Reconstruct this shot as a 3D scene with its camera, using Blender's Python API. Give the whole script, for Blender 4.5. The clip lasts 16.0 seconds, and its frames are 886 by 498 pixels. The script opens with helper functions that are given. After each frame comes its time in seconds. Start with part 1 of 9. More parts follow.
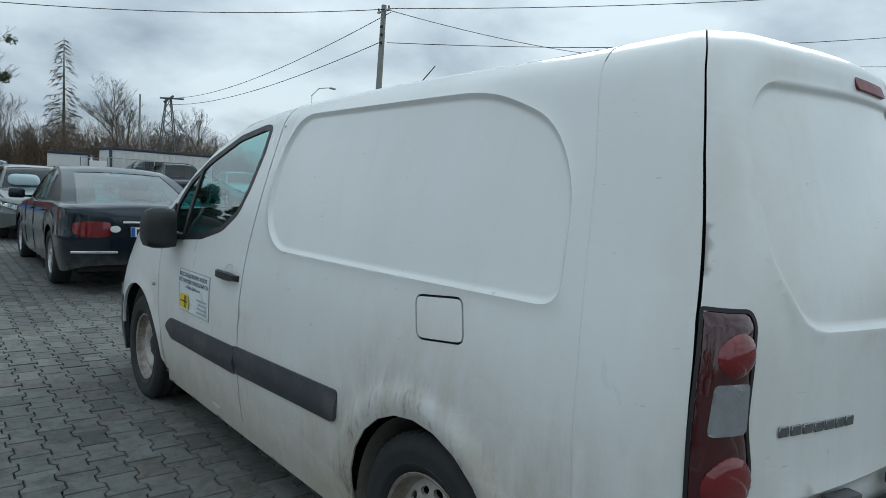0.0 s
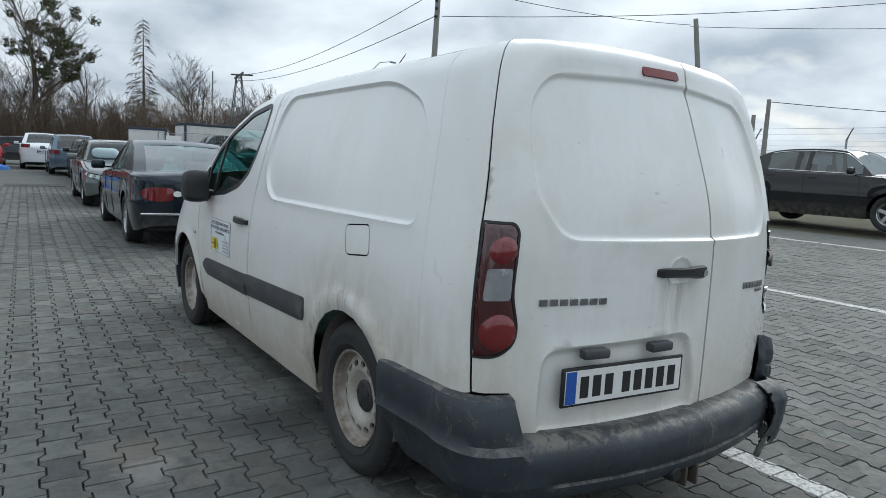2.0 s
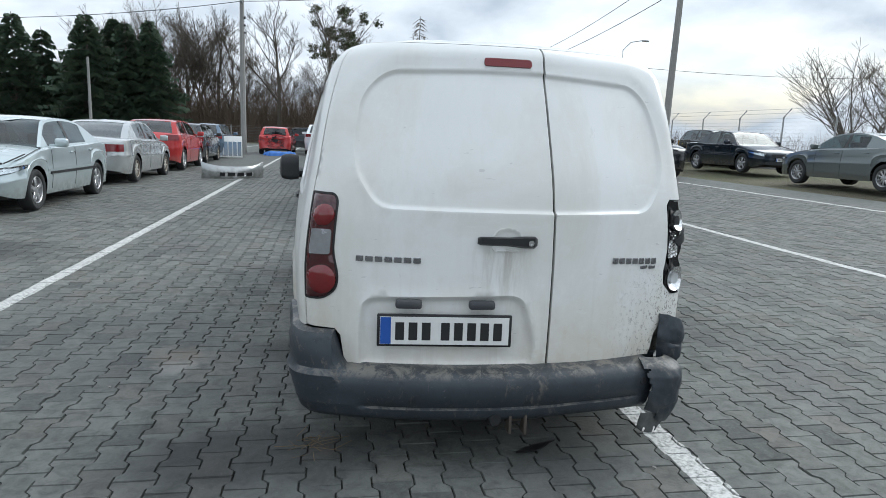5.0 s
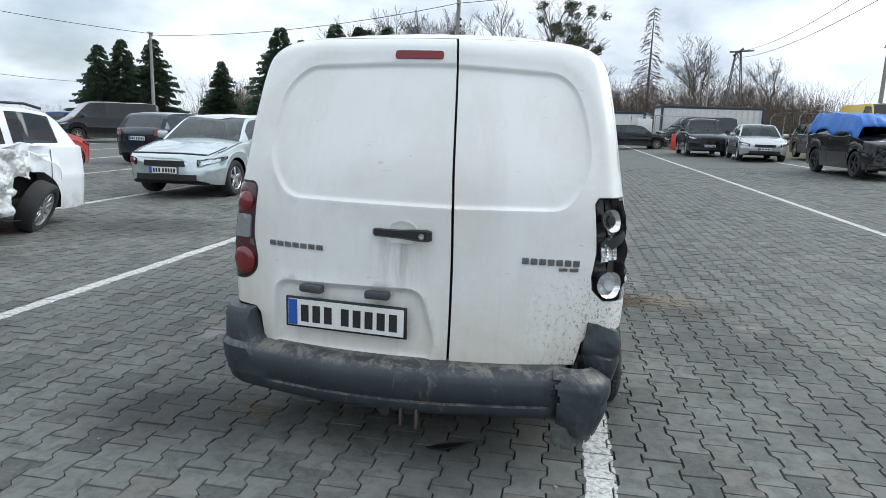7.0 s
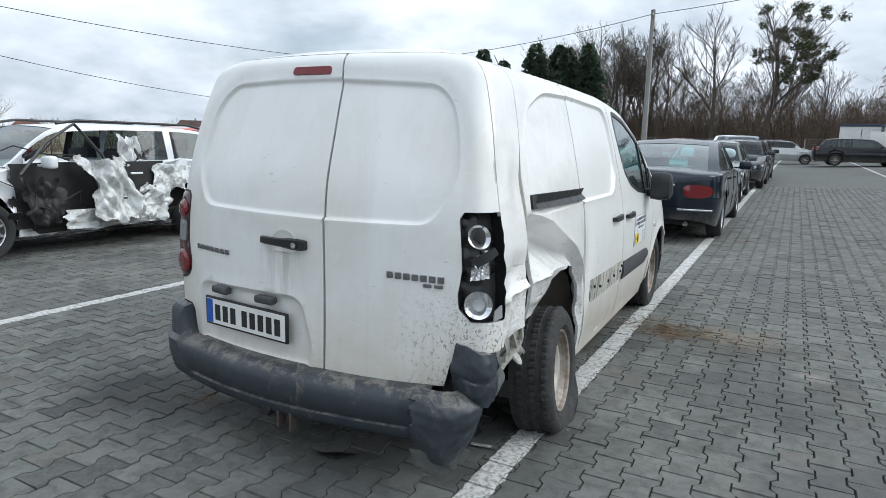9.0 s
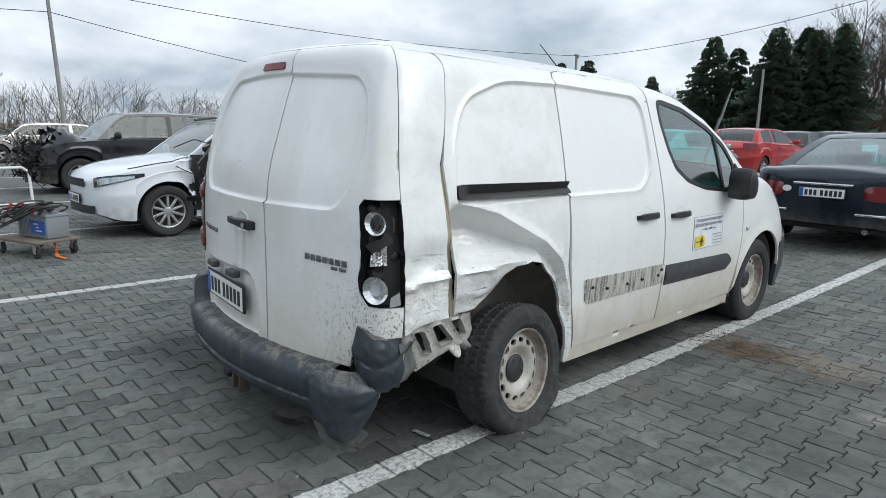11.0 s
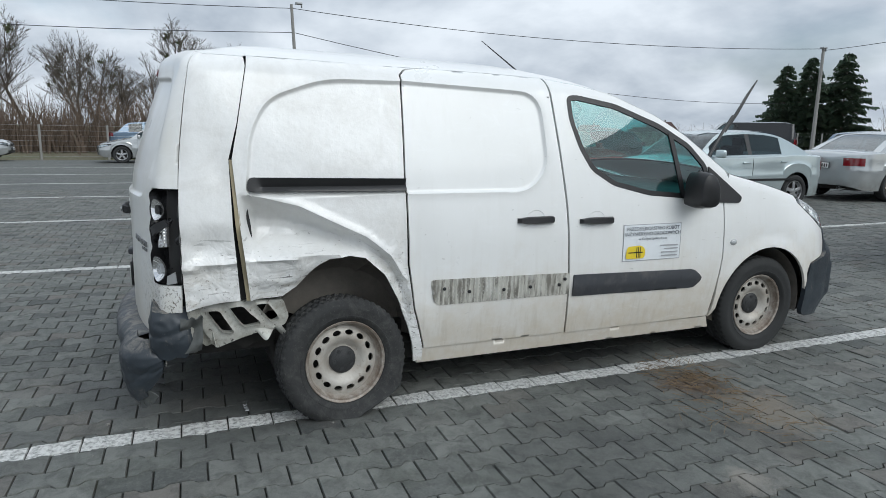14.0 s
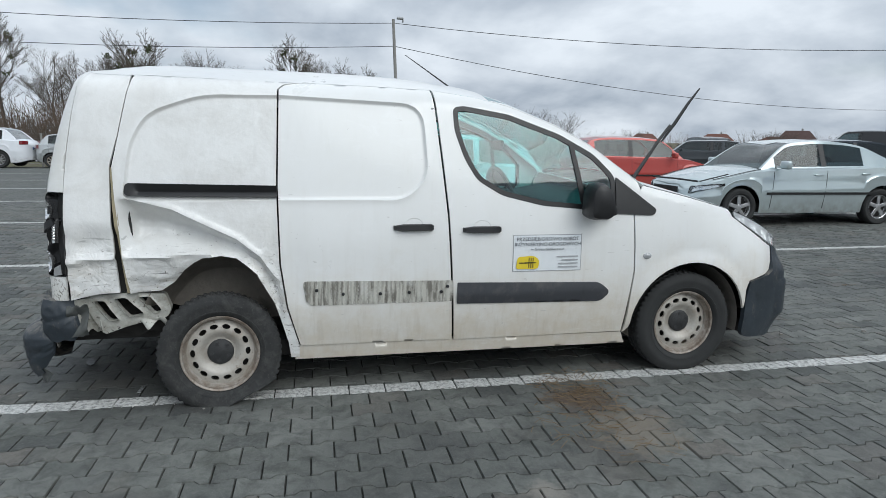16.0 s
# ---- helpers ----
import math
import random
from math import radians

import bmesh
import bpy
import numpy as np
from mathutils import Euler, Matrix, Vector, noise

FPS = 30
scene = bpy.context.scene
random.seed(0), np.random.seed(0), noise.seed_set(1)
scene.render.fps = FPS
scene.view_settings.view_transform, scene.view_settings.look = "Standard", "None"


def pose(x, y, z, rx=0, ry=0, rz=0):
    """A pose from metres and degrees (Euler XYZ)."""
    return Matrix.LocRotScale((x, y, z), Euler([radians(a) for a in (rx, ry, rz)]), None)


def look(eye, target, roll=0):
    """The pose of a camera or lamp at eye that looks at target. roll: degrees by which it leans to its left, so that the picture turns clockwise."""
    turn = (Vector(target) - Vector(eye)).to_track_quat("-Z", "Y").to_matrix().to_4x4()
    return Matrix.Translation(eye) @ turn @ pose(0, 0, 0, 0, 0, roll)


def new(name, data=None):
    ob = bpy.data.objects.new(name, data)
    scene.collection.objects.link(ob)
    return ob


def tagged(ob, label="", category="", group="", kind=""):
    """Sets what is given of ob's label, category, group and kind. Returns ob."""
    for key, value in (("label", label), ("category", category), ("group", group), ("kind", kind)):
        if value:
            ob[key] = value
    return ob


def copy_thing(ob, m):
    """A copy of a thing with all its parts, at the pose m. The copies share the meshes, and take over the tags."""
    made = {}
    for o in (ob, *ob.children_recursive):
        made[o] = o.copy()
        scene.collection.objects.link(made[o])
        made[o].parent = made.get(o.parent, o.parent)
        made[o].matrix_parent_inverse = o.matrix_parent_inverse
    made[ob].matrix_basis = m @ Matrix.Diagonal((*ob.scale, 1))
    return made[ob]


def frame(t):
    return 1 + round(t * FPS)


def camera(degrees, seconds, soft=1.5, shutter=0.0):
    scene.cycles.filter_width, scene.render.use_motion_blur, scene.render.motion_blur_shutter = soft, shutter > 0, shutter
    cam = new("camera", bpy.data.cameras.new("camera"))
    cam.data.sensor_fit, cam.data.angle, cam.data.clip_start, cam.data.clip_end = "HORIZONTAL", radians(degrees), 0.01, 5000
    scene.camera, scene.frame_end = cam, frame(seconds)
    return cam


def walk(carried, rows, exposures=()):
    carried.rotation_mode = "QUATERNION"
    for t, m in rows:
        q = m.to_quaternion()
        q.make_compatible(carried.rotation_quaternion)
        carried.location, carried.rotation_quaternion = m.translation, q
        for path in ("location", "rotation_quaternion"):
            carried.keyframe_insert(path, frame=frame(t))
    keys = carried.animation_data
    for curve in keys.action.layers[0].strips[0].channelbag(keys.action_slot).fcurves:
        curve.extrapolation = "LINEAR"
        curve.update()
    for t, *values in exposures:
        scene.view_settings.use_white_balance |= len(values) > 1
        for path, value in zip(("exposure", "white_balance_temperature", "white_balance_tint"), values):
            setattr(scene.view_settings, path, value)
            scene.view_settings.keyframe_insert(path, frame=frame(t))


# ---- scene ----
cam = camera(69.1, 16.0, 0.7)
PATH = [
    (0, (-2.062, -1.324, 1.307), (-0.744, 0.172, 1.148), 3.0),
    (0.5, (-2.121, -1.528, 1.302), (-0.82, -0.018, 1.144), 2.9),
    (1, (-2.11, -1.75, 1.282), (-0.836, -0.219, 1.099), 2.7),
    (1.5, (-2.074, -1.993, 1.275), (-0.855, -0.424, 1.051), 2.7),
    (2, (-2.113, -2.273, 1.278), (-0.956, -0.662, 1.026), 2.8),
    (2.5, (-2.14, -2.543, 1.283), (-1.032, -0.899, 1.019), 2.7),
    (3, (-1.988, -2.857, 1.313), (-1.035, -1.121, 1.037), 2.6),
    (3.5, (-1.804, -3.07, 1.338), (-0.994, -1.264, 1.052), 2.7),
    (4, (-1.546, -3.168, 1.334), (-0.827, -1.326, 1.032), 2.6),
    (6.3, (-0.04, -3.474, 1.351), (-0.084, -1.507, 0.99), 2.0),
    (6.5, (0.079, -3.475, 1.38), (-0.026, -1.512, 1.012), 2.1),
    (7, (0.39, -3.408, 1.366), (0.135, -1.459, 0.997), 1.9),
    (7.5, (0.719, -3.33, 1.385), (0.308, -1.408, 1.012), 1.9),
    (8, (1.055, -3.326, 1.386), (0.47, -1.447, 1.028), 1.7),
    (8.5, (1.355, -3.219, 1.373), (0.623, -1.391, 1.022), 1.6),
    (8.7, (1.476, -3.131, 1.384), (0.69, -1.324, 1.039), 1.5),
    (10.8, (2.511, -2.411, 1.365), (1.186, -0.954, 1.016), 1.3),
    (11, (2.645, -2.326, 1.381), (1.244, -0.946, 1.02), 1.2),
    (11.5, (2.928, -2.113, 1.397), (1.392, -0.885, 1.032), 1.2),
    (12, (3.094, -1.815, 1.415), (1.479, -0.696, 1.045), 1.2),
    (12.5, (3.29, -1.586, 1.394), (1.622, -0.548, 1.02), 1.1),
    (13, (3.507, -1.335, 1.403), (1.785, -0.388, 1.033), 1.1),
    (13.5, (3.619, -1.045, 1.409), (1.856, -0.175, 1.04), 1.0),
    (14, (3.754, -0.794, 1.384), (1.958, 0.009, 1.022), 1.1),
    (14.5, (3.921, -0.525, 1.404), (2.096, 0.215, 1.05), 1.1),
    (15, (4.008, -0.241, 1.393), (2.154, 0.418, 1.037), 1.1),
    (15.5, (4.107, 0.042, 1.398), (2.225, 0.62, 1.049), 1.1),
    (16, (4.283, 0.361, 1.41), (2.368, 0.828, 1.071), 1.0),
]
EXPOSURES = [(0, 0.05), (1.5, 0.20), (2.5, 0.40), (3.5, 0.51), (6.3, 0.63), (7.5, 0.68), (8.7, 0.58), (11, 0.35), (13, 0.21), (16, 0.13)]
walk(cam, [(t, look(eye, target, roll)) for t, eye, target, roll in PATH], [(t, e, 5750 if t < 1 else 6000, -1.5 if t < 1 else 3 if t < 2 else 4 if t < 4 else 6) for t, e in EXPOSURES])

# ---- world and light ----
SUN_AZ, SUN_EL = 66.0, 38.0      # degrees from +y towards +x, and above the horizon
world = bpy.data.worlds.new("overcast_sky")
scene.world = world
world.use_nodes = True
wn = world.node_tree
wn.nodes.clear()


def wnode(kind, **kw):
    n = wn.nodes.new(kind)
    for k, v in kw.items():
        n.inputs[k].default_value = v
    return n


wout = wn.nodes.new("ShaderNodeOutputWorld")
wbg = wnode("ShaderNodeBackground", Strength=1.0)
wsky = wn.nodes.new("ShaderNodeTexSky")
wsky.sky_type = "NISHITA"
wsky.sun_disc = False
wsky.sun_elevation, wsky.sun_rotation = radians(SUN_EL), radians(SUN_AZ)
wsky.air_density, wsky.dust_density = 1.0, 2.5
wscale = wn.nodes.new("ShaderNodeMix")
wscale.data_type, wscale.blend_type = "RGBA", "MULTIPLY"
wscale.inputs["Factor"].default_value = 1.0
wscale.inputs["B"].default_value = (0.115, 0.11, 0.105, 1)
wtc = wn.nodes.new("ShaderNodeTexCoord")
wsep = wn.nodes.new("ShaderNodeSeparateXYZ")
wadd = wn.nodes.new("ShaderNodeMath"); wadd.operation = "ADD"; wadd.inputs[1].default_value = 0.36
wdx = wn.nodes.new("ShaderNodeMath"); wdx.operation = "DIVIDE"
wdy = wn.nodes.new("ShaderNodeMath"); wdy.operation = "DIVIDE"
wcmb = wn.nodes.new("ShaderNodeCombineXYZ")
wno = wnode("ShaderNodeTexNoise", Scale=0.85, Detail=7.0, Roughness=0.5, Distortion=0.1)
wno2 = wnode("ShaderNodeTexNoise", Scale=1.75, Detail=8.0, Roughness=0.52, Distortion=0.15)
wramp = wn.nodes.new("ShaderNodeValToRGB")
wramp.color_ramp.elements[0].position, wramp.color_ramp.elements[0].color = 0.27, (0, 0, 0, 1)
wramp.color_ramp.elements[1].position, wramp.color_ramp.elements[1].color = 0.42, (1, 1, 1, 1)
wramp2 = wn.nodes.new("ShaderNodeValToRGB")
wramp2.color_ramp.elements[0].position, wramp2.color_ramp.elements[0].color = 0.36, (0.40, 0.435, 0.49, 1)
wramp2.color_ramp.elements[1].position, wramp2.color_ramp.elements[1].color = 0.62, (0.82, 0.83, 0.855, 1)
wmix = wn.nodes.new("ShaderNodeMix")
wmix.data_type = "RGBA"
L = wn.links.new
L(wsky.outputs[0], wscale.inputs["A"])
L(wtc.outputs["Generated"], wsep.inputs[0])
L(wsep.outputs["Z"], wadd.inputs[0])
L(wsep.outputs["X"], wdx.inputs[0]); L(wadd.outputs[0], wdx.inputs[1])
L(wsep.outputs["Y"], wdy.inputs[0]); L(wadd.outputs[0], wdy.inputs[1])
L(wdx.outputs[0], wcmb.inputs[0]); L(wdy.outputs[0], wcmb.inputs[1])
L(wcmb.outputs[0], wno.inputs["Vector"]); L(wcmb.outputs[0], wno2.inputs["Vector"])
L(wno.outputs["Fac"], wramp.inputs[0]); L(wno2.outputs["Fac"], wramp2.inputs[0])
L(wramp.outputs[0], wmix.inputs["Factor"])
L(wscale.outputs["Result"], wmix.inputs["A"]); L(wramp2.outputs[0], wmix.inputs["B"])
# an overcast sky is darker towards the horizon than overhead
wup = wn.nodes.new("ShaderNodeMath"); wup.operation = "MAXIMUM"; wup.inputs[1].default_value = 0.0
wgrad = wn.nodes.new("ShaderNodeMath"); wgrad.operation = "MULTIPLY_ADD"
wgrad.inputs[1].default_value, wgrad.inputs[2].default_value = 0.48, 0.88
wlit = wn.nodes.new("ShaderNodeVectorMath"); wlit.operation = "SCALE"
L(wsep.outputs["Z"], wup.inputs[0]); L(wup.outputs[0], wgrad.inputs[0])
L(wmix.outputs["Result"], wlit.inputs[0]); L(wgrad.outputs[0], wlit.inputs["Scale"])
L(wlit.outputs[0], wbg.inputs["Color"])
L(wbg.outputs[0], wout.inputs[0])

sun = new("sun", bpy.data.lights.new("sun", "SUN"))
sun.data.energy, sun.data.angle, sun.data.color = 1.35, radians(42), (1.0, 0.96, 0.9)
sa, se = radians(SUN_AZ), radians(SUN_EL)
sun.matrix_world = look((math.sin(sa) * math.cos(se) * 60, math.cos(sa) * math.cos(se) * 60, math.sin(se) * 60), (0, 0, 0))


# ---- small tools ----
def softplus(v, k):
    return k * math.log1p(math.exp(min(50.0, v / k)))


def lot(x, y):
    """Height of the paved lot: level round the van, draining gently elsewhere."""
    far = 0.042 * softplus(min(x, 60) - 3.0, 0.5) + 0.0095 * softplus(min(y, 90) - 3.5, 0.8)
    return far - 0.006 * softplus(min(-x, 80) - 9.0, 1.0)


def obj(name, bm, material, parent=None, label="", smooth=True):
    """Links a bmesh as one mesh object; a list of materials is allowed."""
    me = bpy.data.meshes.new(name)
    bmesh.ops.recalc_face_normals(bm, faces=bm.faces)
    bm.to_mesh(me)
    bm.free()
    for m in material if isinstance(material, (list, tuple)) else [material]:
        me.materials.append(m)
    if smooth:
        me.polygons.foreach_set("use_smooth", [True] * len(me.polygons))
        if smooth != "all":
            me.set_sharp_from_angle(angle=radians(38))
    ob = new(name, me)
    ob.parent = parent
    if label:
        ob["label"] = label
    return ob


def part(name, bm, material, parent, label="", smooth=True):
    return obj(name, bm, material, parent, label, smooth)


def from_lists(name, verts, faces, material, parent=None, label="", smooth=True):
    me = bpy.data.meshes.new(name)
    me.from_pydata([tuple(v) for v in verts], [], faces)
    me.update()
    for m in material if isinstance(material, (list, tuple)) else [material]:
        me.materials.append(m)
    if smooth:
        me.polygons.foreach_set("use_smooth", [True] * len(me.polygons))
        if smooth != "all":
            me.set_sharp_from_angle(angle=radians(38))
    ob = new(name, me)
    ob.parent = parent
    if label:
        ob["label"] = label
    return ob


def thing(name, m, label, category, group="", kind=""):
    e = new(name)
    e.empty_display_size = 0.1
    e.matrix_world = m
    return tagged(e, label, category, group, kind)


def box(bm, c, s, m=None, bevel=0.0, seg=2):
    """A box of size s round c, optionally turned by m and with rounded edges."""
    r = bmesh.ops.create_cube(bm, size=1.0)
    vs = r["verts"]
    bmesh.ops.scale(bm, vec=s, verts=vs)
    if bevel > 0:
        es = {e for v in vs for e in v.link_edges}
        out = bmesh.ops.bevel(bm, geom=list(es), offset=bevel, segments=seg, affect="EDGES", profile=0.5)
        vs = list({v for f in out["faces"] for v in f.verts} | {v for v in vs if v.is_valid})
    if m is not None:
        bmesh.ops.transform(bm, matrix=m, verts=vs)
    bmesh.ops.translate(bm, vec=c, verts=vs)
    return vs


def tube(bm, pts, r, n=6, caps=True):
    """A round bar along points; r may be one radius or a list."""
    pts = [Vector(p) for p in pts]
    rs = r if isinstance(r, (list, tuple)) else [r] * len(pts)
    rings = []
    for i, p in enumerate(pts):
        d = (pts[min(i + 1, len(pts) - 1)] - pts[max(i - 1, 0)])
        d = d.normalized() if d.length > 1e-9 else Vector((0, 0, 1))
        a = d.cross(Vector((0, 0, 1)) if abs(d.z) < 0.95 else Vector((1, 0, 0))).normalized()
        b = d.cross(a)
        rings.append([bm.verts.new(p + (a * math.cos(2 * math.pi * k / n) + b * math.sin(2 * math.pi * k / n)) * rs[i]) for k in range(n)])
    for r0, r1 in zip(rings, rings[1:]):
        for k in range(n):
            bm.faces.new((r0[k], r0[(k + 1) % n], r1[(k + 1) % n], r1[k]))
    if caps and n > 2:
        bm.faces.new(rings[0][::-1]); bm.faces.new(rings[-1])


def lathe(bm, prof, n=32, m=None, caps=True):
    """Turns (radius, height) points round the x axis: height runs along x."""
    rings = []
    for r, h in prof:
        rings.append([bm.verts.new(Vector((h, r * math.cos(2 * math.pi * k / n), r * math.sin(2 * math.pi * k / n)))) for k in range(n)])
    for r0, r1 in zip(rings, rings[1:]):
        for k in range(n):
            bm.faces.new((r0[k], r0[(k + 1) % n], r1[(k + 1) % n], r1[k]))
    if caps and prof[0][0] > 1e-4:
        bm.faces.new(rings[0][::-1])
    if caps and prof[-1][0] > 1e-4:
        bm.faces.new(rings[-1])
    vs = [v for r in rings for v in r]
    if m is not None:
        bmesh.ops.transform(bm, matrix=m, verts=vs)
    return vs


def interp(x, pts):
    """Piecewise linear through (x, value) points."""
    if x <= pts[0][0]:
        return pts[0][1]
    for (a, b), (c, d) in zip(pts, pts[1:]):
        if x <= c:
            return b + (d - b) * (x - a) / (c - a)
    return pts[-1][1]


def smooth01(v):
    v = min(1.0, max(0.0, v))
    return v * v * (3 - 2 * v)


# ---- materials ----
class Mat:
    """A node material with a Principled shader and helpers for grain, dirt and relief."""

    def __init__(self, name, color, rough=0.5, metal=0.0, **kw):
        self.m = bpy.data.materials.new(name)
        self.m.use_nodes = True
        self.t = self.m.node_tree
        self.b = self.t.nodes["Principled BSDF"]
        self.b.inputs["Base Color"].default_value = (*color, 1)
        self.b.inputs["Roughness"].default_value = rough
        self.b.inputs["Metallic"].default_value = metal
        for k, v in kw.items():
            self.b.inputs[k.replace("_", " ")].default_value = v
        self.m.diffuse_color = (*color, 1)
        self.col = None
        self.color = color
        self.coord = self.t.nodes.new("ShaderNodeTexCoord")
        self.vec = self.coord.outputs["Object"]

    def link(self, a, b):
        self.t.links.new(a, b)

    def noise(self, scale, detail=4.0, rough=0.6, stretch=None, distort=0.0):
        n = self.t.nodes.new("ShaderNodeTexNoise")
        n.inputs["Scale"].default_value = scale
        n.inputs["Detail"].default_value = detail
        n.inputs["Roughness"].default_value = rough
        n.inputs["Distortion"].default_value = distort
        v = self.vec
        if stretch:
            mp = self.t.nodes.new("ShaderNodeMapping")
            mp.inputs["Scale"].default_value = stretch
            self.link(v, mp.inputs[0])
            v = mp.outputs[0]
        self.link(v, n.inputs["Vector"])
        return n.outputs["Fac"]

    def ramp(self, fac, p0, p1, c0=0.0, c1=1.0):
        r = self.t.nodes.new("ShaderNodeMapRange")
        r.inputs["From Min"].default_value, r.inputs["From Max"].default_value = p0, p1
        r.inputs["To Min"].default_value, r.inputs["To Max"].default_value = c0, c1
        self.link(fac, r.inputs["Value"])
        return r.outputs["Result"]

    def math(self, op, a, b=None):
        n = self.t.nodes.new("ShaderNodeMath")
        n.operation = op
        for i, v in enumerate((a, b)):
            if v is None:
                continue
            if isinstance(v, (int, float)):
                n.inputs[i].default_value = v
            else:
                self.link(v, n.inputs[i])
        return n.outputs[0]

    def mix(self, fac, color, blend="MIX"):
        """Lays a colour over the base where fac is 1."""
        n = self.t.nodes.new("ShaderNodeMix")
        n.data_type, n.blend_type = "RGBA", blend
        if isinstance(fac, (int, float)):
            n.inputs["Factor"].default_value = fac
        else:
            self.link(fac, n.inputs["Factor"])
        if self.col is None:
            n.inputs["A"].default_value = (*self.color, 1)
        else:
            self.link(self.col, n.inputs["A"])
        if isinstance(color, (tuple, list)):
            n.inputs["B"].default_value = (*color, 1)
        else:
            self.link(color, n.inputs["B"])
        self.col = n.outputs["Result"]
        self.link(self.col, self.b.inputs["Base Color"])
        return self

    def rough(self, val):
        self.link(val, self.b.inputs["Roughness"])
        return self

    def bump(self, fac, strength=0.3, dist=0.01):
        n = self.t.nodes.new("ShaderNodeBump")
        n.inputs["Strength"].default_value, n.inputs["Distance"].default_value = strength, dist
        self.link(fac, n.inputs["Height"])
        self.link(n.outputs[0], self.b.inputs["Normal"])
        return self

    def xyz(self):
        s = self.t.nodes.new("ShaderNodeSeparateXYZ")
        self.link(self.vec, s.inputs[0])
        return s.outputs

    def random(self, island=False):
        if island:
            return self.t.nodes.new("ShaderNodeNewGeometry").outputs["Random Per Island"]
        return self.t.nodes.new("ShaderNodeObjectInfo").outputs["Random"]


def plain(name, color, rough=0.5, metal=0.0, grain=20.0, amount=0.25, bump=0.0, **kw):
    """A colour with fine and broad mottling."""
    m = Mat(name, color, rough, metal, **kw)
    dark = tuple(c * 0.55 for c in color)
    m.mix(m.ramp(m.noise(grain, 6), 0.35, 0.75, 0, amount), dark)
    m.mix(m.ramp(m.noise(grain * 0.12, 3), 0.4, 0.8, 0, amount), tuple(min(1, c * 1.25 + 0.01) for c in color))
    m.rough(m.ramp(m.noise(grain * 0.4, 4), 0.3, 0.7, max(0.02, rough - 0.08), min(1, rough + 0.1)))
    if bump:
        m.bump(m.noise(grain * 3, 5), bump, 0.01)
    return m.m


LINES = [(-21.0, 0.045), (-17.4, 0.045), (-13.9, 0.045), (-10.35, 0.045), (-6.78, 0.045), (-3.17, 0.045), (0.782, 0.044), (5.02, 0.042), (9.72, 0.008)]


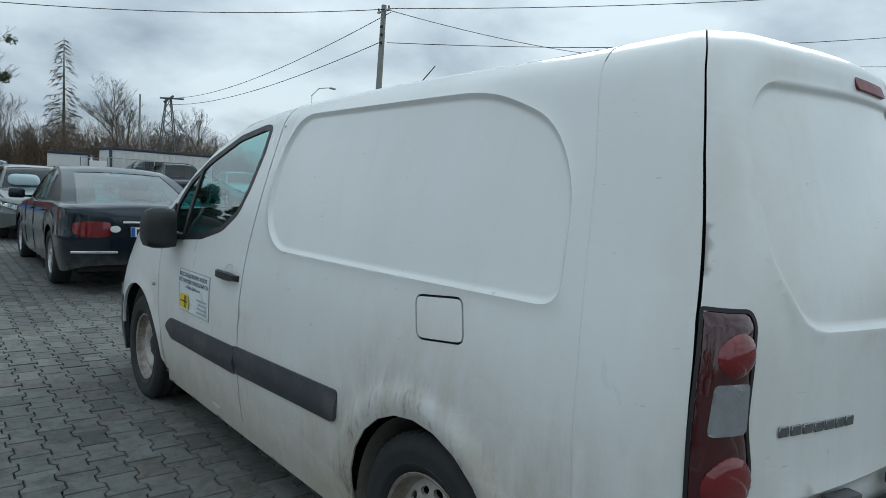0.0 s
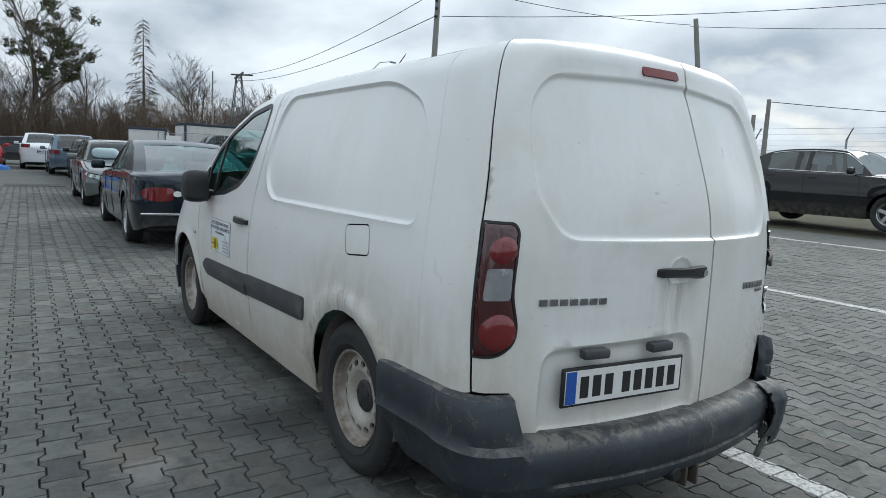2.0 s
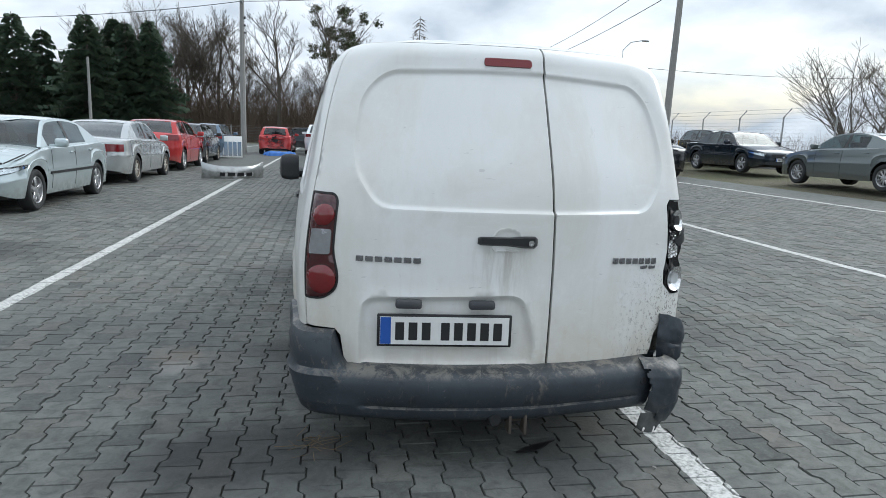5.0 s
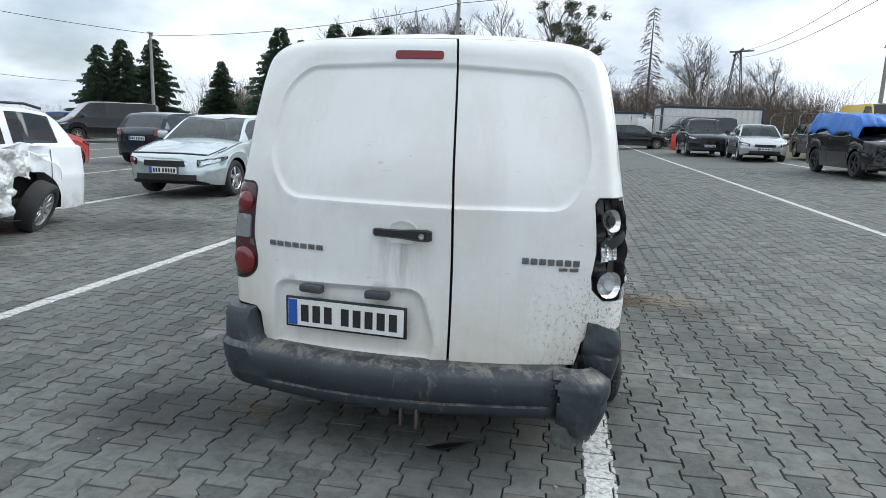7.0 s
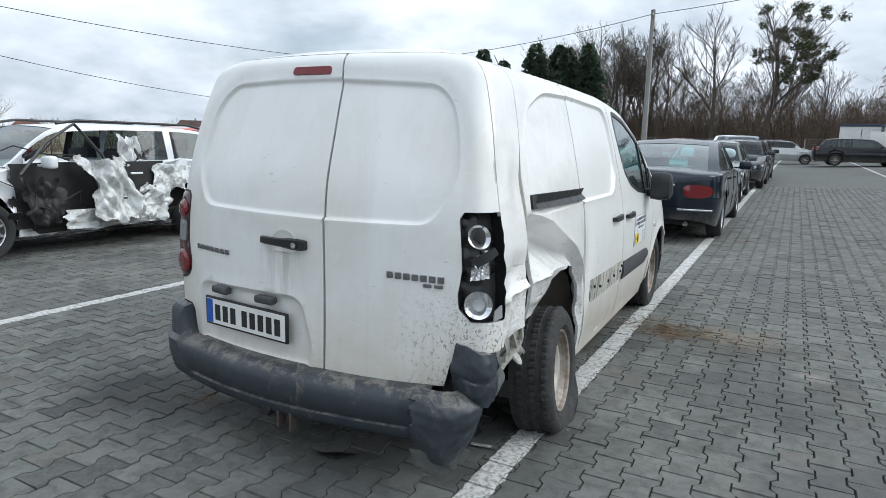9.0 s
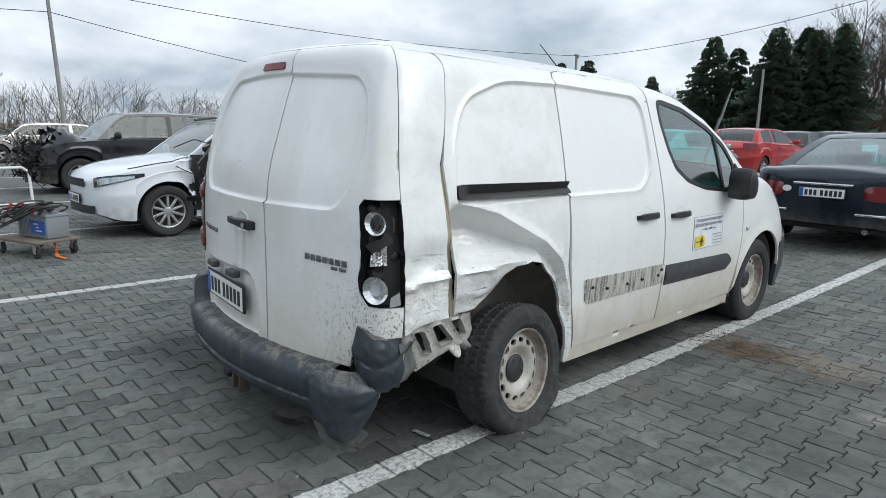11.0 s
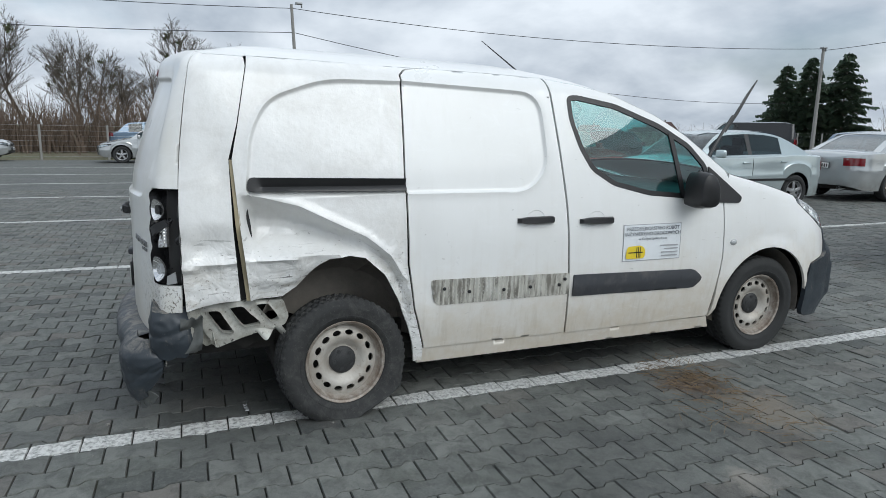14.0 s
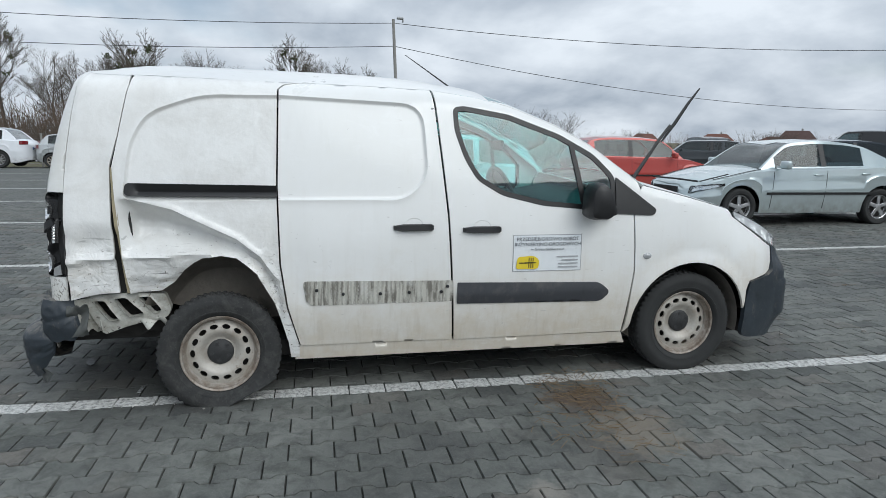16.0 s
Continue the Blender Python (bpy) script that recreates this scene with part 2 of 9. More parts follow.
def pavement_material(name, how, paint=True, joints=False):
    """Grey concrete pavers, damp and worn, with white lines painted across them."""
    m = Mat(name, (0.130, 0.138, 0.126), 0.75, Specular_IOR_Level=0.18)
    m.vec = m.t.nodes.new("ShaderNodeNewGeometry").outputs["Position"]
    if how:
        rnd = m.random(how == "island")
        m.mix(m.ramp(rnd, 0.0, 1.0, 0.0, 0.9), (0.192, 0.199, 0.183))
        rr = m.math("FRACT", m.math("MULTIPLY", rnd, 17.31))
        m.mix(m.ramp(rr, 0.76, 1.0, 0.0, 0.6), (0.135, 0.112, 0.095))
        m.mix(m.ramp(rr, 0.22, 0.0, 0.0, 0.7), (0.048, 0.053, 0.052))
    m.mix(m.ramp(m.noise(60, 6, 0.7), 0.35, 0.8, 0, 0.5), (0.2, 0.2, 0.195))
    m.mix(m.ramp(m.noise(11, 6, 0.72, None, 0.6), 0.44, 0.68, 0, 0.6), (0.045, 0.047, 0.046))
    m.mix(m.ramp(m.noise(30, 5, 0.7, None, 0.4), 0.56, 0.68, 0, 0.45), (0.18, 0.178, 0.165))
    m.mix(m.ramp(m.noise(3.6, 6, 0.7, None, 0.8), 0.52, 0.70, 0, 0.5), (0.055, 0.06, 0.050))
    m.mix(m.ramp(m.noise(0.75, 5, 0.6, None, 0.6), 0.48, 0.72, 0, 0.6), (0.05, 0.052, 0.054))
    m.mix(m.ramp(m.noise(1.7, 4, 0.6), 0.62, 0.78, 0, 0.35), (0.19, 0.165, 0.14))
    for sx, sy, sr, sk in ((-1.18, -0.72, 0.60, 0.72), (-0.95, 0.65, 0.35, 0.6), (1.75, 0.85, 0.8, 0.34), (-4.4, 4.2, 1.1, 0.6), (1.45, 1.75, 0.75, 0.34), (0.45, -0.25, 0.85, 0.55), (0.35, 1.5, 0.75, 0.5), (0.30, 2.7, 0.75, 0.5)):      # oil and damp patches; the last three paint shade under the van
        dx, dy, dz = m.xyz()
        ex, ey = m.math("SUBTRACT", dx, sx), m.math("SUBTRACT", dy, sy)
        q = m.math("SQRT", m.math("ADD", m.math("MULTIPLY", ex, ex), m.math("MULTIPLY", m.math("MULTIPLY", ey, ey), 1.8)))
        q = m.math("ADD", q, m.ramp(m.noise(2.6, 5, 0.6), 0.2, 0.8, -0.25 * sr, 0.25 * sr))
        m.mix(m.ramp(q, sr * 1.1, sr * 0.45, 0, sk), (0.030, 0.031, 0.032))
    for sx, sy, sr, tone in ((-1.62, 0.62, 0.22, (0.20, 0.17, 0.14)), (-1.60, 0.42, 0.13, (0.30, 0.29, 0.27)), (1.60, 2.02, 0.30, (0.22, 0.19, 0.15)), (1.18, 1.90, 0.22, (0.12, 0.075, 0.045)), (2.05, 1.35, 0.12, (0.27, 0.25, 0.22))):      # soil and pale scuffs
        dx, dy, dz = m.xyz()
        ex, ey = m.math("SUBTRACT", dx, sx), m.math("SUBTRACT", dy, sy)
        q = m.math("SQRT", m.math("ADD", m.math("MULTIPLY", ex, ex), m.math("MULTIPLY", ey, ey)))
        q = m.math("ADD", q, m.ramp(m.noise(9, 5, 0.7), 0.25, 0.75, -0.6 * sr, 0.6 * sr))
        m.mix(m.ramp(q, sr, sr * 0.4, 0, 0.55), tone)
    fine = m.noise(260, 3, 0.6)
    m.mix(m.ramp(fine, 0.60, 0.72, 0, 0.45), (0.25, 0.247, 0.237))
    m.mix(m.ramp(fine, 0.40, 0.30, 0, 0.5), (0.045, 0.046, 0.044))
    x, y, z = m.xyz()
    if joints:
        w = m.t.nodes.new("ShaderNodeTexVoronoi")
        w.feature = "DISTANCE_TO_EDGE"
        w.inputs["Scale"].default_value = 5.5
        m.link(m.vec, w.inputs["Vector"])
        m.mix(m.ramp(w.outputs["Distance"], 0.0, 0.05, 0.45, 0.0), (0.035, 0.036, 0.035))
    if paint:
        total = None
        wob = m.ramp(m.noise(14, 3), 0.3, 0.7, -0.008, 0.008)
        for x0, k in LINES:
            d = m.math("ABSOLUTE", m.math("ADD", m.math("SUBTRACT", m.math("SUBTRACT", x, x0), m.math("MULTIPLY", y, k)), wob))
            on = m.math("LESS_THAN", d, 0.06)
            total = on if total is None else m.math("MAXIMUM", total, on)
        worn = m.ramp(m.noise(38, 6, 0.75), 0.36, 0.56, 0.15, 0.93)
        m.mix(m.math("MULTIPLY", total, worn), (0.62, 0.62, 0.60))
    m.rough(m.ramp(m.noise(0.75, 5, 0.6, None, 0.6), 0.45, 0.72, 0.78, 0.5))
    m.bump(m.math("ADD", m.noise(170, 5, 0.7), m.math("MULTIPLY", m.noise(25, 3), 0.7)), 0.35, 0.006)
    return m.m


M_PAVER = pavement_material("concrete_paver", "object")
M_PAVERS = pavement_material("concrete_pavers_joined", "island")
M_LOT = pavement_material("worn_paving", "", True, True)
m_ = Mat("joint_sand", (0.022, 0.023, 0.020), 0.95)
m_.vec = m_.t.nodes.new("ShaderNodeNewGeometry").outputs["Position"]
m_.mix(m_.ramp(m_.noise(7, 5), 0.5, 0.75, 0, 0.5), (0.07, 0.075, 0.045)).bump(m_.noise(200, 4), 0.6, 0.01)
M_SAND = m_.m


# ---- ground ----
PAVE = (-12.0, 9.9, -5.0, 20.0)      # x and y range laid with single pavers


def grid_sheet(name, xs, ys, dz, material, hole=None):
    vs, fs, idx = [], [], {}
    for j, y in enumerate(ys):
        for i, x in enumerate(xs):
            idx[i, j] = len(vs)
            vs.append((x, y, lot(x, y) + dz(x, y)))
    for j in range(len(ys) - 1):
        for i in range(len(xs) - 1):
            cx, cy = (xs[i] + xs[i + 1]) / 2, (ys[j] + ys[j + 1]) / 2
            if hole and hole[0] < cx < hole[1] and hole[2] < cy < hole[3]:
                continue
            fs.append((idx[i, j], idx[i + 1, j], idx[i + 1, j + 1], idx[i, j + 1]))
    return from_lists(name, vs, fs, material, smooth="all")


def ground_material():
    m = Mat("dry_grass_and_soil", (0.13, 0.115, 0.075), 0.95)
    m.vec = m.t.nodes.new("ShaderNodeNewGeometry").outputs["Position"]
    m.mix(m.ramp(m.noise(0.35, 6, 0.65), 0.4, 0.7, 0, 0.85), (0.1, 0.12, 0.05))
    m.mix(m.ramp(m.noise(2.2, 6, 0.7), 0.5, 0.75, 0, 0.7), (0.075, 0.066, 0.052))
    m.mix(m.ramp(m.noise(14, 5, 0.7), 0.5, 0.8, 0, 0.5), (0.24, 0.21, 0.14))
    m.bump(m.noise(9, 6, 0.75), 0.9, 0.12)
    return m.m


def steps(a, b, n, extra=()):
    return sorted(set([a + (b - a) * i / n for i in range(n + 1)] + list(extra)))


M_GROUND = ground_material()
LOT = (-27.0, 11.2, -30.0, 62.0)      # the paved lot
gx = [-900, -500, -300, -180, -120, -80] + steps(-60, 60, 60, (LOT[0], LOT[1])) + [80, 120, 180, 300, 500, 900]
gy = [-900, -500, -250, -120, -70] + steps(-50, 90, 70, (LOT[2], LOT[3])) + [120, 180, 300, 500, 900]
ground = tagged(grid_sheet("ground", gx, gy, lambda x, y: -0.085, M_GROUND), "dry winter grass and bare soil round the lot", "ground", kind="structure")
lx = steps(LOT[0], LOT[1], 76, (PAVE[0], PAVE[1]))
ly = steps(LOT[2], LOT[3], 92, (PAVE[2], PAVE[3]))
pavement = tagged(grid_sheet("pavement", lx, ly, lambda x, y: -0.004, M_LOT, PAVE), "grey interlocking concrete paving with worn white bay lines", "pavement", kind="structure")
pbed = steps(PAVE[0], PAVE[1], 44), steps(PAVE[2], PAVE[3], 50)
bed = grid_sheet("joint_bed", pbed[0], pbed[1], lambda x, y: -0.011, M_SAND)
bed.parent = pavement


# ---- the van ----
def white_paint():
    m = Mat("white_van_paint", (0.77, 0.775, 0.765), 0.32, Coat_Weight=0.5, Coat_Roughness=0.12)
    x, y, z = m.xyz()
    film = m.noise(3.0, 6, 0.65, (1, 1, 0.35), 0.4)
    m.mix(m.ramp(film, 0.35, 0.8, 0.0, 0.24), (0.62, 0.61, 0.55))
    streak = m.noise(16, 5, 0.6, (1, 1, 0.06), 0.2)
    m.mix(m.ramp(streak, 0.55, 0.85, 0.0, 0.13), (0.50, 0.48, 0.42))
    low = m.ramp(z, 0.55, 0.2, 0.0, 1.0)
    m.mix(m.math("MULTIPLY", low, m.ramp(m.noise(7, 6, 0.7), 0.3, 0.7, 0.15, 0.65)), (0.42, 0.37, 0.29))
    splash = m.math("MULTIPLY", m.ramp(m.math("ADD", z, m.ramp(m.noise(4, 5, 0.65), 0.3, 0.7, -0.16, 0.16)), 0.78, 0.24, 0.0, 0.75), m.ramp(m.noise(13, 6, 0.7), 0.3, 0.62, 0.45, 1.0))
    m.mix(splash, (0.56, 0.49, 0.38))
    run = m.math("MULTIPLY", m.ramp(m.noise(30, 5, 0.6, (1, 1, 0.05), 0.15), 0.52, 0.68, 0.0, 1.0), m.ramp(z, 0.85, 0.40, 0.0, 0.22))
    m.mix(run, (0.40, 0.35, 0.27))
    behind = m.math("MULTIPLY", m.ramp(y, -0.28, -0.42, 0.0, 1.0), m.ramp(x, -0.6, -0.75, 0.0, 1.0))
    m.mix(m.math("MULTIPLY", m.math("MULTIPLY", behind, m.ramp(z, 0.95, 0.6, 0.0, 1.0)), m.ramp(m.noise(9, 6, 0.7, (1, 1, 0.4), 0.4), 0.42, 0.68, 0.0, 0.55)), (0.46, 0.41, 0.33))
    ay, az = m.math("SUBTRACT", y, 0.03), m.math("SUBTRACT", z, 0.31)
    far = m.math("SQRT", m.math("ADD", m.math("MULTIPLY", ay, ay), m.math("MULTIPLY", az, az)))
    ring = m.math("MULTIPLY", m.ramp(x, -0.6, -0.75, 0.0, 1.0), m.ramp(far, 0.72, 0.36, 0.0, 1.0))
    m.mix(m.math("MULTIPLY", ring, m.ramp(m.noise(7, 6, 0.7, (1, 1, 0.45), 0.5), 0.36, 0.66, 0.05, 0.75)), (0.44, 0.38, 0.29))
    m.mix(m.math("MULTIPLY", m.ramp(far, 0.52, 0.37, 0.0, 1.0), m.math("MULTIPLY", m.ramp(x, -0.6, -0.75, 0.0, 1.0), m.ramp(m.noise(26, 5, 0.7, (1, 1, 0.25), 0.3), 0.54, 0.68, 0.0, 0.75))), (0.16, 0.13, 0.10))
    speck = m.math("MAXIMUM", m.ramp(m.noise(120, 3, 0.55), 0.62, 0.65, 0.0, 1.0), m.ramp(m.noise(48, 5, 0.7), 0.63, 0.66, 0.0, 0.9))
    patch = m.ramp(m.noise(6.0, 4, 0.6), 0.42, 0.55, 0.0, 1.0)
    near = m.math("MULTIPLY", m.ramp(z, 0.86, 0.70, 0.0, 1.0), m.math("MULTIPLY", m.ramp(y, -0.45, -0.65, 0.0, 1.0), m.ramp(x, 0.50, 0.70, 0.0, 1.0)))
    m.mix(m.math("MULTIPLY", m.math("MULTIPLY", speck, patch), near), (0.13, 0.10, 0.075))
    rear = m.ramp(y, -0.62, -0.72, 0.0, 1.0)
    drip = m.math("MULTIPLY", m.math("MULTIPLY", m.ramp(m.math("ABSOLUTE", m.math("ADD", x, 0.06)), 0.15, 0.04, 0.0, 1.0), m.math("MULTIPLY", m.ramp(z, 0.94, 0.90, 0.0, 1.0), m.ramp(z, 0.60, 0.86, 0.0, 1.0))), rear)
    m.mix(m.math("MULTIPLY", drip, m.ramp(m.noise(22, 6, 0.7, (1, 1, 0.12), 0.3), 0.42, 0.62, 0.0, 0.6)), (0.36, 0.33, 0.28))
    m.mix(m.math("MULTIPLY", rear, m.ramp(m.noise(2.2, 6, 0.7, (1, 1, 0.6), 0.6), 0.42, 0.66, 0.0, 0.34)), (0.55, 0.52, 0.43))
    fleck = m.math("MULTIPLY", m.math("MULTIPLY", rear, m.ramp(x, 0.42, 0.72, 0.0, 1.0)), m.ramp(z, 0.86, 0.62, 0.0, 1.0))
    m.mix(m.math("MULTIPLY", fleck, m.ramp(m.noise(75, 5, 0.7, (1, 1, 0.7), 0.6), 0.55, 0.62, 0.0, 0.9)), (0.12, 0.10, 0.075))
    wipe = m.ramp(m.noise(9, 6, 0.75, (0.5, 0.5, 1.6), 0.8), 0.56, 0.66, 0.0, 0.20)
    m.mix(wipe, (0.83, 0.84, 0.84))
    scratch = m.noise(60, 3, 0.5, (0.25, 0.25, 1.0), 0.5)
    m.mix(m.ramp(scratch, 0.72, 0.74, 0.0, 0.45), (0.45, 0.44, 0.42))
    m.rough(m.ramp(film, 0.3, 0.8, 0.26, 0.46))
    m.bump(m.noise(420, 2), 0.02, 0.002)
    return m.m


M_WHITE = white_paint()


def scraped_paint():
    m = Mat("scraped_white_paint", (0.77, 0.77, 0.755), 0.3, Coat_Weight=0.6, Coat_Roughness=0.12)
    x, y, z = m.xyz()
    m.mix(m.ramp(m.noise(5, 6, 0.7, None, 0.5), 0.42, 0.72, 0, 0.42), (0.5, 0.48, 0.44))
    scr = m.noise(22, 6, 0.7, (1, 0.18, 1), 0.4)
    low = m.ramp(z, 0.98, 0.76, 0.0, 1.0)
    m.mix(m.math("MULTIPLY", m.ramp(scr, 0.61, 0.69, 0, 0.75), low), (0.14, 0.13, 0.12))
    fine = m.noise(60, 5, 0.7, (1, 0.12, 1), 0.3)
    m.mix(m.math("MULTIPLY", m.ramp(fine, 0.60, 0.68, 0, 0.6), m.ramp(z, 0.86, 0.70, 0.0, 1.0)), (0.16, 0.145, 0.125))
    spot = m.noise(60, 4, 0.6)
    m.mix(m.math("MULTIPLY", m.ramp(spot, 0.66, 0.7, 0, 0.95), low), (0.09, 0.075, 0.06))
    m.mix(m.math("MULTIPLY", m.ramp(m.noise(10, 5), 0.5, 0.8, 0, 0.5), m.ramp(z, 0.8, 0.6, 0, 1)), (0.36, 0.33, 0.28))
    rub = m.ramp(m.noise(6, 7, 0.75, (1, 0.35, 1.6), 0.9), 0.52, 0.60, 0.0, 0.45)
    m.mix(m.math("MULTIPLY", rub, m.ramp(z, 0.84, 0.66, 0.0, 1.0)), (0.44, 0.40, 0.33))
    m.mix(m.math("MULTIPLY", m.ramp(m.noise(38, 6, 0.8, (1, 0.5, 0.7), 1.2), 0.60, 0.65, 0.0, 0.9), m.ramp(z, 0.80, 0.62, 0.0, 1.0)), (0.10, 0.085, 0.065))
    nick = m.noise(26, 3, 0.5, (1, 0.05, 1.4), 0.6)
    m.mix(m.math("MULTIPLY", m.ramp(nick, 0.70, 0.72, 0.0, 0.75), low), (0.07, 0.065, 0.06))
    kink = m.math("ABSOLUTE", m.math("SUBTRACT", m.noise(7, 3, 0.55, None, 0.5), 0.5))
    m.bump(m.math("ADD", m.noise(30, 6, 0.6), m.math("MULTIPLY", m.math("MULTIPLY", m.ramp(kink, 0.0, 0.12, 0.0, 2.2), low), 1.0)), 0.22, 0.01)
    return m.m


M_SCRAPED = scraped_paint()
# near-black that paints the shade in body gaps and openings
M_GAPSHADE = plain("gap_shade_black", (0.02, 0.02, 0.02), 0.8)


def black_plastic(name, color, rough):
    m = Mat(name, color, rough)
    m.mix(m.ramp(m.noise(6, 6, 0.7), 0.5, 0.78, 0, 0.55), (0.16, 0.15, 0.135))
    m.mix(m.ramp(m.noise(30, 5, 0.7, (1, 1, 0.3)), 0.55, 0.8, 0, 0.5), tuple(c * 0.5 for c in color))
    m.bump(m.noise(500, 2), 0.15, 0.002)
    return m.m


M_PLASTIC = black_plastic("grey_black_plastic", (0.045, 0.048, 0.055), 0.5)
M_BLACK = plain("black_plastic", (0.013, 0.013, 0.014), 0.42, 0, 60, 0.3)


def bumper_plastic():
    m = Mat("weathered_bumper_plastic", (0.024, 0.031, 0.039), 0.42)
    geo = m.t.nodes.new("ShaderNodeNewGeometry")
    sep = m.t.nodes.new("ShaderNodeSeparateXYZ")
    m.link(geo.outputs["Normal"], sep.inputs[0])
    m.mix(m.ramp(m.noise(4, 6, 0.7, None, 0.5), 0.45, 0.70, 0, 0.55), (0.042, 0.054, 0.066))
    m.mix(m.ramp(m.noise(9, 6, 0.75, None, 0.6), 0.56, 0.66, 0, 0.5), (0.008, 0.010, 0.013))
    dust = m.math("MULTIPLY", m.ramp(sep.outputs["Z"], 0.45, 0.95, 0, 1), m.ramp(m.noise(11, 7, 0.8, None, 0.6), 0.47, 0.57, 0.06, 0.85))
    m.mix(dust, (0.20, 0.185, 0.16))
    m.mix(m.ramp(m.noise(15, 7, 0.8, (1, 1, 0.5), 0.6), 0.57, 0.66, 0, 0.6), (0.16, 0.14, 0.115))
    m.mix(m.ramp(m.noise(70, 4, 0.7), 0.64, 0.70, 0, 0.35), (0.20, 0.19, 0.17))
    m.rough(m.ramp(m.noise(6, 6, 0.7), 0.35, 0.7, 0.34, 0.62))
    m.bump(m.noise(300, 3), 0.2, 0.002)
    return m.m


M_BUMPER = bumper_plastic()
M_HUBCAP = plain("worn_black_hub_cap", (0.024, 0.025, 0.026), 0.6, 0, 60, 0.5, 0.3)
M_RUBBER = plain("tyre_rubber", (0.022, 0.023, 0.023), 0.8, 0, 14, 0.5, 0.15)


def dusty_rubber():
    m = Mat("dusty_tyre_rubber", (0.026, 0.027, 0.027), 0.88)
    m.mix(m.ramp(m.noise(16, 6, 0.75, None, 0.5), 0.46, 0.68, 0, 0.6), (0.075, 0.074, 0.070))
    m.mix(m.ramp(m.noise(7, 6, 0.7, None, 0.5), 0.56, 0.70, 0, 0.5), (0.012, 0.012, 0.012))
    m.mix(m.ramp(m.noise(90, 4, 0.7), 0.60, 0.70, 0, 0.5), (0.11, 0.105, 0.095))
    m.bump(m.noise(40, 5, 0.7), 0.35, 0.01)
    return m.m


M_DUSTY = dusty_rubber()


def steel_rim():
    m = Mat("dusty_steel_rim", (0.46, 0.44, 0.40), 0.5, 0.2)
    m.mix(m.ramp(m.noise(8, 6, 0.7), 0.4, 0.75, 0, 0.65), (0.24, 0.19, 0.14))
    m.mix(m.ramp(m.noise(40, 4, 0.6), 0.62, 0.75, 0, 0.6), (0.10, 0.07, 0.05))
    x, y, z = m.xyz()
    far = m.math("SQRT", m.math("ADD", m.math("MULTIPLY", y, y), m.math("MULTIPLY", z, z)))
    lip = m.math("MULTIPLY", m.ramp(far, 0.168, 0.180, 0.0, 1.0), m.ramp(m.noise(18, 6, 0.7), 0.34, 0.60, 0.25, 0.9))
    m.mix(lip, (0.16, 0.12, 0.09))
    return m.m


M_RIM = steel_rim()
M_ALLOY = plain("alloy_rim", (0.55, 0.55, 0.56), 0.3, 0.85, 20, 0.3)
M_DARKRIM = plain("dark_alloy_rim", (0.03, 0.03, 0.032), 0.35, 0.5, 20, 0.3)
M_CHROME = plain("chrome", (0.72, 0.72, 0.73), 0.12, 1.0, 30, 0.15)
M_STEEL = plain("bare_bent_steel", (0.36, 0.34, 0.31), 0.5, 0.6, 12, 0.6, 0.2)
M_UNDER = plain("underbody_grime", (0.03, 0.028, 0.026), 0.9, 0, 10, 0.5, 0.3)
M_LINER = plain("dusty_wheel_liner", (0.21, 0.19, 0.165), 0.95, 0, 16, 0.6, 0.5)


def lens(name, color, rough=0.1, trans=0.5):
    m = Mat(name, color, rough, 0.0, Transmission_Weight=trans, Coat_Weight=1.0, Coat_Roughness=0.05, IOR=1.45)
    m.mix(m.ramp(m.noise(14, 4), 0.5, 0.85, 0, 0.3), tuple(c * 0.6 for c in color))
    return m.m


M_RED = lens("red_lamp_lens", (0.18, 0.006, 0.010), 0.12, 0.15)
M_DARKRED = lens("smoked_red_lens", (0.055, 0.004, 0.007), 0.1, 0.1)
M_CLEAR = lens("clear_lamp_lens", (0.75, 0.77, 0.78), 0.08, 0.6)
M_BRAKE = plain("dark_red_brake_lens", (0.15, 0.006, 0.010), 0.4, 0, 30, 0.25)


def glass(name, tint, rough=0.02, rim=2.9, base=0.08):
    m = bpy.data.materials.new(name)
    m.use_nodes = True
    t = m.node_tree
    t.nodes.clear()
    out = t.nodes.new("ShaderNodeOutputMaterial")
    tr = t.nodes.new("ShaderNodeBsdfTransparent"); tr.inputs[0].default_value = (*tint, 1)
    gl = t.nodes.new("ShaderNodeBsdfGlossy"); gl.inputs["Roughness"].default_value = rough
    gl.inputs["Color"].default_value = (0.95, 0.97, 0.97, 1)
    lw = t.nodes.new("ShaderNodeLayerWeight"); lw.inputs["Blend"].default_value = 0.5
    fr = t.nodes.new("ShaderNodeMath"); fr.operation = "POWER"; fr.inputs[1].default_value = rim
    t.links.new(lw.outputs["Facing"], fr.inputs[0])
    sc = t.nodes.new("ShaderNodeMath"); sc.operation = "MULTIPLY_ADD"
    sc.inputs[1].default_value, sc.inputs[2].default_value = 0.9, base
    mx = t.nodes.new("ShaderNodeMixShader")
    t.links.new(fr.outputs[0], sc.inputs[0])
    t.links.new(sc.outputs[0], mx.inputs[0])
    t.links.new(tr.outputs[0], mx.inputs[1]); t.links.new(gl.outputs[0], mx.inputs[2])
    t.links.new(mx.outputs[0], out.inputs[0])
    m.diffuse_color = (*tint, 1)
    return m


M_GLASS = glass("green_tinted_glass", (0.40, 0.80, 0.78))
M_DARKGLASS = glass("dark_tinted_glass", (0.22, 0.27, 0.28))

VAN = pose(-0.036, 0, 0, 0, 0, -1.15)
van = thing("panel_van", VAN, "dirty white panel van with crushed rear wheel arch and flat tyre", "van")

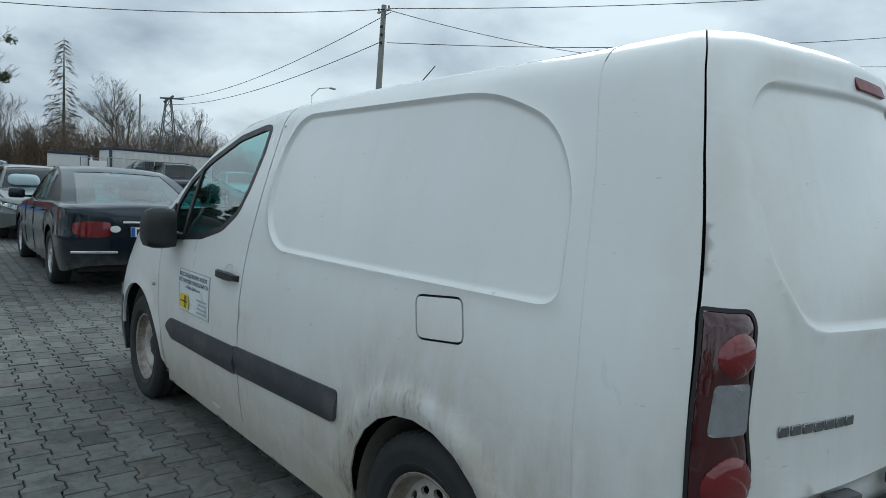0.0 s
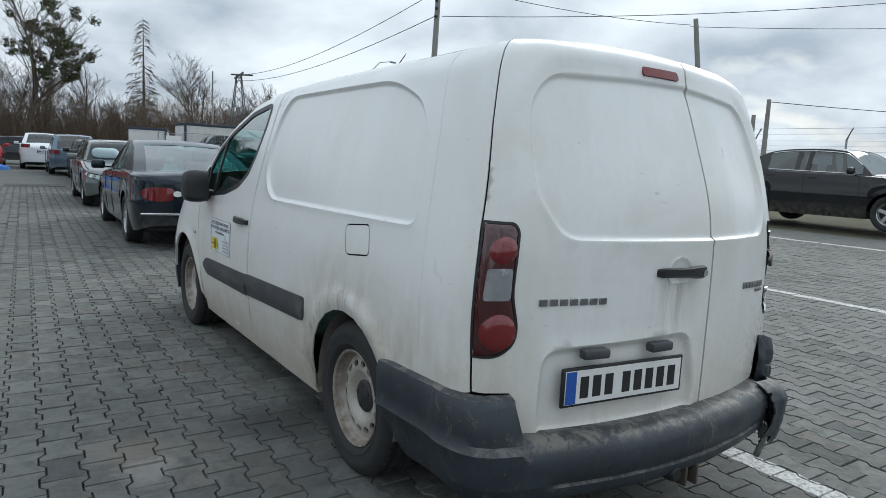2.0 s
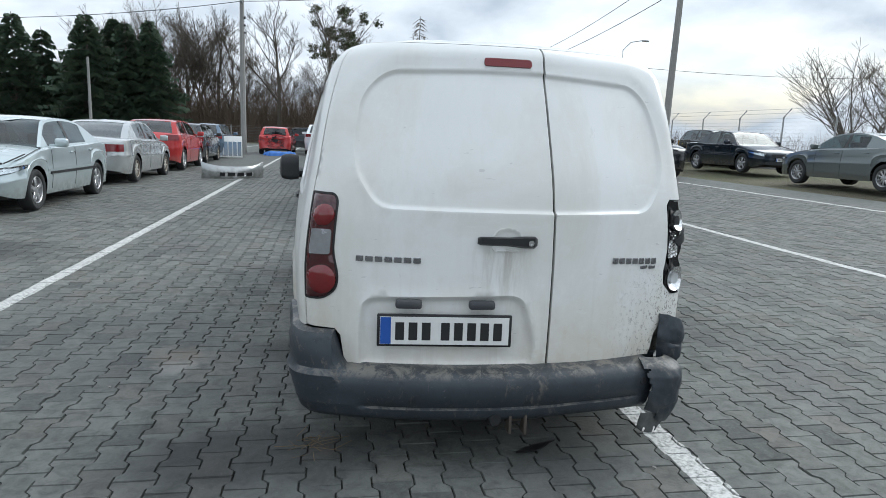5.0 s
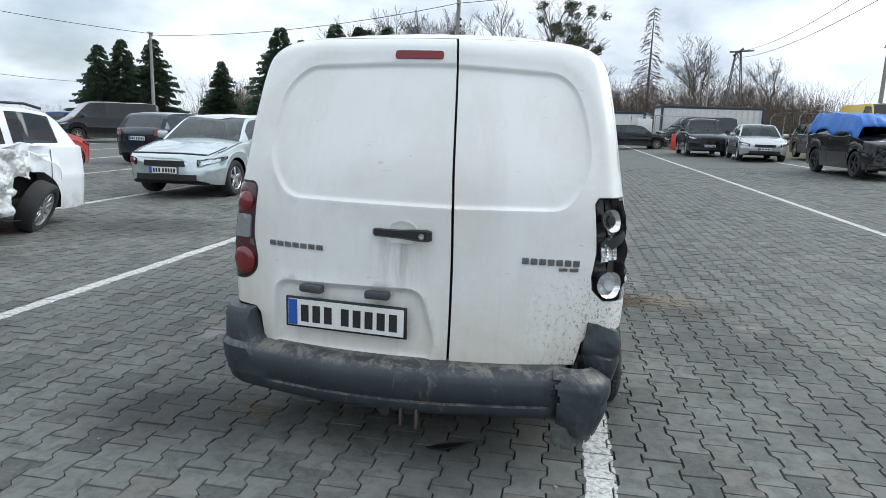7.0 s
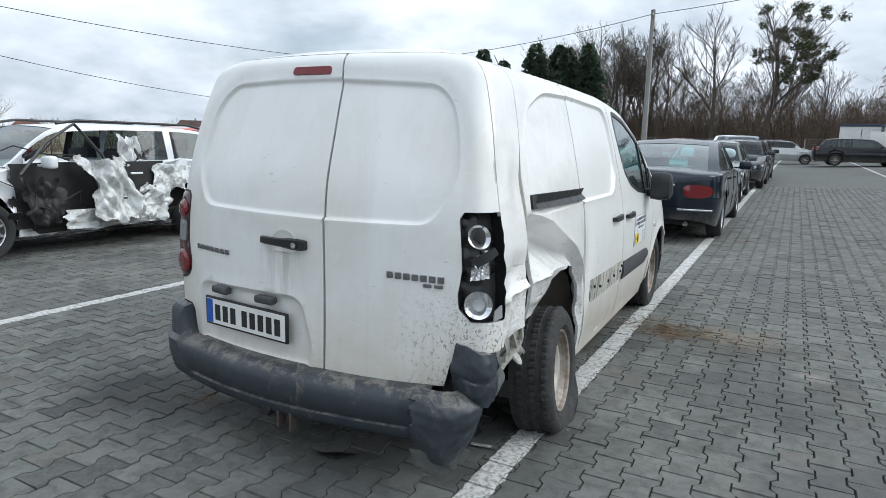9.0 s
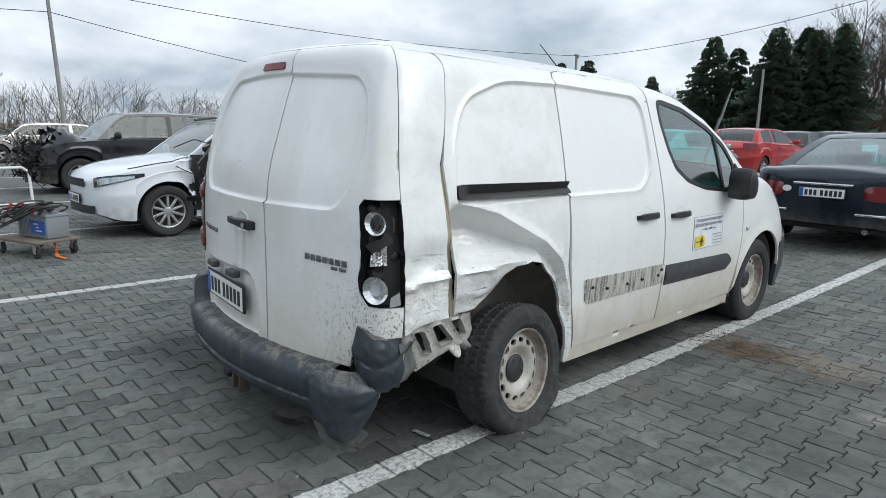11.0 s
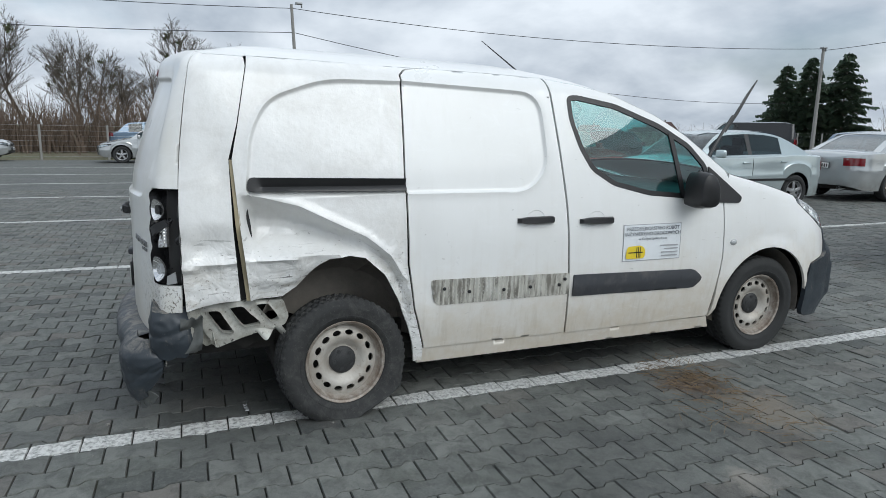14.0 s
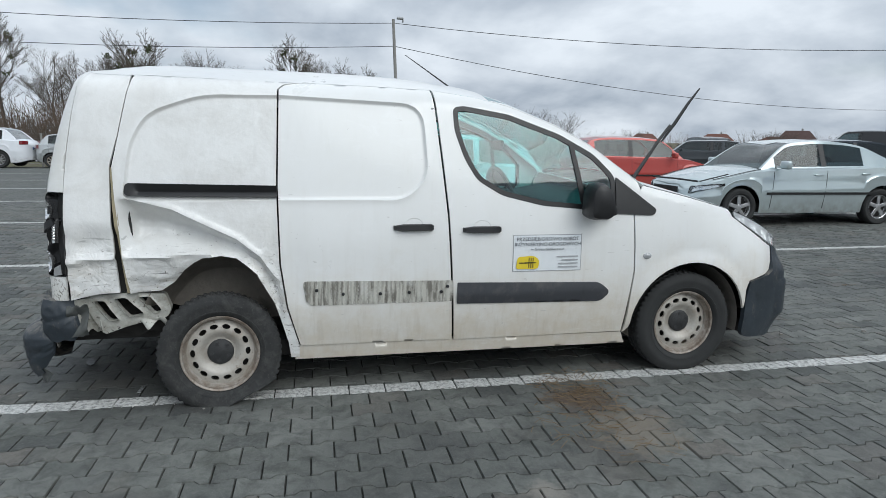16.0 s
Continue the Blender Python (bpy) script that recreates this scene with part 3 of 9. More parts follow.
# Plan outline of the right half: rear middle, rounded corner, side, nose. s equals y along the side.
ZS = [(-0.7, 1.60), (0.2, 1.588), (0.8, 1.58), (1.17, 1.575), (1.4, 1.57), (1.6, 1.55), (1.9, 1.45), (2.1, 1.345), (2.3, 1.205), (2.42, 1.125), (2.7, 1.06), (3.04, 0.975), (3.25, 0.90), (3.45, 0.79), (3.69, 0.70)]
RS = [(0.8, 0.16), (1.17, 0.15), (1.6, 0.08), (1.9, 0.06), (2.4, 0.05), (3.7, 0.045)]
CR = [(0.6, 0.105), (1.5, 0.09), (2.0, 0.085), (2.42, 0.06), (3.2, 0.04), (3.7, 0.02)]


def half_width(y):
    if y < 0.6:
        return 0.905 - 0.045 * ((0.6 - y) / 1.32) ** 2
    if y > 2.6:
        return 0.905 * math.sqrt(max(0.0, 1 - ((y - 2.6) / 1.09) ** 5))
    return 0.905


def base_outline():
    pts = []
    for i in range(0, 61):
        x = 0.80 * i / 60
        pts.append((x, -0.925 + 0.21 * x * x))
    x0, y0 = pts[-1]
    x1, y1 = half_width(-0.66), -0.66
    t0, t1 = Vector((1, 0.42 * x0)).normalized() * 0.09, Vector((0.06, 1)).normalized() * 0.13
    for i in range(1, 13):
        t = i / 12
        h = (2 * t ** 3 - 3 * t * t + 1, t ** 3 - 2 * t * t + t, -2 * t ** 3 + 3 * t * t, t ** 3 - t * t)
        pts.append((h[0] * x0 + h[1] * t0.x + h[2] * x1 + h[3] * t1.x, h[0] * y0 + h[1] * t0.y + h[2] * y1 + h[3] * t1.y))
    for i in range(1, 151):
        y = -0.66 + (3.1 + 0.66) * i / 150
        pts.append((half_width(y), y))
    for i in range(1, 61):
        a = i / 60
        x = half_width(3.1) * (1 - a)
        y = 2.6 + 1.09 * (1 - (x / 0.905) ** 2) ** (1 / 5)
        pts.append((x, y))
    return np.array(pts)


OUT = base_outline()
seg = np.hypot(*np.diff(OUT, axis=0).T)
OUT_S = np.concatenate([[0], np.cumsum(seg)])
OUT_S = OUT_S - np.interp(0.6, OUT[60:, 1], OUT_S[60:]) + 0.6
tang = np.gradient(OUT, OUT_S, axis=0)
tang /= np.hypot(*tang.T)[:, None]
OUT_N = np.stack([tang[:, 1], -tang[:, 0]], axis=1)      # outward normal


S_REAR = float(OUT_S[0])
S_NOSE = float(OUT_S[-1])


def shoulder_at(s, by):
    """Height at which the roof's edge begins to round, and its radius; squarer along the rear."""
    w = smooth01((-0.60 - s) / 0.42)
    return interp(by, ZS) * (1 - w) + 1.682 * w, interp(by, RS) * (1 - w) + 0.07 * w


def body_at(s, q, out=0.0, mirror=1):
    """A point of the body: s along the plan outline, q up the side and over the roof's edge, out metres proud of it."""
    bx, by = float(np.interp(s, OUT_S, OUT[:, 0])), float(np.interp(s, OUT_S, OUT[:, 1]))
    nx, ny = float(np.interp(s, OUT_S, OUT_N[:, 0])), float(np.interp(s, OUT_S, OUT_N[:, 1]))
    k = math.hypot(nx, ny); nx, ny = nx / k, ny / k
    zs, r = shoulder_at(s, by)
    z = min(q, zs)
    side = 0.155 * max(0.0, (z - 0.8) / 0.8) ** 1.5 + 0.25 * max(0.0, 0.7 - z) ** 2
    side -= 0.022 * smooth01((z - 1.15) / 0.45) * smooth01((-0.2 - by) / 0.4)
    rear = 0.16 * max(0.0, (z - 1.0) / 0.64) ** 1.7
    nose = 0.10 * max(0.0, (z - 0.55) / 0.35) ** 2 + 0.15 * max(0.0, 0.38 - z) ** 1.5
    th = math.atan(0.29 * max(0.0, (z - 0.8) / 0.8) ** 0.5)
    if q > zs:
        t2 = min(th + (q - zs) / r, radians(74))
        arc = r * (math.cos(th) - math.cos(t2))
        side += arc
        rear += arc * 1.1
        nose += arc
        z += r * (math.sin(t2) - math.sin(th))
        th = t2
    w = smooth01((by - 2.7) / 0.8)
    x = bx - (side * (1 - w) + nose * w) * min(1.0, bx / 0.84)
    y = by + rear * smooth01((-0.50 - by) / 0.40) - nose * w * smooth01((0.75 - bx) / 0.6)
    h = math.cos(th)
    return Vector((mirror * (x + nx * out * h), y + ny * out * h, z + out * math.sin(th)))


def q_end(s):
    """The q at which the roof's edge meets the roof."""
    by = float(np.interp(s, OUT_S, OUT[:, 1]))
    zs, r = shoulder_at(s, by)
    return zs + r * 1.02


def sy(y, q):
    """The s at which the body stands at y, at height q."""
    a, b = -1.3, 0.0
    for i in range(40):
        m = (a + b) / 2
        if body_at(m, q).y < y:
            a = m
        else:
            b = m
    return a


def rx(x, q):
    """Distance along the rear outline at which the body stands at x, at height q."""
    a, b = 0.0, 0.95
    for i in range(40):
        m = (a + b) / 2
        if body_at(S_REAR + m, q).x < abs(x):
            a = m
        else:
            b = m
    return math.copysign(a, x)


def inside(poly, x, y):
    c, n = False, len(poly)
    for i in range(n):
        (x0, y0), (x1, y1) = poly[i], poly[(i + 1) % n]
        if (y0 > y) != (y1 > y) and x < (x1 - x0) * (y - y0) / (y1 - y0) + x0:
            c = not c
    return c


def edge_distance(poly, x, y):
    best = 9.0
    n = len(poly)
    for i in range(n):
        (x0, y0), (x1, y1) = poly[i], poly[(i + 1) % n]
        dx, dy = x1 - x0, y1 - y0
        t = ((x - x0) * dx + (y - y0) * dy) / (dx * dx + dy * dy + 1e-12)
        t = min(1.0, max(0.0, t))
        best = min(best, math.hypot(x - x0 - t * dx, y - y0 - t * dy))
    return best


def rounded(poly, r, n=5):
    """The polygon with its corners rounded; r is one radius or one for each corner."""
    out, k = [], len(poly)
    for i, p in enumerate(poly):
        ri = r[i] if isinstance(r, (list, tuple)) else r
        a, b, c = Vector(poly[i - 1]), Vector(p), Vector(poly[(i + 1) % k])
        if ri <= 0:
            out.append(tuple(b)); continue
        u, v = (a - b), (c - b)
        cut = min(ri, u.length * 0.48, v.length * 0.48)
        p0, p1 = b + u.normalized() * cut, b + v.normalized() * cut
        for j in range(n + 1):
            t = j / n
            out.append(tuple(p0 * (1 - t) ** 2 + b * 2 * t * (1 - t) + p1 * t * t))
    return out


def resample(poly, step):
    out, n = [], len(poly)
    for i in range(n):
        a, b = Vector(poly[i]), Vector(poly[(i + 1) % n])
        k = max(1, int((b - a).length / step + 0.5))
        out += [tuple(a.lerp(b, j / k)) for j in range(k)]
    return out


from mathutils.geometry import delaunay_2d_cdt


def sheet_2d(poly, holes=(), step=0.03, edge=0.02, extra=(), creases=()):
    """Triangles that fill a polygon with holes: points in the plane, faces, rings of the borders."""
    rings = [resample(poly, edge)] + [resample(h, edge) for h in holes]
    pts, edges = [], []
    for r in rings:
        k = len(pts)
        pts += r
        edges += [(k + i, k + (i + 1) % len(r)) for i in range(len(r))]
    fold = []
    for line, closed in creases:
        k = len(pts)
        pts += line
        n = len(line)
        edges += [(k + i, k + (i + 1) % n) for i in range(n if closed else n - 1)]
        fold += line
    fold = np.array(fold) if fold else None
    nb = len(pts)
    xs, ys = [p[0] for p in poly], [p[1] for p in poly]
    i = 0
    y = min(ys) + step / 2
    while y < max(ys):
        x = min(xs) + step * (0.5 if i % 2 else 0.25)
        while x < max(xs):
            if fold is not None and float(np.min(np.hypot(fold[:, 0] - x, fold[:, 1] - y))) < 0.011:
                x += step
                continue
            if inside(poly, x, y) and not any(inside(h, x, y) for h in holes) and edge_distance(poly, x, y) > 0.45 * edge and all(edge_distance(h, x, y) > 0.45 * edge for h in holes):
                pts.append((x, y))
            x += step
        y += step * 0.9
        i += 1
    for p in extra:
        if inside(poly, *p) and not any(inside(h, *p) for h in holes):
            pts.append(p)
    co, ed, fa, ov, oe, of = delaunay_2d_cdt([Vector(p) for p in pts], edges, [], 0, 1e-5)
    faces = []
    for f in fa:
        cx, cy = sum(co[v].x for v in f) / len(f), sum(co[v].y for v in f) / len(f)
        if inside(poly, cx, cy) and not any(inside(h, cx, cy) for h in holes):
            faces.append(tuple(f))
    where = {}
    for new_i, olds in enumerate(ov):
        for o in olds:
            where[o] = new_i
    loops, k = [], 0
    for r in rings:
        loops.append([where[k + i] for i in range(len(r))])
        k += len(r)
    return [(c.x, c.y) for c in co], faces, loops


def panel(name, poly, parent, material, holes=(), mirror=1, lift=None, step=0.035, edge=0.02, rim=0.016, label="", place=None, out=0.0, extra=(), fields=(), creases=()):
    """A pressed body panel: a polygon in (s, q) laid on the body, with turned-in edges."""
    creases = [(c, False) for c in creases]
    for f in fields:      # rows of edges along the steps of pressed fields
        for d in (-0.014, -0.007, -0.002, 0.003, 0.008, 0.016):
            creases.append((resample(shrink(f, d), 0.025), True))
    pts, faces, loops = sheet_2d(poly, holes, step, edge, extra, creases)
    vs = []
    for s, q in pts:
        d = out + (lift(s, q) if lift else 0.0)
        vs.append(place(s, q, d) if place else body_at(s, q, d, mirror))
    fs = [f if mirror > 0 else f[::-1] for f in faces]
    n0 = len(vs)
    if rim:
        for lp in loops:
            k = len(vs)
            for i in lp:
                s, q = pts[i]
                d = out + (lift(s, q) if lift else 0.0) - rim
                vs.append(place(s, q, d) if place else body_at(s, q, d, mirror))
            n = len(lp)
            fs += [(lp[i], k + i, k + (i + 1) % n, lp[(i + 1) % n]) for i in range(n)]
    bm = bmesh.new()
    bv = [bm.verts.new(v) for v in vs]
    for f in fs:
        try:
            bm.faces.new([bv[i] for i in f])
        except ValueError:
            pass
    return obj(name, bm, material, parent, label)


def shrink(poly, d):
    """The polygon drawn in by d all round."""
    n = len(poly)
    area = sum(poly[i][0] * poly[(i + 1) % n][1] - poly[(i + 1) % n][0] * poly[i][1] for i in range(n))
    sg = 1 if area > 0 else -1
    out = []
    for i in range(n):
        a, b, c = Vector(poly[i - 1]), Vector(poly[i]), Vector(poly[(i + 1) % n])
        u, v = (b - a).normalized(), (c - b).normalized()
        nu, nv = Vector((-u.y, u.x)) * sg, Vector((-v.y, v.x)) * sg
        m = nu + nv
        k = m.length_squared
        out.append(tuple(b + (m * (2 * d / k) if k > 0.2 else nu * d)))
    return out


# pressed fields (sunk by a few millimetres, with a soft step)
PRESS_SLIDE = rounded([(0.30, 1.085), (1.00, 1.085), (1.125, 1.20), (1.105, 1.585), (0.30, 1.615)], [0, 0.07, 0.10, 0.12, 0])
PRESS_QUART = rounded([(-0.415, 1.075), (0.37, 1.085), (0.37, 1.612), (-0.04, 1.605), (-0.30, 1.51), (-0.385, 1.36)], [0.05, 0, 0, 0.10, 0.12, 0.12])
PRESS_LEFT = rounded([(-0.42, 1.075), (0.98, 1.075), (1.115, 1.19), (1.12, 1.45), (1.02, 1.605), (-0.05, 1.605), (-0.30, 1.51), (-0.40, 1.36)], [0.06, 0.09, 0.1, 0.1, 0.12, 0.12, 0.12, 0.12])
PRESS_RL = rounded([(rx(x, q), q) for x, q in ((-0.555, 1.072), (0.30, 1.062), (0.30, 1.622), (-0.15, 1.618), (-0.515, 1.606), (-0.612, 1.515), (-0.638, 1.36), (-0.642, 1.22))], [0.07, 0, 0, 0, 0.06, 0.10, 0.1, 0.10])
PRESS_RR = rounded([(rx(x, q), q) for x, q in ((0.0, 1.062), (0.585, 1.066), (0.645, 1.15), (0.679, 1.27), (0.655, 1.42), (0.612, 1.535), (0.545, 1.594), (0.0, 1.622))], [0, 0.05, 0.06, 0.06, 0.08, 0.06, 0.05, 0])
PLATE_BAY = rounded([(-0.63, 0.43), (0.075, 0.43), (0.085, 0.52), (0.03, 0.715), (-0.61, 0.70)], [0.02, 0.03, 0.03, 0.06, 0.06])


def sunk(field, depth, soft=0.008):
    def f(s, q):
        e = edge_distance(field, s, q)
        if not inside(field, s, q):
            e = -e
        return -depth * smooth01(0.5 + e / soft * 0.5) + 0.35 * depth * math.exp(-((e + soft) / soft) ** 2)
    return f


def rear_field(field):
    """A sunk field with a sharp step and, round its upper part, a broad soft shoulder."""
    step = sunk(field, 0.012, 0.010)

    def f(r, q):
        e = edge_distance(field, r, q) * (1 if inside(field, r, q) else -1)
        return step(r, q) - 0.016 * smooth01((e + 0.062) / 0.055) * smooth01((q - 1.14) / 0.30)
    return f


def wrinkle(s, q, f, seed=0.0):
    return noise.noise((s * f, q * f * 1.3, seed)) + 0.5 * abs(noise.noise((s * f * 2.3, q * f * 1.6, seed + 7)))


def gauss(v, c, w):
    return math.exp(-((v - c) / w) ** 2)


RIDGE = [(-0.50, 1.085), (-0.366, 1.078), (-0.19, 1.033), (-0.03, 0.954), (0.12, 0.882), (0.236, 0.789), (0.317, 0.662), (0.36, 0.50)]
CREASE = [(-0.50, 0.785), (-0.27, 0.783), (-0.11, 0.80), (0.04, 0.785), (0.12, 0.77), (0.22, 0.68), (0.30, 0.53), (0.36, 0.35)]


def crushed_quarter(s, q):
    """Dents of the rear quarter over the damaged wheel: a fold that sweeps down from the rail to the arch."""
    run = smooth01((s + 0.47) / 0.10) * smooth01((0.345 - s) / 0.03)
    qr, qc = interp(s, RIDGE), interp(s, CREASE)
    f = (qr - q) / max(0.05, qr - qc)
    d = 0.010 * gauss(q, qr + 0.005, 0.022) * run * smooth01((s + 0.40) / 0.08)
    if f > 0:
        g = min(f, 1.0)
        deep = 0.100 * smooth01((0.26 - s) / 0.45) + 0.030
        d -= deep * run * math.sin(math.pi * min(1.0, g ** 0.58)) ** 1.1
        d -= 0.022 * run * smooth01(f / 0.4)
        d -= 0.05 * run * smooth01((f - 1.0) / 0.7) * smooth01((0.05 - s) / 0.15)
    d -= 0.022 * gauss(s, 0.315, 0.035) * gauss(q, 0.70, 0.26)
    amt = smooth01((qr - q) / 0.06) * run
    fold = 1 - abs(noise.noise((s * 5.5 + 1.3 * q, q * 8.0 - 1.5 * s, 4.0)))
    d += 0.014 * amt * max(0.0, fold - 0.55) ** 2 * 4
    d += 0.007 * amt * wrinkle(s, q * 0.7, 8.0) + 0.0025 * amt * wrinkle(s, q, 21.0, 3.0)
    d += 0.016 * run * gauss(q, qc + 0.012, 0.016) * smooth01((0.16 - s) / 0.12)
    d += 0.016 * amt * gauss(q, 0.93 - 0.10 * (s + 0.2), 0.022) * smooth01((0.1 - s) / 0.2) * gauss(s, -0.24, 0.16)
    return d


def crushed_corner(s, q):
    amt = smooth01((0.98 - q) / 0.12)
    d = -0.028 * amt * gauss(s, -0.55, 0.16)
    d += 0.026 * gauss(q, 0.785 + 0.10 * (s + 0.55), 0.016) * smooth01((s + 0.75) / 0.1)
    d -= 0.012 * gauss(q, 0.86, 0.05) * gauss(s, -0.60, 0.05)
    d += 0.009 * amt * wrinkle(s, q, 14.0, 5.0)
    d -= 0.010 * gauss(q, 1.2, 0.10) * gauss(s, -0.52, 0.06)
    return d


def arch_pts(cy, cz, r, a0, a1, n=14):
    return [(cy + r * math.cos(radians(a0 + (a1 - a0) * i / n)), cz + r * math.sin(radians(a0 + (a1 - a0) * i / n))) for i in range(n + 1)]


def top_edge(a, b, n=10):
    """Points along the upper end of the side, from s = a to s = b."""
    return [(a + (b - a) * i / n, q_end(a + (b - a) * i / n) - 0.012) for i in range(n + 1)]


WIN = rounded([(1.285, 1.575), (1.34, 1.585), (1.60, 1.543), (1.90, 1.438), (2.105, 1.328), (2.228, 1.205), (2.240, 1.016), (2.13, 1.02), (1.79, 1.048), (1.55, 1.105), (1.41, 1.188), (1.34, 1.305), (1.29, 1.455)], 0.035)
FRONT_ARCH = arch_pts(2.765, 0.31, 0.385, 178, 12, 20)
for mir, sidename in ((1, "right"), (-1, "left")):
    # front wing: sill line, arch, bumper edge, headlamp edge, bonnet line, door seam
    wing = [(2.34, 0.262), (2.374, 0.29)] + [p for p in FRONT_ARCH] + [(3.160, 0.50), (3.185, 0.565), (3.33, 0.598), (3.37, 0.622), (3.392, 0.68), (3.40, 0.765), (3.32, 0.80), (3.05, 0.965)]
    wing += [(s, q_end(s) - 0.012) for s in (3.02, 2.85, 2.7, 2.55, 2.42)] + [(2.375, 1.10), (2.358, 0.985), (2.374, 0.654)]
    panel("front_wing", shrink(wing, 0.002), van, M_WHITE, mirror=mir, lift=lambda s, q: 0.014 * smooth01(1 - abs(math.hypot(s - 2.765, q - 0.31) - 0.40) / 0.05) * (1 if q > 0.3 else 0), edge=0.025)
    door = [(1.285, 0.272), (2.333, 0.272), (2.37, 0.654), (2.354, 0.985), (2.372, 1.10), (2.41, 1.11)] + top_edge(2.38, 1.172, 14) + [(1.20, 1.425), (1.243, 0.998)]
    panel("front_door", shrink(door, 0.003), van, M_WHITE, holes=[WIN], mirror=mir, edge=0.022)
    seal = panel("window_seal", shrink(WIN, -0.006), van, M_BLACK, holes=[shrink(WIN, 0.022)], mirror=mir, out=0.001, rim=0.012, edge=0.02, step=0.05)
    pane = panel("side_window", shrink(WIN, 0.012), van, M_GLASS, mirror=mir, out=-0.004, rim=0, step=0.08)
    panel("quarterlight_divider", [(1.955, 1.40), (1.985, 1.395), (2.06, 1.02), (2.03, 1.02)], van, M_BLACK, mirror=mir, out=0.004, rim=0.01)
    panel("mirror_triangle", rounded([(2.238, 1.205), (2.50, 1.016), (2.478, 0.982), (2.238, 0.994)], [0.01, 0.02, 0.02, 0.0]), van, M_BLACK, mirror=mir, out=0.008, rim=0.014)
    strip = rounded([(1.293, 0.495), (2.17, 0.478), (2.222, 0.535), (2.15, 0.595), (1.293, 0.618)], [0.006, 0.03, 0.04, 0.03, 0.006])
    panel("door_rub_strip", strip, van, M_PLASTIC, mirror=mir, out=0.016, rim=0.02, lift=lambda s, q: -0.010 * smooth01(abs(q - 0.547) / 0.06), label="dark grey plastic rub strip")
    # sill
    panel("sill", [(0.40, 0.200), (2.37, 0.192), (2.335, 0.268), (0.43, 0.285)], van, M_WHITE, mirror=mir, out=-0.006, rim=0.05)
    # door mirror
    bm = bmesh.new()
    prof = [(1.955, 1.0), (1.96, 1.15), (2.0, 1.205), (2.09, 1.20), (2.15, 1.13), (2.165, 1.02), (2.12, 0.985), (2.0, 0.985)]
    ring_o, ring_i = [], []
    for y, z in resample(rounded(prof, 0.05), 0.02):
        ring_o.append(bm.verts.new((mir * 0.985, y, z)))
    ctr = Vector((0, 2.08, 1.075))
    for v in ring_o:
        v.co.y, v.co.z = ctr.y + (v.co.y - 2.06) * 0.74, ctr.z + (v.co.z - 1.09) * 0.96
    rings = [ring_o]
    for k, (dx, sc) in enumerate(((1.03, 0.97), (1.06, 0.87), (1.072, 0.62))):
        rings.append([bm.verts.new((mir * dx, ctr.y + (v.co.y - ctr.y) * sc, ctr.z + (v.co.z - ctr.z) * sc)) for v in ring_o])
    back = [bm.verts.new((mir * 0.925, ctr.y + (v.co.y - ctr.y) * 0.93, ctr.z + (v.co.z - ctr.z) * 0.93)) for v in ring_o]
    for r0, r1 in zip(rings, rings[1:]):
        for i in range(len(r0)):
            bm.faces.new((r0[i], r0[(i + 1) % len(r0)], r1[(i + 1) % len(r0)], r1[i]))
    for i in range(len(back)):
        bm.faces.new((back[i], back[(i + 1) % len(back)], ring_o[(i + 1) % len(back)], ring_o[i]))
    bm.faces.new(rings[-1]); bm.faces.new(back[::-1])
    box(bm, (mir * 0.91, 2.17, 1.02), (0.10, 0.09, 0.06), None, 0.015)
    part("door_mirror", bm, M_BLACK, van, "black plastic door mirror")
    # side indicator
    bm = bmesh.new()
    lathe(bm, [(0.026, 0.0), (0.026, 0.004), (0.019, 0.010), (0.0, 0.013)], 16, Matrix.Diagonal((mir, 1, 0.75, 1)))
    bmesh.ops.translate(bm, vec=body_at(2.448, 0.744, 0.0, mir), verts=bm.verts)
    part("side_indicator", bm, M_CLEAR, van)


def handle_on(s, q, mir, parent, name="door_handle"):
    cup = rounded([(s - 0.055, q - 0.01), (s + 0.055, q - 0.01), (s + 0.05, q + 0.03), (s + 0.02, q + 0.052), (s - 0.02, q + 0.052), (s - 0.05, q + 0.03)], 0.015)
    panel("handle_cup", cup, parent, M_WHITE, mirror=mir, out=0.002, rim=0.0, lift=lambda a, b: -0.012 * smooth01(edge_distance(cup, a, b) / 0.02), step=0.012, edge=0.012)
    bm = bmesh.new()
    pts = [(-0.112, 0.010), (-0.10, 0.026), (-0.06, 0.034), (0.0, 0.037), (0.06, 0.034), (0.095, 0.026), (0.108, 0.012)]
    rows = []
    for u, d in pts:
        h = 0.019 if abs(u) < 0.1 else 0.013
        rows.append([bm.verts.new(body_at(s + u, q + dz, dd, mir)) for dz, dd in ((-h, d - 0.012), (-h * 0.7, d), (h * 0.7, d), (h, d - 0.012), (h * 0.6, d - 0.018), (-h * 0.6, d - 0.018))])
    for r0, r1 in zip(rows, rows[1:]):
        for i in range(6):
            bm.faces.new((r0[i], r0[(i + 1) % 6], r1[(i + 1) % 6], r1[i]))
    bm.faces.new(rows[0][::-1]); bm.faces.new(rows[-1])
    part(name, bm, M_BLACK, parent, "black door handle")


handle_on(1.43, 0.913, 1, van)
handle_on(1.045, 0.929, 1, van)
handle_on(1.39, 0.915, -1, van)

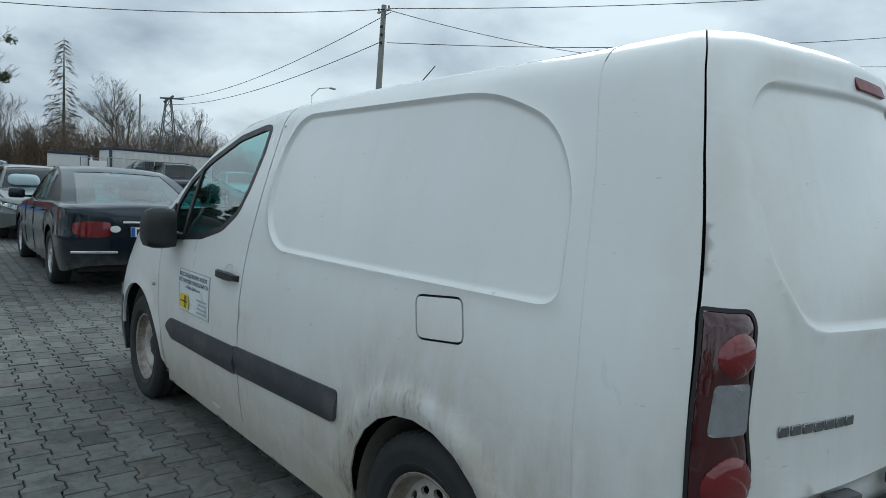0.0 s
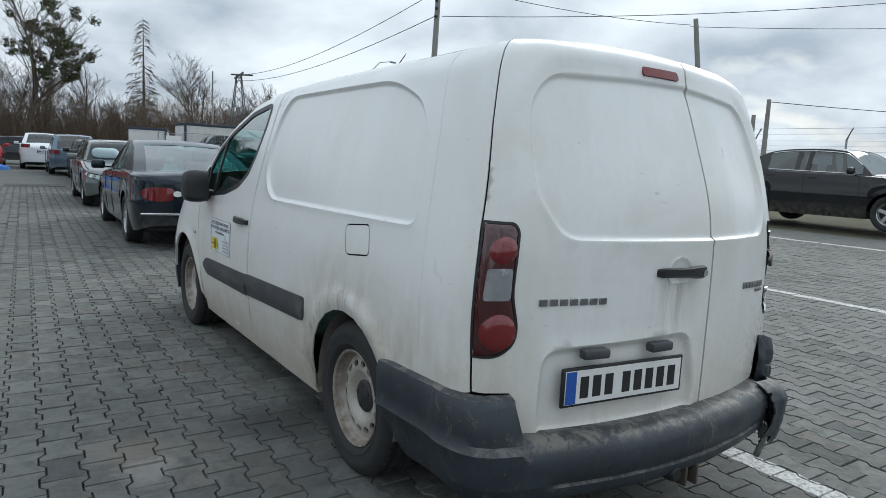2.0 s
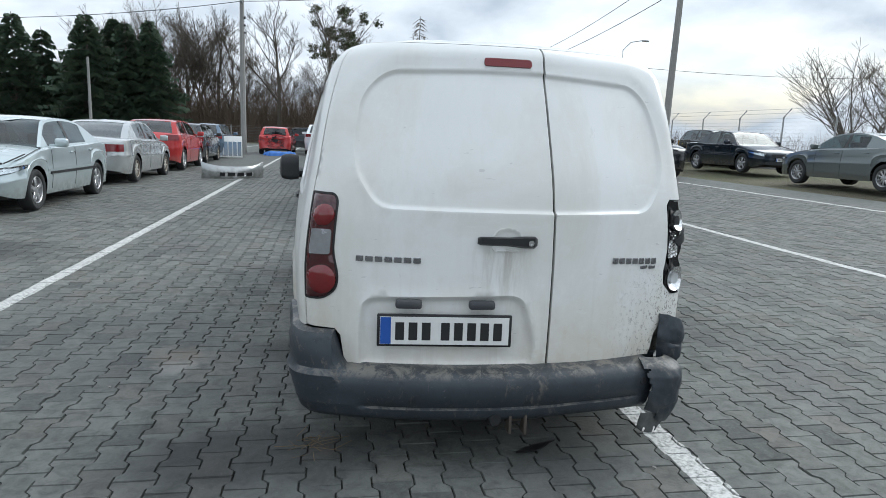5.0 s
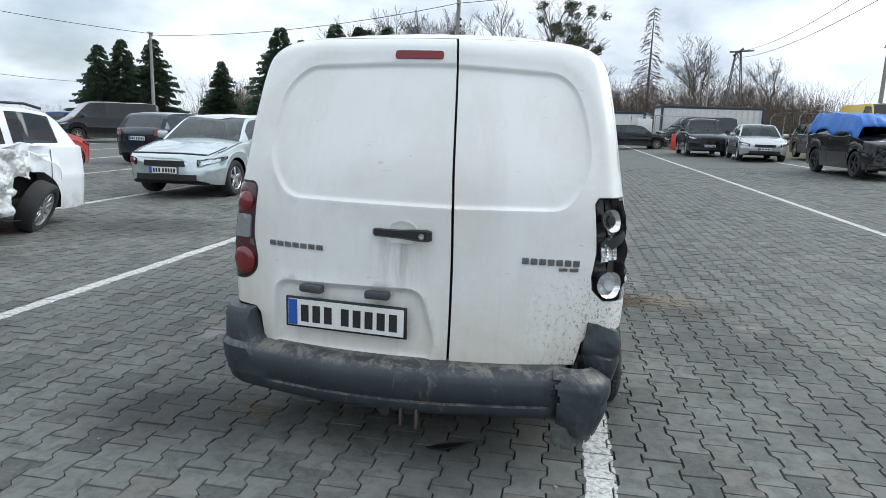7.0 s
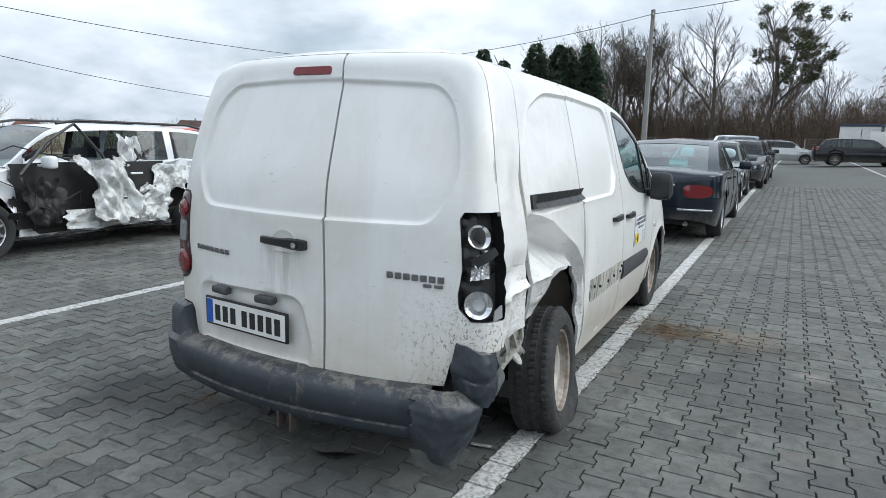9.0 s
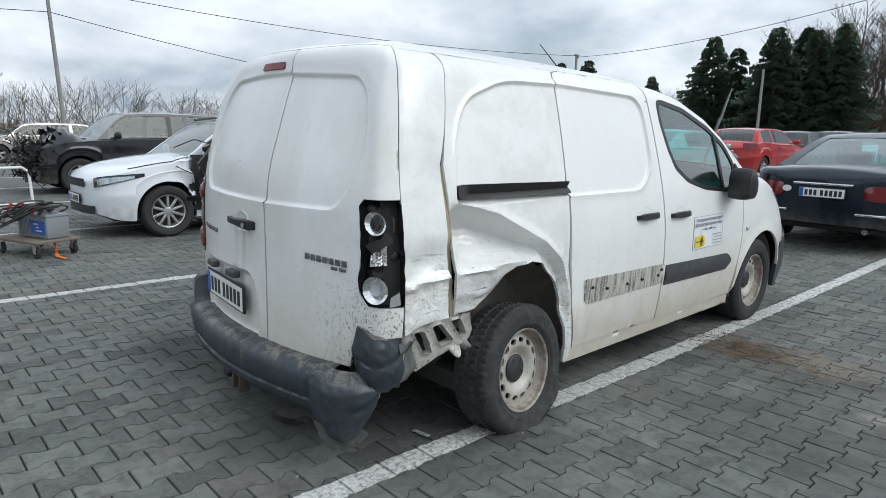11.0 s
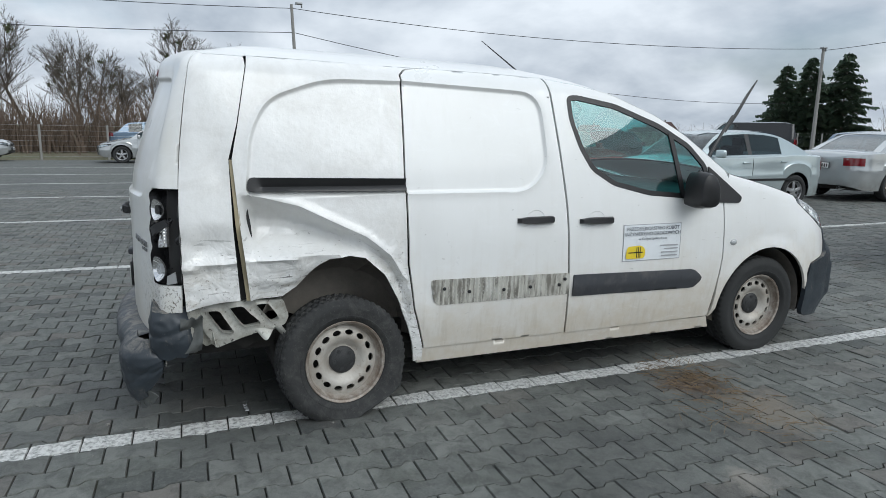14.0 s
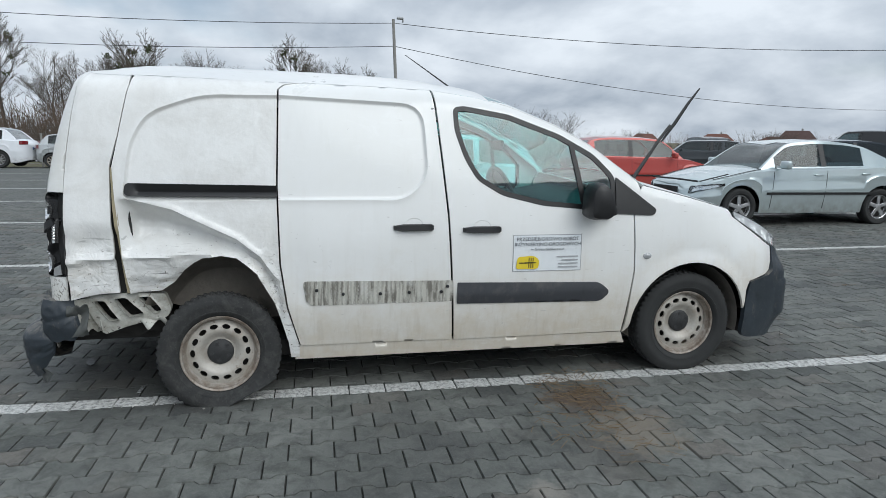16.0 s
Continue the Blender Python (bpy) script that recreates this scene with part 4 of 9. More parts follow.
# right side: sliding door, crushed quarter, open corner seam
slide = [(0.43, 0.282), (1.279, 0.276), (1.237, 0.998), (1.194, 1.425), (1.166, q_end(1.166) - 0.012), (0.75, q_end(0.75) - 0.012), (0.46, q_end(0.46) - 0.012), (0.375, 1.70), (0.342, 1.66), (0.328, 1.15), (0.336, 0.74), (0.368, 0.508)]
panel("sliding_door", shrink(slide, 0.003), van, M_WHITE, edge=0.02, step=0.03, fields=[PRESS_SLIDE],
      lift=lambda s, q: sunk(PRESS_SLIDE, 0.012)(s, q) - 0.012 * gauss(s, 0.40, 0.07) * gauss(q, 0.75, 0.25) + 0.010 * gauss(s, 0.42, 0.05) * gauss(q, 0.45, 0.12) + 0.004 * wrinkle(s, q, 9.0) * gauss(s, 0.40, 0.12) * smooth01((0.9 - q) / 0.3))
quart = [(-0.415, 0.598), (-0.27, 0.606), (-0.205, 0.65), (-0.148, 0.717), (-0.095, 0.758), (-0.054, 0.781), (0.041, 0.794), (0.118, 0.778), (0.216, 0.689), (0.297, 0.537), (0.340, 0.41), (0.368, 0.309), (0.38, 0.215), (0.425, 0.215), (0.425, 0.285), (0.362, 0.508), (0.330, 0.74), (0.322, 1.15), (0.336, 1.66), (0.368, 1.705), (0.45, q_end(0.45) - 0.012), (0.2, q_end(0.2) - 0.012), (-0.1, q_end(-0.1) - 0.012), (-0.375, q_end(-0.375) - 0.012), (-0.385, 1.66), (-0.437, 1.396), (-0.470, 1.243), (-0.450, 0.953)]
ridge_rows = [[(RIDGE[i][0] + (RIDGE[i + 1][0] - RIDGE[i][0]) * k / 6, RIDGE[i][1] + (RIDGE[i + 1][1] - RIDGE[i][1]) * k / 6 + o) for i in range(1, len(RIDGE) - 2) for k in range(6)] for o in (-0.05, -0.03, -0.014, 0.0, 0.014, 0.03)]
panel("rear_quarter_panel", quart, van, [M_SCRAPED], creases=ridge_rows, fields=[PRESS_QUART], edge=0.014, step=0.015, lift=lambda s, q: sunk(PRESS_QUART, 0.012)(s, q) * smooth01((q - 1.05) / 0.05) + crushed_quarter(s, q), label="crushed and scraped white quarter panel")
corner = [(-0.46, 0.61), (-0.57, 0.60), (-0.692, 0.575), (-0.700, 0.76), (-0.699, 1.09), (-0.702, 1.42), (-0.712, 1.60), (-0.728, 1.70), (-0.75, q_end(-0.75) - 0.012), (-0.39, q_end(-0.39) - 0.012), (-0.389, 1.66), (-0.442, 1.396), (-0.484, 1.243), (-0.480, 0.953)]
panel("rear_corner_panel", corner, van, [M_SCRAPED], edge=0.016, step=0.02, lift=crushed_corner, label="dented white corner panel")
flange = [(-0.432, 0.60), (-0.412, 0.60), (-0.446, 0.953), (-0.466, 1.243), (-0.482, 1.243), (-0.468, 0.953)]
panel("torn_seam_flange", flange, van, plain("seam_sealant", (0.36, 0.31, 0.20), 0.7, 0, 18, 0.6), out=-0.014, rim=0.03, lift=lambda s, q: -0.03 * smooth01((0.98 - q) / 0.12) + 0.006 * wrinkle(s, q, 20), step=0.015)
# added black sheet behind the open seam, in place of its shade
panel("seam_gap", [(-0.53, 0.60), (-0.38, 0.60), (-0.40, 0.953), (-0.44, 1.243), (-0.40, 1.396), (-0.35, 1.72), (-0.43, 1.72), (-0.50, 1.396), (-0.55, 1.243), (-0.54, 0.953)], van, M_GAPSHADE, out=-0.075, rim=0, step=0.05)
# left side: one long panel behind the door, with fuel flap
lq = [(-0.30, 0.52)] + [(0.03 + 0.345 * math.cos(radians(a)), 0.315 + 0.36 * math.sin(radians(a))) for a in (150, 135, 120, 105, 90, 75, 60, 45, 30, 15, 0)] + [(0.39, 0.225), (0.43, 0.215), (0.43, 0.283), (1.279, 0.276), (1.237, 0.998), (1.194, 1.425), (1.166, q_end(1.166) - 0.012)]
lq += [(s, q_end(s) - 0.012) for s in (0.8, 0.45, 0.1, -0.2, -0.385)] + [(-0.40, 1.66), (-0.455, 1.396), (-0.50, 0.953), (-0.52, 0.55), (-0.44, 0.50)]
FUEL = rounded([(-0.148, 0.925), (0.045, 0.905), (0.078, 1.03), (-0.118, 1.048)], 0.03)
panel("side_panel", shrink(lq, 0.0006), van, M_WHITE, holes=[FUEL], mirror=-1, edge=0.02, step=0.03, rim=0.006, fields=[PRESS_LEFT], lift=lambda s, q: sunk(PRESS_LEFT, 0.012)(s, q) + 0.014 * smooth01(1 - abs(math.hypot(s - 0.03, (q - 0.315) * 0.96) - 0.39) / 0.06) * (1 if q > 0.35 else 0))
panel("fuel_flap", shrink(FUEL, 0.0065), van, M_WHITE, mirror=-1, out=0.0, rim=0.012)
# black sheet under the flap draws the shade of its slit
panel("fuel_flap_gap", FUEL, van, M_GAPSHADE, mirror=-1, out=-0.012, rim=0)
lcorner = [(-0.528, 0.55), (-0.70, 0.56), (-0.762, 0.575), (-0.757, 0.80), (-0.742, 1.09), (-0.745, 1.42), (-0.757, 1.60), (-0.772, 1.70), (-0.79, q_end(-0.79) - 0.012), (-0.39, q_end(-0.39) - 0.012), (-0.404, 1.66), (-0.459, 1.396), (-0.504, 0.953)]
panel("rear_corner_panel", lcorner, van, M_WHITE, mirror=-1, edge=0.02, step=0.03, rim=0.004)
panel("seam_filler", [(-0.545, 0.56), (-0.505, 0.56), (-0.485, 0.953), (-0.44, 1.396), (-0.385, 1.66), (-0.42, 1.66), (-0.475, 1.396), (-0.52, 0.953)], van, M_WHITE, mirror=-1, out=-0.0012, rim=0, step=0.03)
lstrip = rounded([(0.44, 0.54), (1.275, 0.502), (1.275, 0.625), (0.43, 0.655)], [0.035, 0.006, 0.006, 0.02])
panel("side_rub_strip", lstrip, van, M_PLASTIC, mirror=-1, out=0.016, rim=0.02, lift=lambda s, q: -0.010 * smooth01(abs(q - 0.58) / 0.06), label="dark grey plastic rub strip")
# bare metal where the right strip was torn off
m_ = Mat("bare_strip_bed", (0.52, 0.51, 0.46), 0.6, 0.15)
m_.mix(m_.ramp(m_.noise(40, 5, 0.6, (1, 1, 0.15)), 0.45, 0.62, 0, 0.8), (0.12, 0.11, 0.09))
m_.mix(m_.ramp(m_.noise(8, 5), 0.55, 0.7, 0, 0.7), (0.66, 0.66, 0.64))
bare = rounded([(0.47, 0.515), (1.265, 0.512), (1.265, 0.632), (0.445, 0.650)], [0.04, 0.004, 0.004, 0.03])
panel("stripped_strip_bed", bare, van, m_.m, out=0.003, rim=0.004, edge=0.01, step=0.012, lift=lambda s, q: 0.0035 * math.sin(s * 260) * smooth01((0.9 - abs(s - 0.85)) / 0.1), label="bare ribbed metal of a torn-off strip")
for k, (s, q) in enumerate(((0.52, 0.60), (0.66, 0.575), (0.86, 0.57), (1.02, 0.572), (1.20, 0.57), (1.235, 0.60))):
    bm = bmesh.new()
    lathe(bm, [(0.009, 0.0), (0.009, 0.008), (0.005, 0.012), (0.0, 0.012)], 10)
    bmesh.ops.translate(bm, vec=body_at(s, q, 0.003), verts=bm.verts)
    part("strip_clip", bm, M_BLACK, van)
# sliding rail
rail = rounded([(-0.415, 1.100), (0.326, 1.094), (0.326, 1.152), (-0.405, 1.162)], [0.03, 0.0, 0.0, 0.02])
panel("slide_rail", rail, van, M_BLACK, out=0.012, rim=0.03, step=0.02, edge=0.012, lift=lambda s, q: -0.02 * gauss(q, 1.127, 0.014) * smooth01((s + 0.37) / 0.02), label="black sliding door rail")


# rear of the van: r runs along the outline from the middle, positive to the right
def rear_at(r, q, out=0.0):
    return body_at(S_REAR + abs(r), q, out, 1 if r >= 0 else -1)


def rear_panel(name, poly, material, **kw):
    return panel(name, poly, kw.pop("parent", van), material, place=rear_at, **kw)


def at_s(s):
    return s - S_REAR


def door_top(r0, r1, n=12):
    """Points along the upper edge of the rear doors."""
    return [(r0 + (r1 - r0) * i / n, q_end(S_REAR + abs(r0 + (r1 - r0) * i / n)) - 0.012) for i in range(n + 1)]


QT = 1.70
STL, STR = -0.792, -0.752
ldoor = [(-0.705, 0.425), (0.1555, 0.425), (0.1575, 1.05)] + door_top(0.1555, -at_s(STL) + 0.003) + [(-at_s(-0.774), 1.70), (-at_s(-0.759), 1.60), (-at_s(-0.747), 1.42), (-at_s(-0.744), 1.09), (-at_s(-0.76), 0.80), (-at_s(-0.764), 0.575), (-0.735, 0.568), (-0.715, 0.545)]
rear_panel("rear_door", shrink(ldoor, 0.0055), M_WHITE, edge=0.02, step=0.026, fields=[PRESS_RL, PLATE_BAY],
           lift=lambda r, q: rear_field(PRESS_RL)(r, q) + sunk(PLATE_BAY, 0.018, 0.018)(r, q), label="wider rear door with number plate")
LAMP_R = [(at_s(-0.702), 0.70), (0.775, 0.70), (0.728, 0.745), (0.722, 0.80), (0.742, 0.90), (0.748, 1.09), (0.765, 1.112), (at_s(-0.699), 1.112)]
rdoor = [(0.1575, 0.425), (0.69, 0.425), (0.705, 0.52), (0.74, 0.565), (at_s(-0.706), 0.57), LAMP_R[0]] + LAMP_R[1:] + [(at_s(-0.705), 1.42), (at_s(-0.715), 1.60), (at_s(-0.731), 1.70)] + door_top(at_s(STR) - 0.003, 0.1575) + [(0.1595, 1.05)]
rear_panel("rear_door", shrink(rdoor, 0.0035), M_WHITE, edge=0.02, step=0.026, fields=[PRESS_RR],
           lift=lambda r, q: rear_field(PRESS_RR)(r, q) - 0.012 * smooth01((0.62 - q) / 0.1) * smooth01((r - 0.6) / 0.2) * wrinkle(r, q, 9), label="narrow rear door with mud splashes")
# black strips behind the rear doors stand for the shade in their gaps
rear_panel("door_gap", [(0.12, 0.43), (0.19, 0.43), (0.19, QT), (0.12, QT)], M_GAPSHADE, out=-0.06, rim=0)
for sg in (1, -1):
    rear_panel("door_gap", [(sg * 0.80, 0.45), (sg * 0.95, 0.45), (sg * 0.99, 1.1), (sg * 1.02, QT), (sg * 0.88, QT), (sg * 0.82, 1.1)], M_GAPSHADE, out=-0.05, rim=0)

# third brake lamp
rear_panel("brake_lamp", rounded([(-0.155, 1.640), (0.088, 1.640), (0.088, 1.672), (-0.155, 1.672)], 0.014), M_BRAKE, out=-0.002, rim=0.02, step=0.02, label="red high-level brake lamp")
# rear handle
cup = rounded([(-0.105, 0.905), (0.015, 0.905), (0.022, 0.95), (0.01, 0.985), (-0.03, 1.003), (-0.065, 1.003), (-0.10, 0.985), (-0.112, 0.95)], 0.02)
rear_panel("handle_cup", cup, M_WHITE, out=0.0045, rim=0.006, step=0.008, edge=0.008, lift=lambda r, q: 0.003 * gauss(edge_distance(cup, r, q), 0.004, 0.004) - 0.004 * smooth01(edge_distance(cup, r, q) / 0.022))
bm = bmesh.new()
rows = []
for u, d in [(-0.122, 0.012), (-0.11, 0.028), (-0.06, 0.040), (0.0, 0.044), (0.06, 0.044), (0.105, 0.038), (0.122, 0.018)]:
    h = 0.017 + 0.007 * smooth01((u + 0.02) / 0.1) - 0.005 * (abs(u) > 0.115)
    rows.append([bm.verts.new(rear_at(-0.046 + u, 0.947 - 0.02 * u + dz, dd)) for dz, dd in ((-h, d - 0.014), (-h * 0.7, d), (h * 0.7, d), (h, d - 0.014), (h * 0.6, d - 0.02), (-h * 0.6, d - 0.02))])
for r0, r1 in zip(rows, rows[1:]):
    for i in range(6):
        bm.faces.new((r0[i], r0[(i + 1) % 6], r1[(i + 1) % 6], r1[i]))
bm.faces.new(rows[0][::-1]); bm.faces.new(rows[-1])
hnd = part("rear_handle", bm, M_BLACK, van, "black rear door handle")
bm = bmesh.new()
lathe(bm, [(0.012, 0.0), (0.012, 0.004), (0.004, 0.004), (0.0, 0.003)], 14, Matrix.Rotation(radians(-90), 4, "Z"))
bmesh.ops.translate(bm, vec=rear_at(0.04, 0.942, 0.044), verts=bm.verts)
part("lock", bm, M_CHROME, hnd)


def rear_frame(r, q, out, span=0.2):
    """A frame on the rear: x along it to the right, y up, z outwards."""
    p = rear_at(r, q, out)
    ux = (rear_at(r + span, q, out) - rear_at(r - span, q, out)).normalized()
    up = (rear_at(r, q + 0.05, out) - rear_at(r, q - 0.05, out)).normalized()
    n = ux.cross(up).normalized()
    up = n.cross(ux)
    return Matrix(((ux.x, up.x, n.x, p.x), (ux.y, up.y, n.y, p.y), (ux.z, up.z, n.z, p.z), (0, 0, 0, 1)))


M_PLATE = plain("white_number_plate", (0.74, 0.74, 0.72), 0.4, 0, 30, 0.2)
M_EUBLUE = plain("plate_blue", (0.02, 0.09, 0.38), 0.4, 0, 30, 0.2)
M_INK = plain("black_ink", (0.015, 0.015, 0.016), 0.5, 0, 30, 0.2)


def number_plate(parent, m, w=0.52, h=0.114, bars=(3, 5), name="number_plate"):
    """A plate with its registration as plain bars: x right, y up, z outwards."""
    bm = bmesh.new()
    box(bm, (0, 0, 0), (w + 0.018, h + 0.016, 0.012), None, 0.005)
    bmesh.ops.transform(bm, matrix=m, verts=bm.verts)
    fr = part(name, bm, M_BLACK, parent, "number plate in a black holder")
    bm = bmesh.new()
    box(bm, (0, 0, 0.0072), (w - 0.006, h - 0.004, 0.003), None, 0.001, 1)
    bmesh.ops.transform(bm, matrix=m, verts=bm.verts)
    part("plate_face", bm, M_PLATE, fr)
    bm = bmesh.new()
    box(bm, (-w / 2 + 0.026, 0, 0.0085), (0.042, h - 0.008, 0.003))
    bmesh.ops.transform(bm, matrix=m, verts=bm.verts)
    part("plate_band", bm, M_EUBLUE, fr)
    x = -w / 2 + 0.058
    k = (w - 0.075) / (sum(bars) + 0.5)
    for n in bars:
        for i in range(n):
            bm = bmesh.new()
            box(bm, (x + k * 0.45, -0.002, 0.0088), (k * 0.66, h * 0.62, 0.002))
            bmesh.ops.transform(bm, matrix=m, verts=bm.verts)
            part("plate_bar", bm, M_INK, fr, "", False)
            x += k
        x += k * 0.45
    return fr


number_plate(van, rear_frame(-0.285, 0.582, 0.004, 0.24), 0.525, 0.118)
for x0 in (-0.43, -0.14):
    bm = bmesh.new()
    box(bm, (0, 0, 0.018), (0.105, 0.034, 0.04), None, 0.01)
    bmesh.ops.transform(bm, matrix=rear_frame(x0, 0.692, 0.0, 0.05), verts=bm.verts)
    part("plate_lamp", bm, M_PLASTIC, van, "black number plate lamp")
M_BADGE = plain("grey_chrome_badge", (0.25, 0.25, 0.26), 0.25, 0.9, 30, 0.2)
for (x0, z0, x1, z1, n, h) in ((-0.652, 0.866, -0.385, 0.864, 7, 0.022), (0.432, 0.862, 0.672, 0.852, 7, 0.026), (0.578, 0.829, 0.668, 0.826, 2, 0.014)):
    for i in range(n):
        t = (i + 0.5) / n
        bm = bmesh.new()
        box(bm, (0, 0, 0.002), (abs(x1 - x0) / n * 0.78, h, 0.005), None, 0.0015, 1)
        bmesh.ops.transform(bm, matrix=rear_frame(x0 + (x1 - x0) * t, z0 + (z1 - z0) * t, 0.001, 0.03), verts=bm.verts)
        part("badge_bar", bm, M_BADGE, van)

# intact rear lamp on the left
LAMP_L = rounded([(-0.862, 0.695), (-0.775, 0.695), (-0.724, 0.735), (-0.716, 0.79), (-0.742, 0.89), (-0.748, 1.09), (-0.766, 1.115), (-0.874, 1.118)], [0.01, 0.03, 0.03, 0.03, 0.03, 0.02, 0.02, 0.005])
lamp = rear_panel("rear_lamp", LAMP_L, M_DARKRED, out=0.010, rim=0.03, step=0.02, edge=0.015, lift=lambda r, q: -0.012 * smooth01(1 - edge_distance(LAMP_L, r, q) / 0.02), label="smoked red rear lamp cluster")
rear_panel("lamp_seal", shrink(LAMP_L, -0.004), M_BLACK, holes=[shrink(LAMP_L, 0.004)], out=0.003, rim=0.01, step=0.05)


def disc(r0, q0, a, b, n=24):
    return [(r0 + a * math.cos(2 * math.pi * i / n), q0 + b * math.sin(2 * math.pi * i / n)) for i in range(n)]


for r0, q0, a, mat, nm in ((-0.795, 1.03, 0.043, M_RED, "brake_bulb_lens"), (-0.782, 0.775, 0.058, M_RED, "tail_bulb_lens")):
    dd = disc(r0, q0, a, a)
    rear_panel(nm, dd, mat, out=0.012, rim=0.01, step=0.012, edge=0.01, lift=lambda r, q, r0=r0, q0=q0, a=a: 0.012 * math.sqrt(max(0, 1 - (math.hypot(r - r0, q - q0) / a) ** 2)), parent=lamp)
M_REV = plain("frosted_reversing_lens", (0.30, 0.31, 0.32), 0.18, 0.3, 40, 0.4)
rear_panel("reversing_lens", rounded([(-0.838, 0.875), (-0.752, 0.875), (-0.756, 0.975), (-0.836, 0.975)], 0.012), M_REV, out=0.012, rim=0.012, step=0.008, edge=0.008, lift=lambda r, q: 0.0012 * math.sin(r * 700), parent=lamp)

# broken lamp housing on the right
M_GLOSSBLACK = plain("glossy_black_housing", (0.012, 0.012, 0.013), 0.15, 0, 20, 0.3)
M_REFLECT = plain("silvered_reflector", (0.75, 0.75, 0.75), 0.12, 0.9, 25, 0.3)
hous = rear_panel("lamp_housing", LAMP_R, M_GLOSSBLACK, out=-0.055, rim=-0.056, step=0.02, edge=0.015, lift=lambda r, q: 0.012 * wrinkle(r, q, 16), label="empty broken black lamp housing")
for r0, q0, a, dep in ((0.815, 1.025, 0.045, 0.03), (0.80, 0.765, 0.055, 0.035)):
    dd = disc(r0, q0, a, a)
    rear_panel("reflector_bowl", dd, M_REFLECT, out=0.004, rim=0.01, step=0.01, edge=0.01, lift=lambda r, q, r0=r0, q0=q0, a=a, dep=dep: -dep * (1 - (math.hypot(r - r0, q - q0) / a) ** 2), parent=hous)
    rear_panel("bulb_holder", disc(r0, q0, a * 0.45, a * 0.45, 16), M_CLEAR if q0 < 0.9 else M_GLOSSBLACK, out=-0.004, rim=0.02, step=0.01, edge=0.01, parent=hous)
rear_panel("reflector_bowl", [(0.765, 0.855), (0.855, 0.865), (0.86, 0.975), (0.80, 0.955), (0.775, 0.93)], M_REFLECT, out=-0.006, rim=0.02, step=0.008, edge=0.01, lift=lambda r, q: -0.018 + 0.006 * math.sin(r * 420), parent=hous)
rear_panel("lens_shard", [(0.77, 0.94), (0.87, 0.985), (0.885, 0.96), (0.80, 0.91)], M_BLACK, out=0.012, rim=0.012, parent=hous)
rear_panel("lens_shard", [(0.86, 0.70), (0.905, 0.71), (0.90, 0.76), (0.865, 0.74)], M_CLEAR, out=0.006, rim=0.006, parent=hous)

# rear bumper: a swept section, whole on the left, ending broken on the right
PROFILE = [(-0.03, 0.434), (0.020, 0.433), (0.050, 0.429), (0.076, 0.419), (0.094, 0.402), (0.103, 0.375), (0.104, 0.340), (0.098, 0.305), (0.086, 0.291), (0.084, 0.285), (0.094, 0.278), (0.092, 0.252), (0.074, 0.230), (0.020, 0.215), (-0.05, 0.222)]
HORN = [(0.0, 0.570), (0.042, 0.562), (0.066, 0.530), (0.074, 0.456), (0.078, 0.426), (0.100, 0.404)]      # the left end rises to cover the body's corner
bm = bmesh.new()
rows = []
for i in range(96):
    r = -1.335 + (0.645 + 1.335) * i / 95
    side = smooth01((abs(r) - 0.80) / 0.25)
    corner = smooth01((-0.700 - r) / 0.03)
    lip = smooth01((r + 0.66) / 0.05) * smooth01((0.60 - r) / 0.05)      # the lower lip runs between the corners only
    row = []
    for k, (o, z) in enumerate(PROFILE):
        if 8 <= k <= 11:
            o += (0.014 if k in (8, 9) else 0.0) * (1 - lip)
        oo = o * (1 - 0.72 * side)
        if k < len(HORN):
            ho, hz = HORN[k]
            z += corner * (hz - z)
            oo += corner * (ho * (1 - 0.45 * side) - oo)
        zz = z + 0.008 * noise.noise((r * 3, z * 6, 1)) * (r > 0.2) - 0.03 * smooth01((r - 0.2) / 0.5) * (0.4 - z) * 2
        if r < -1.2:
            zz = max(zz, 0.215 + (abs(r) - 1.2) * 1.1) if z < 0.4 else zz
        row.append(bm.verts.new(rear_at(r, zz, oo)))
    rows.append(row)
for r0, r1 in zip(rows, rows[1:]):
    for i in range(len(PROFILE) - 1):
        bm.faces.new((r0[i], r0[i + 1], r1[i + 1], r1[i]))
bumper = part("rear_bumper", bm, M_BUMPER, van, "scuffed dark plastic rear bumper with dried mud")
bm = bmesh.new()
lathe(bm, [(0.017, 0.0), (0.014, 0.004), (0.012, -0.012), (0.0, -0.012)], 16, Matrix.Rotation(radians(-90), 4, "Z"))
bmesh.ops.translate(bm, vec=rear_at(0.585, 0.352, 0.104), verts=bm.verts)
part("tow_eye_hole", bm, M_BLACK, bumper)


def shell(name, parent, fn, nu, nv, material, thick=0.006, label="", keep=None):
    """A thin curved piece from a function of (u, v) in 0..1, with thickness."""
    bm = bmesh.new()
    g = [[bm.verts.new(fn(i / nu, j / nv)) for j in range(nv + 1)] for i in range(nu + 1)]
    for i in range(nu):
        for j in range(nv):
            if keep is None or keep((i + 0.5) / nu, (j + 0.5) / nv):
                bm.faces.new((g[i][j], g[i + 1][j], g[i + 1][j + 1], g[i][j + 1]))
    for v in [v for v in bm.verts if not v.link_faces]:
        bm.verts.remove(v)
    bmesh.ops.recalc_face_normals(bm, faces=bm.faces)
    bmesh.ops.solidify(bm, geom=bm.faces[:], thickness=thick)
    return part(name, bm, material, parent, label)


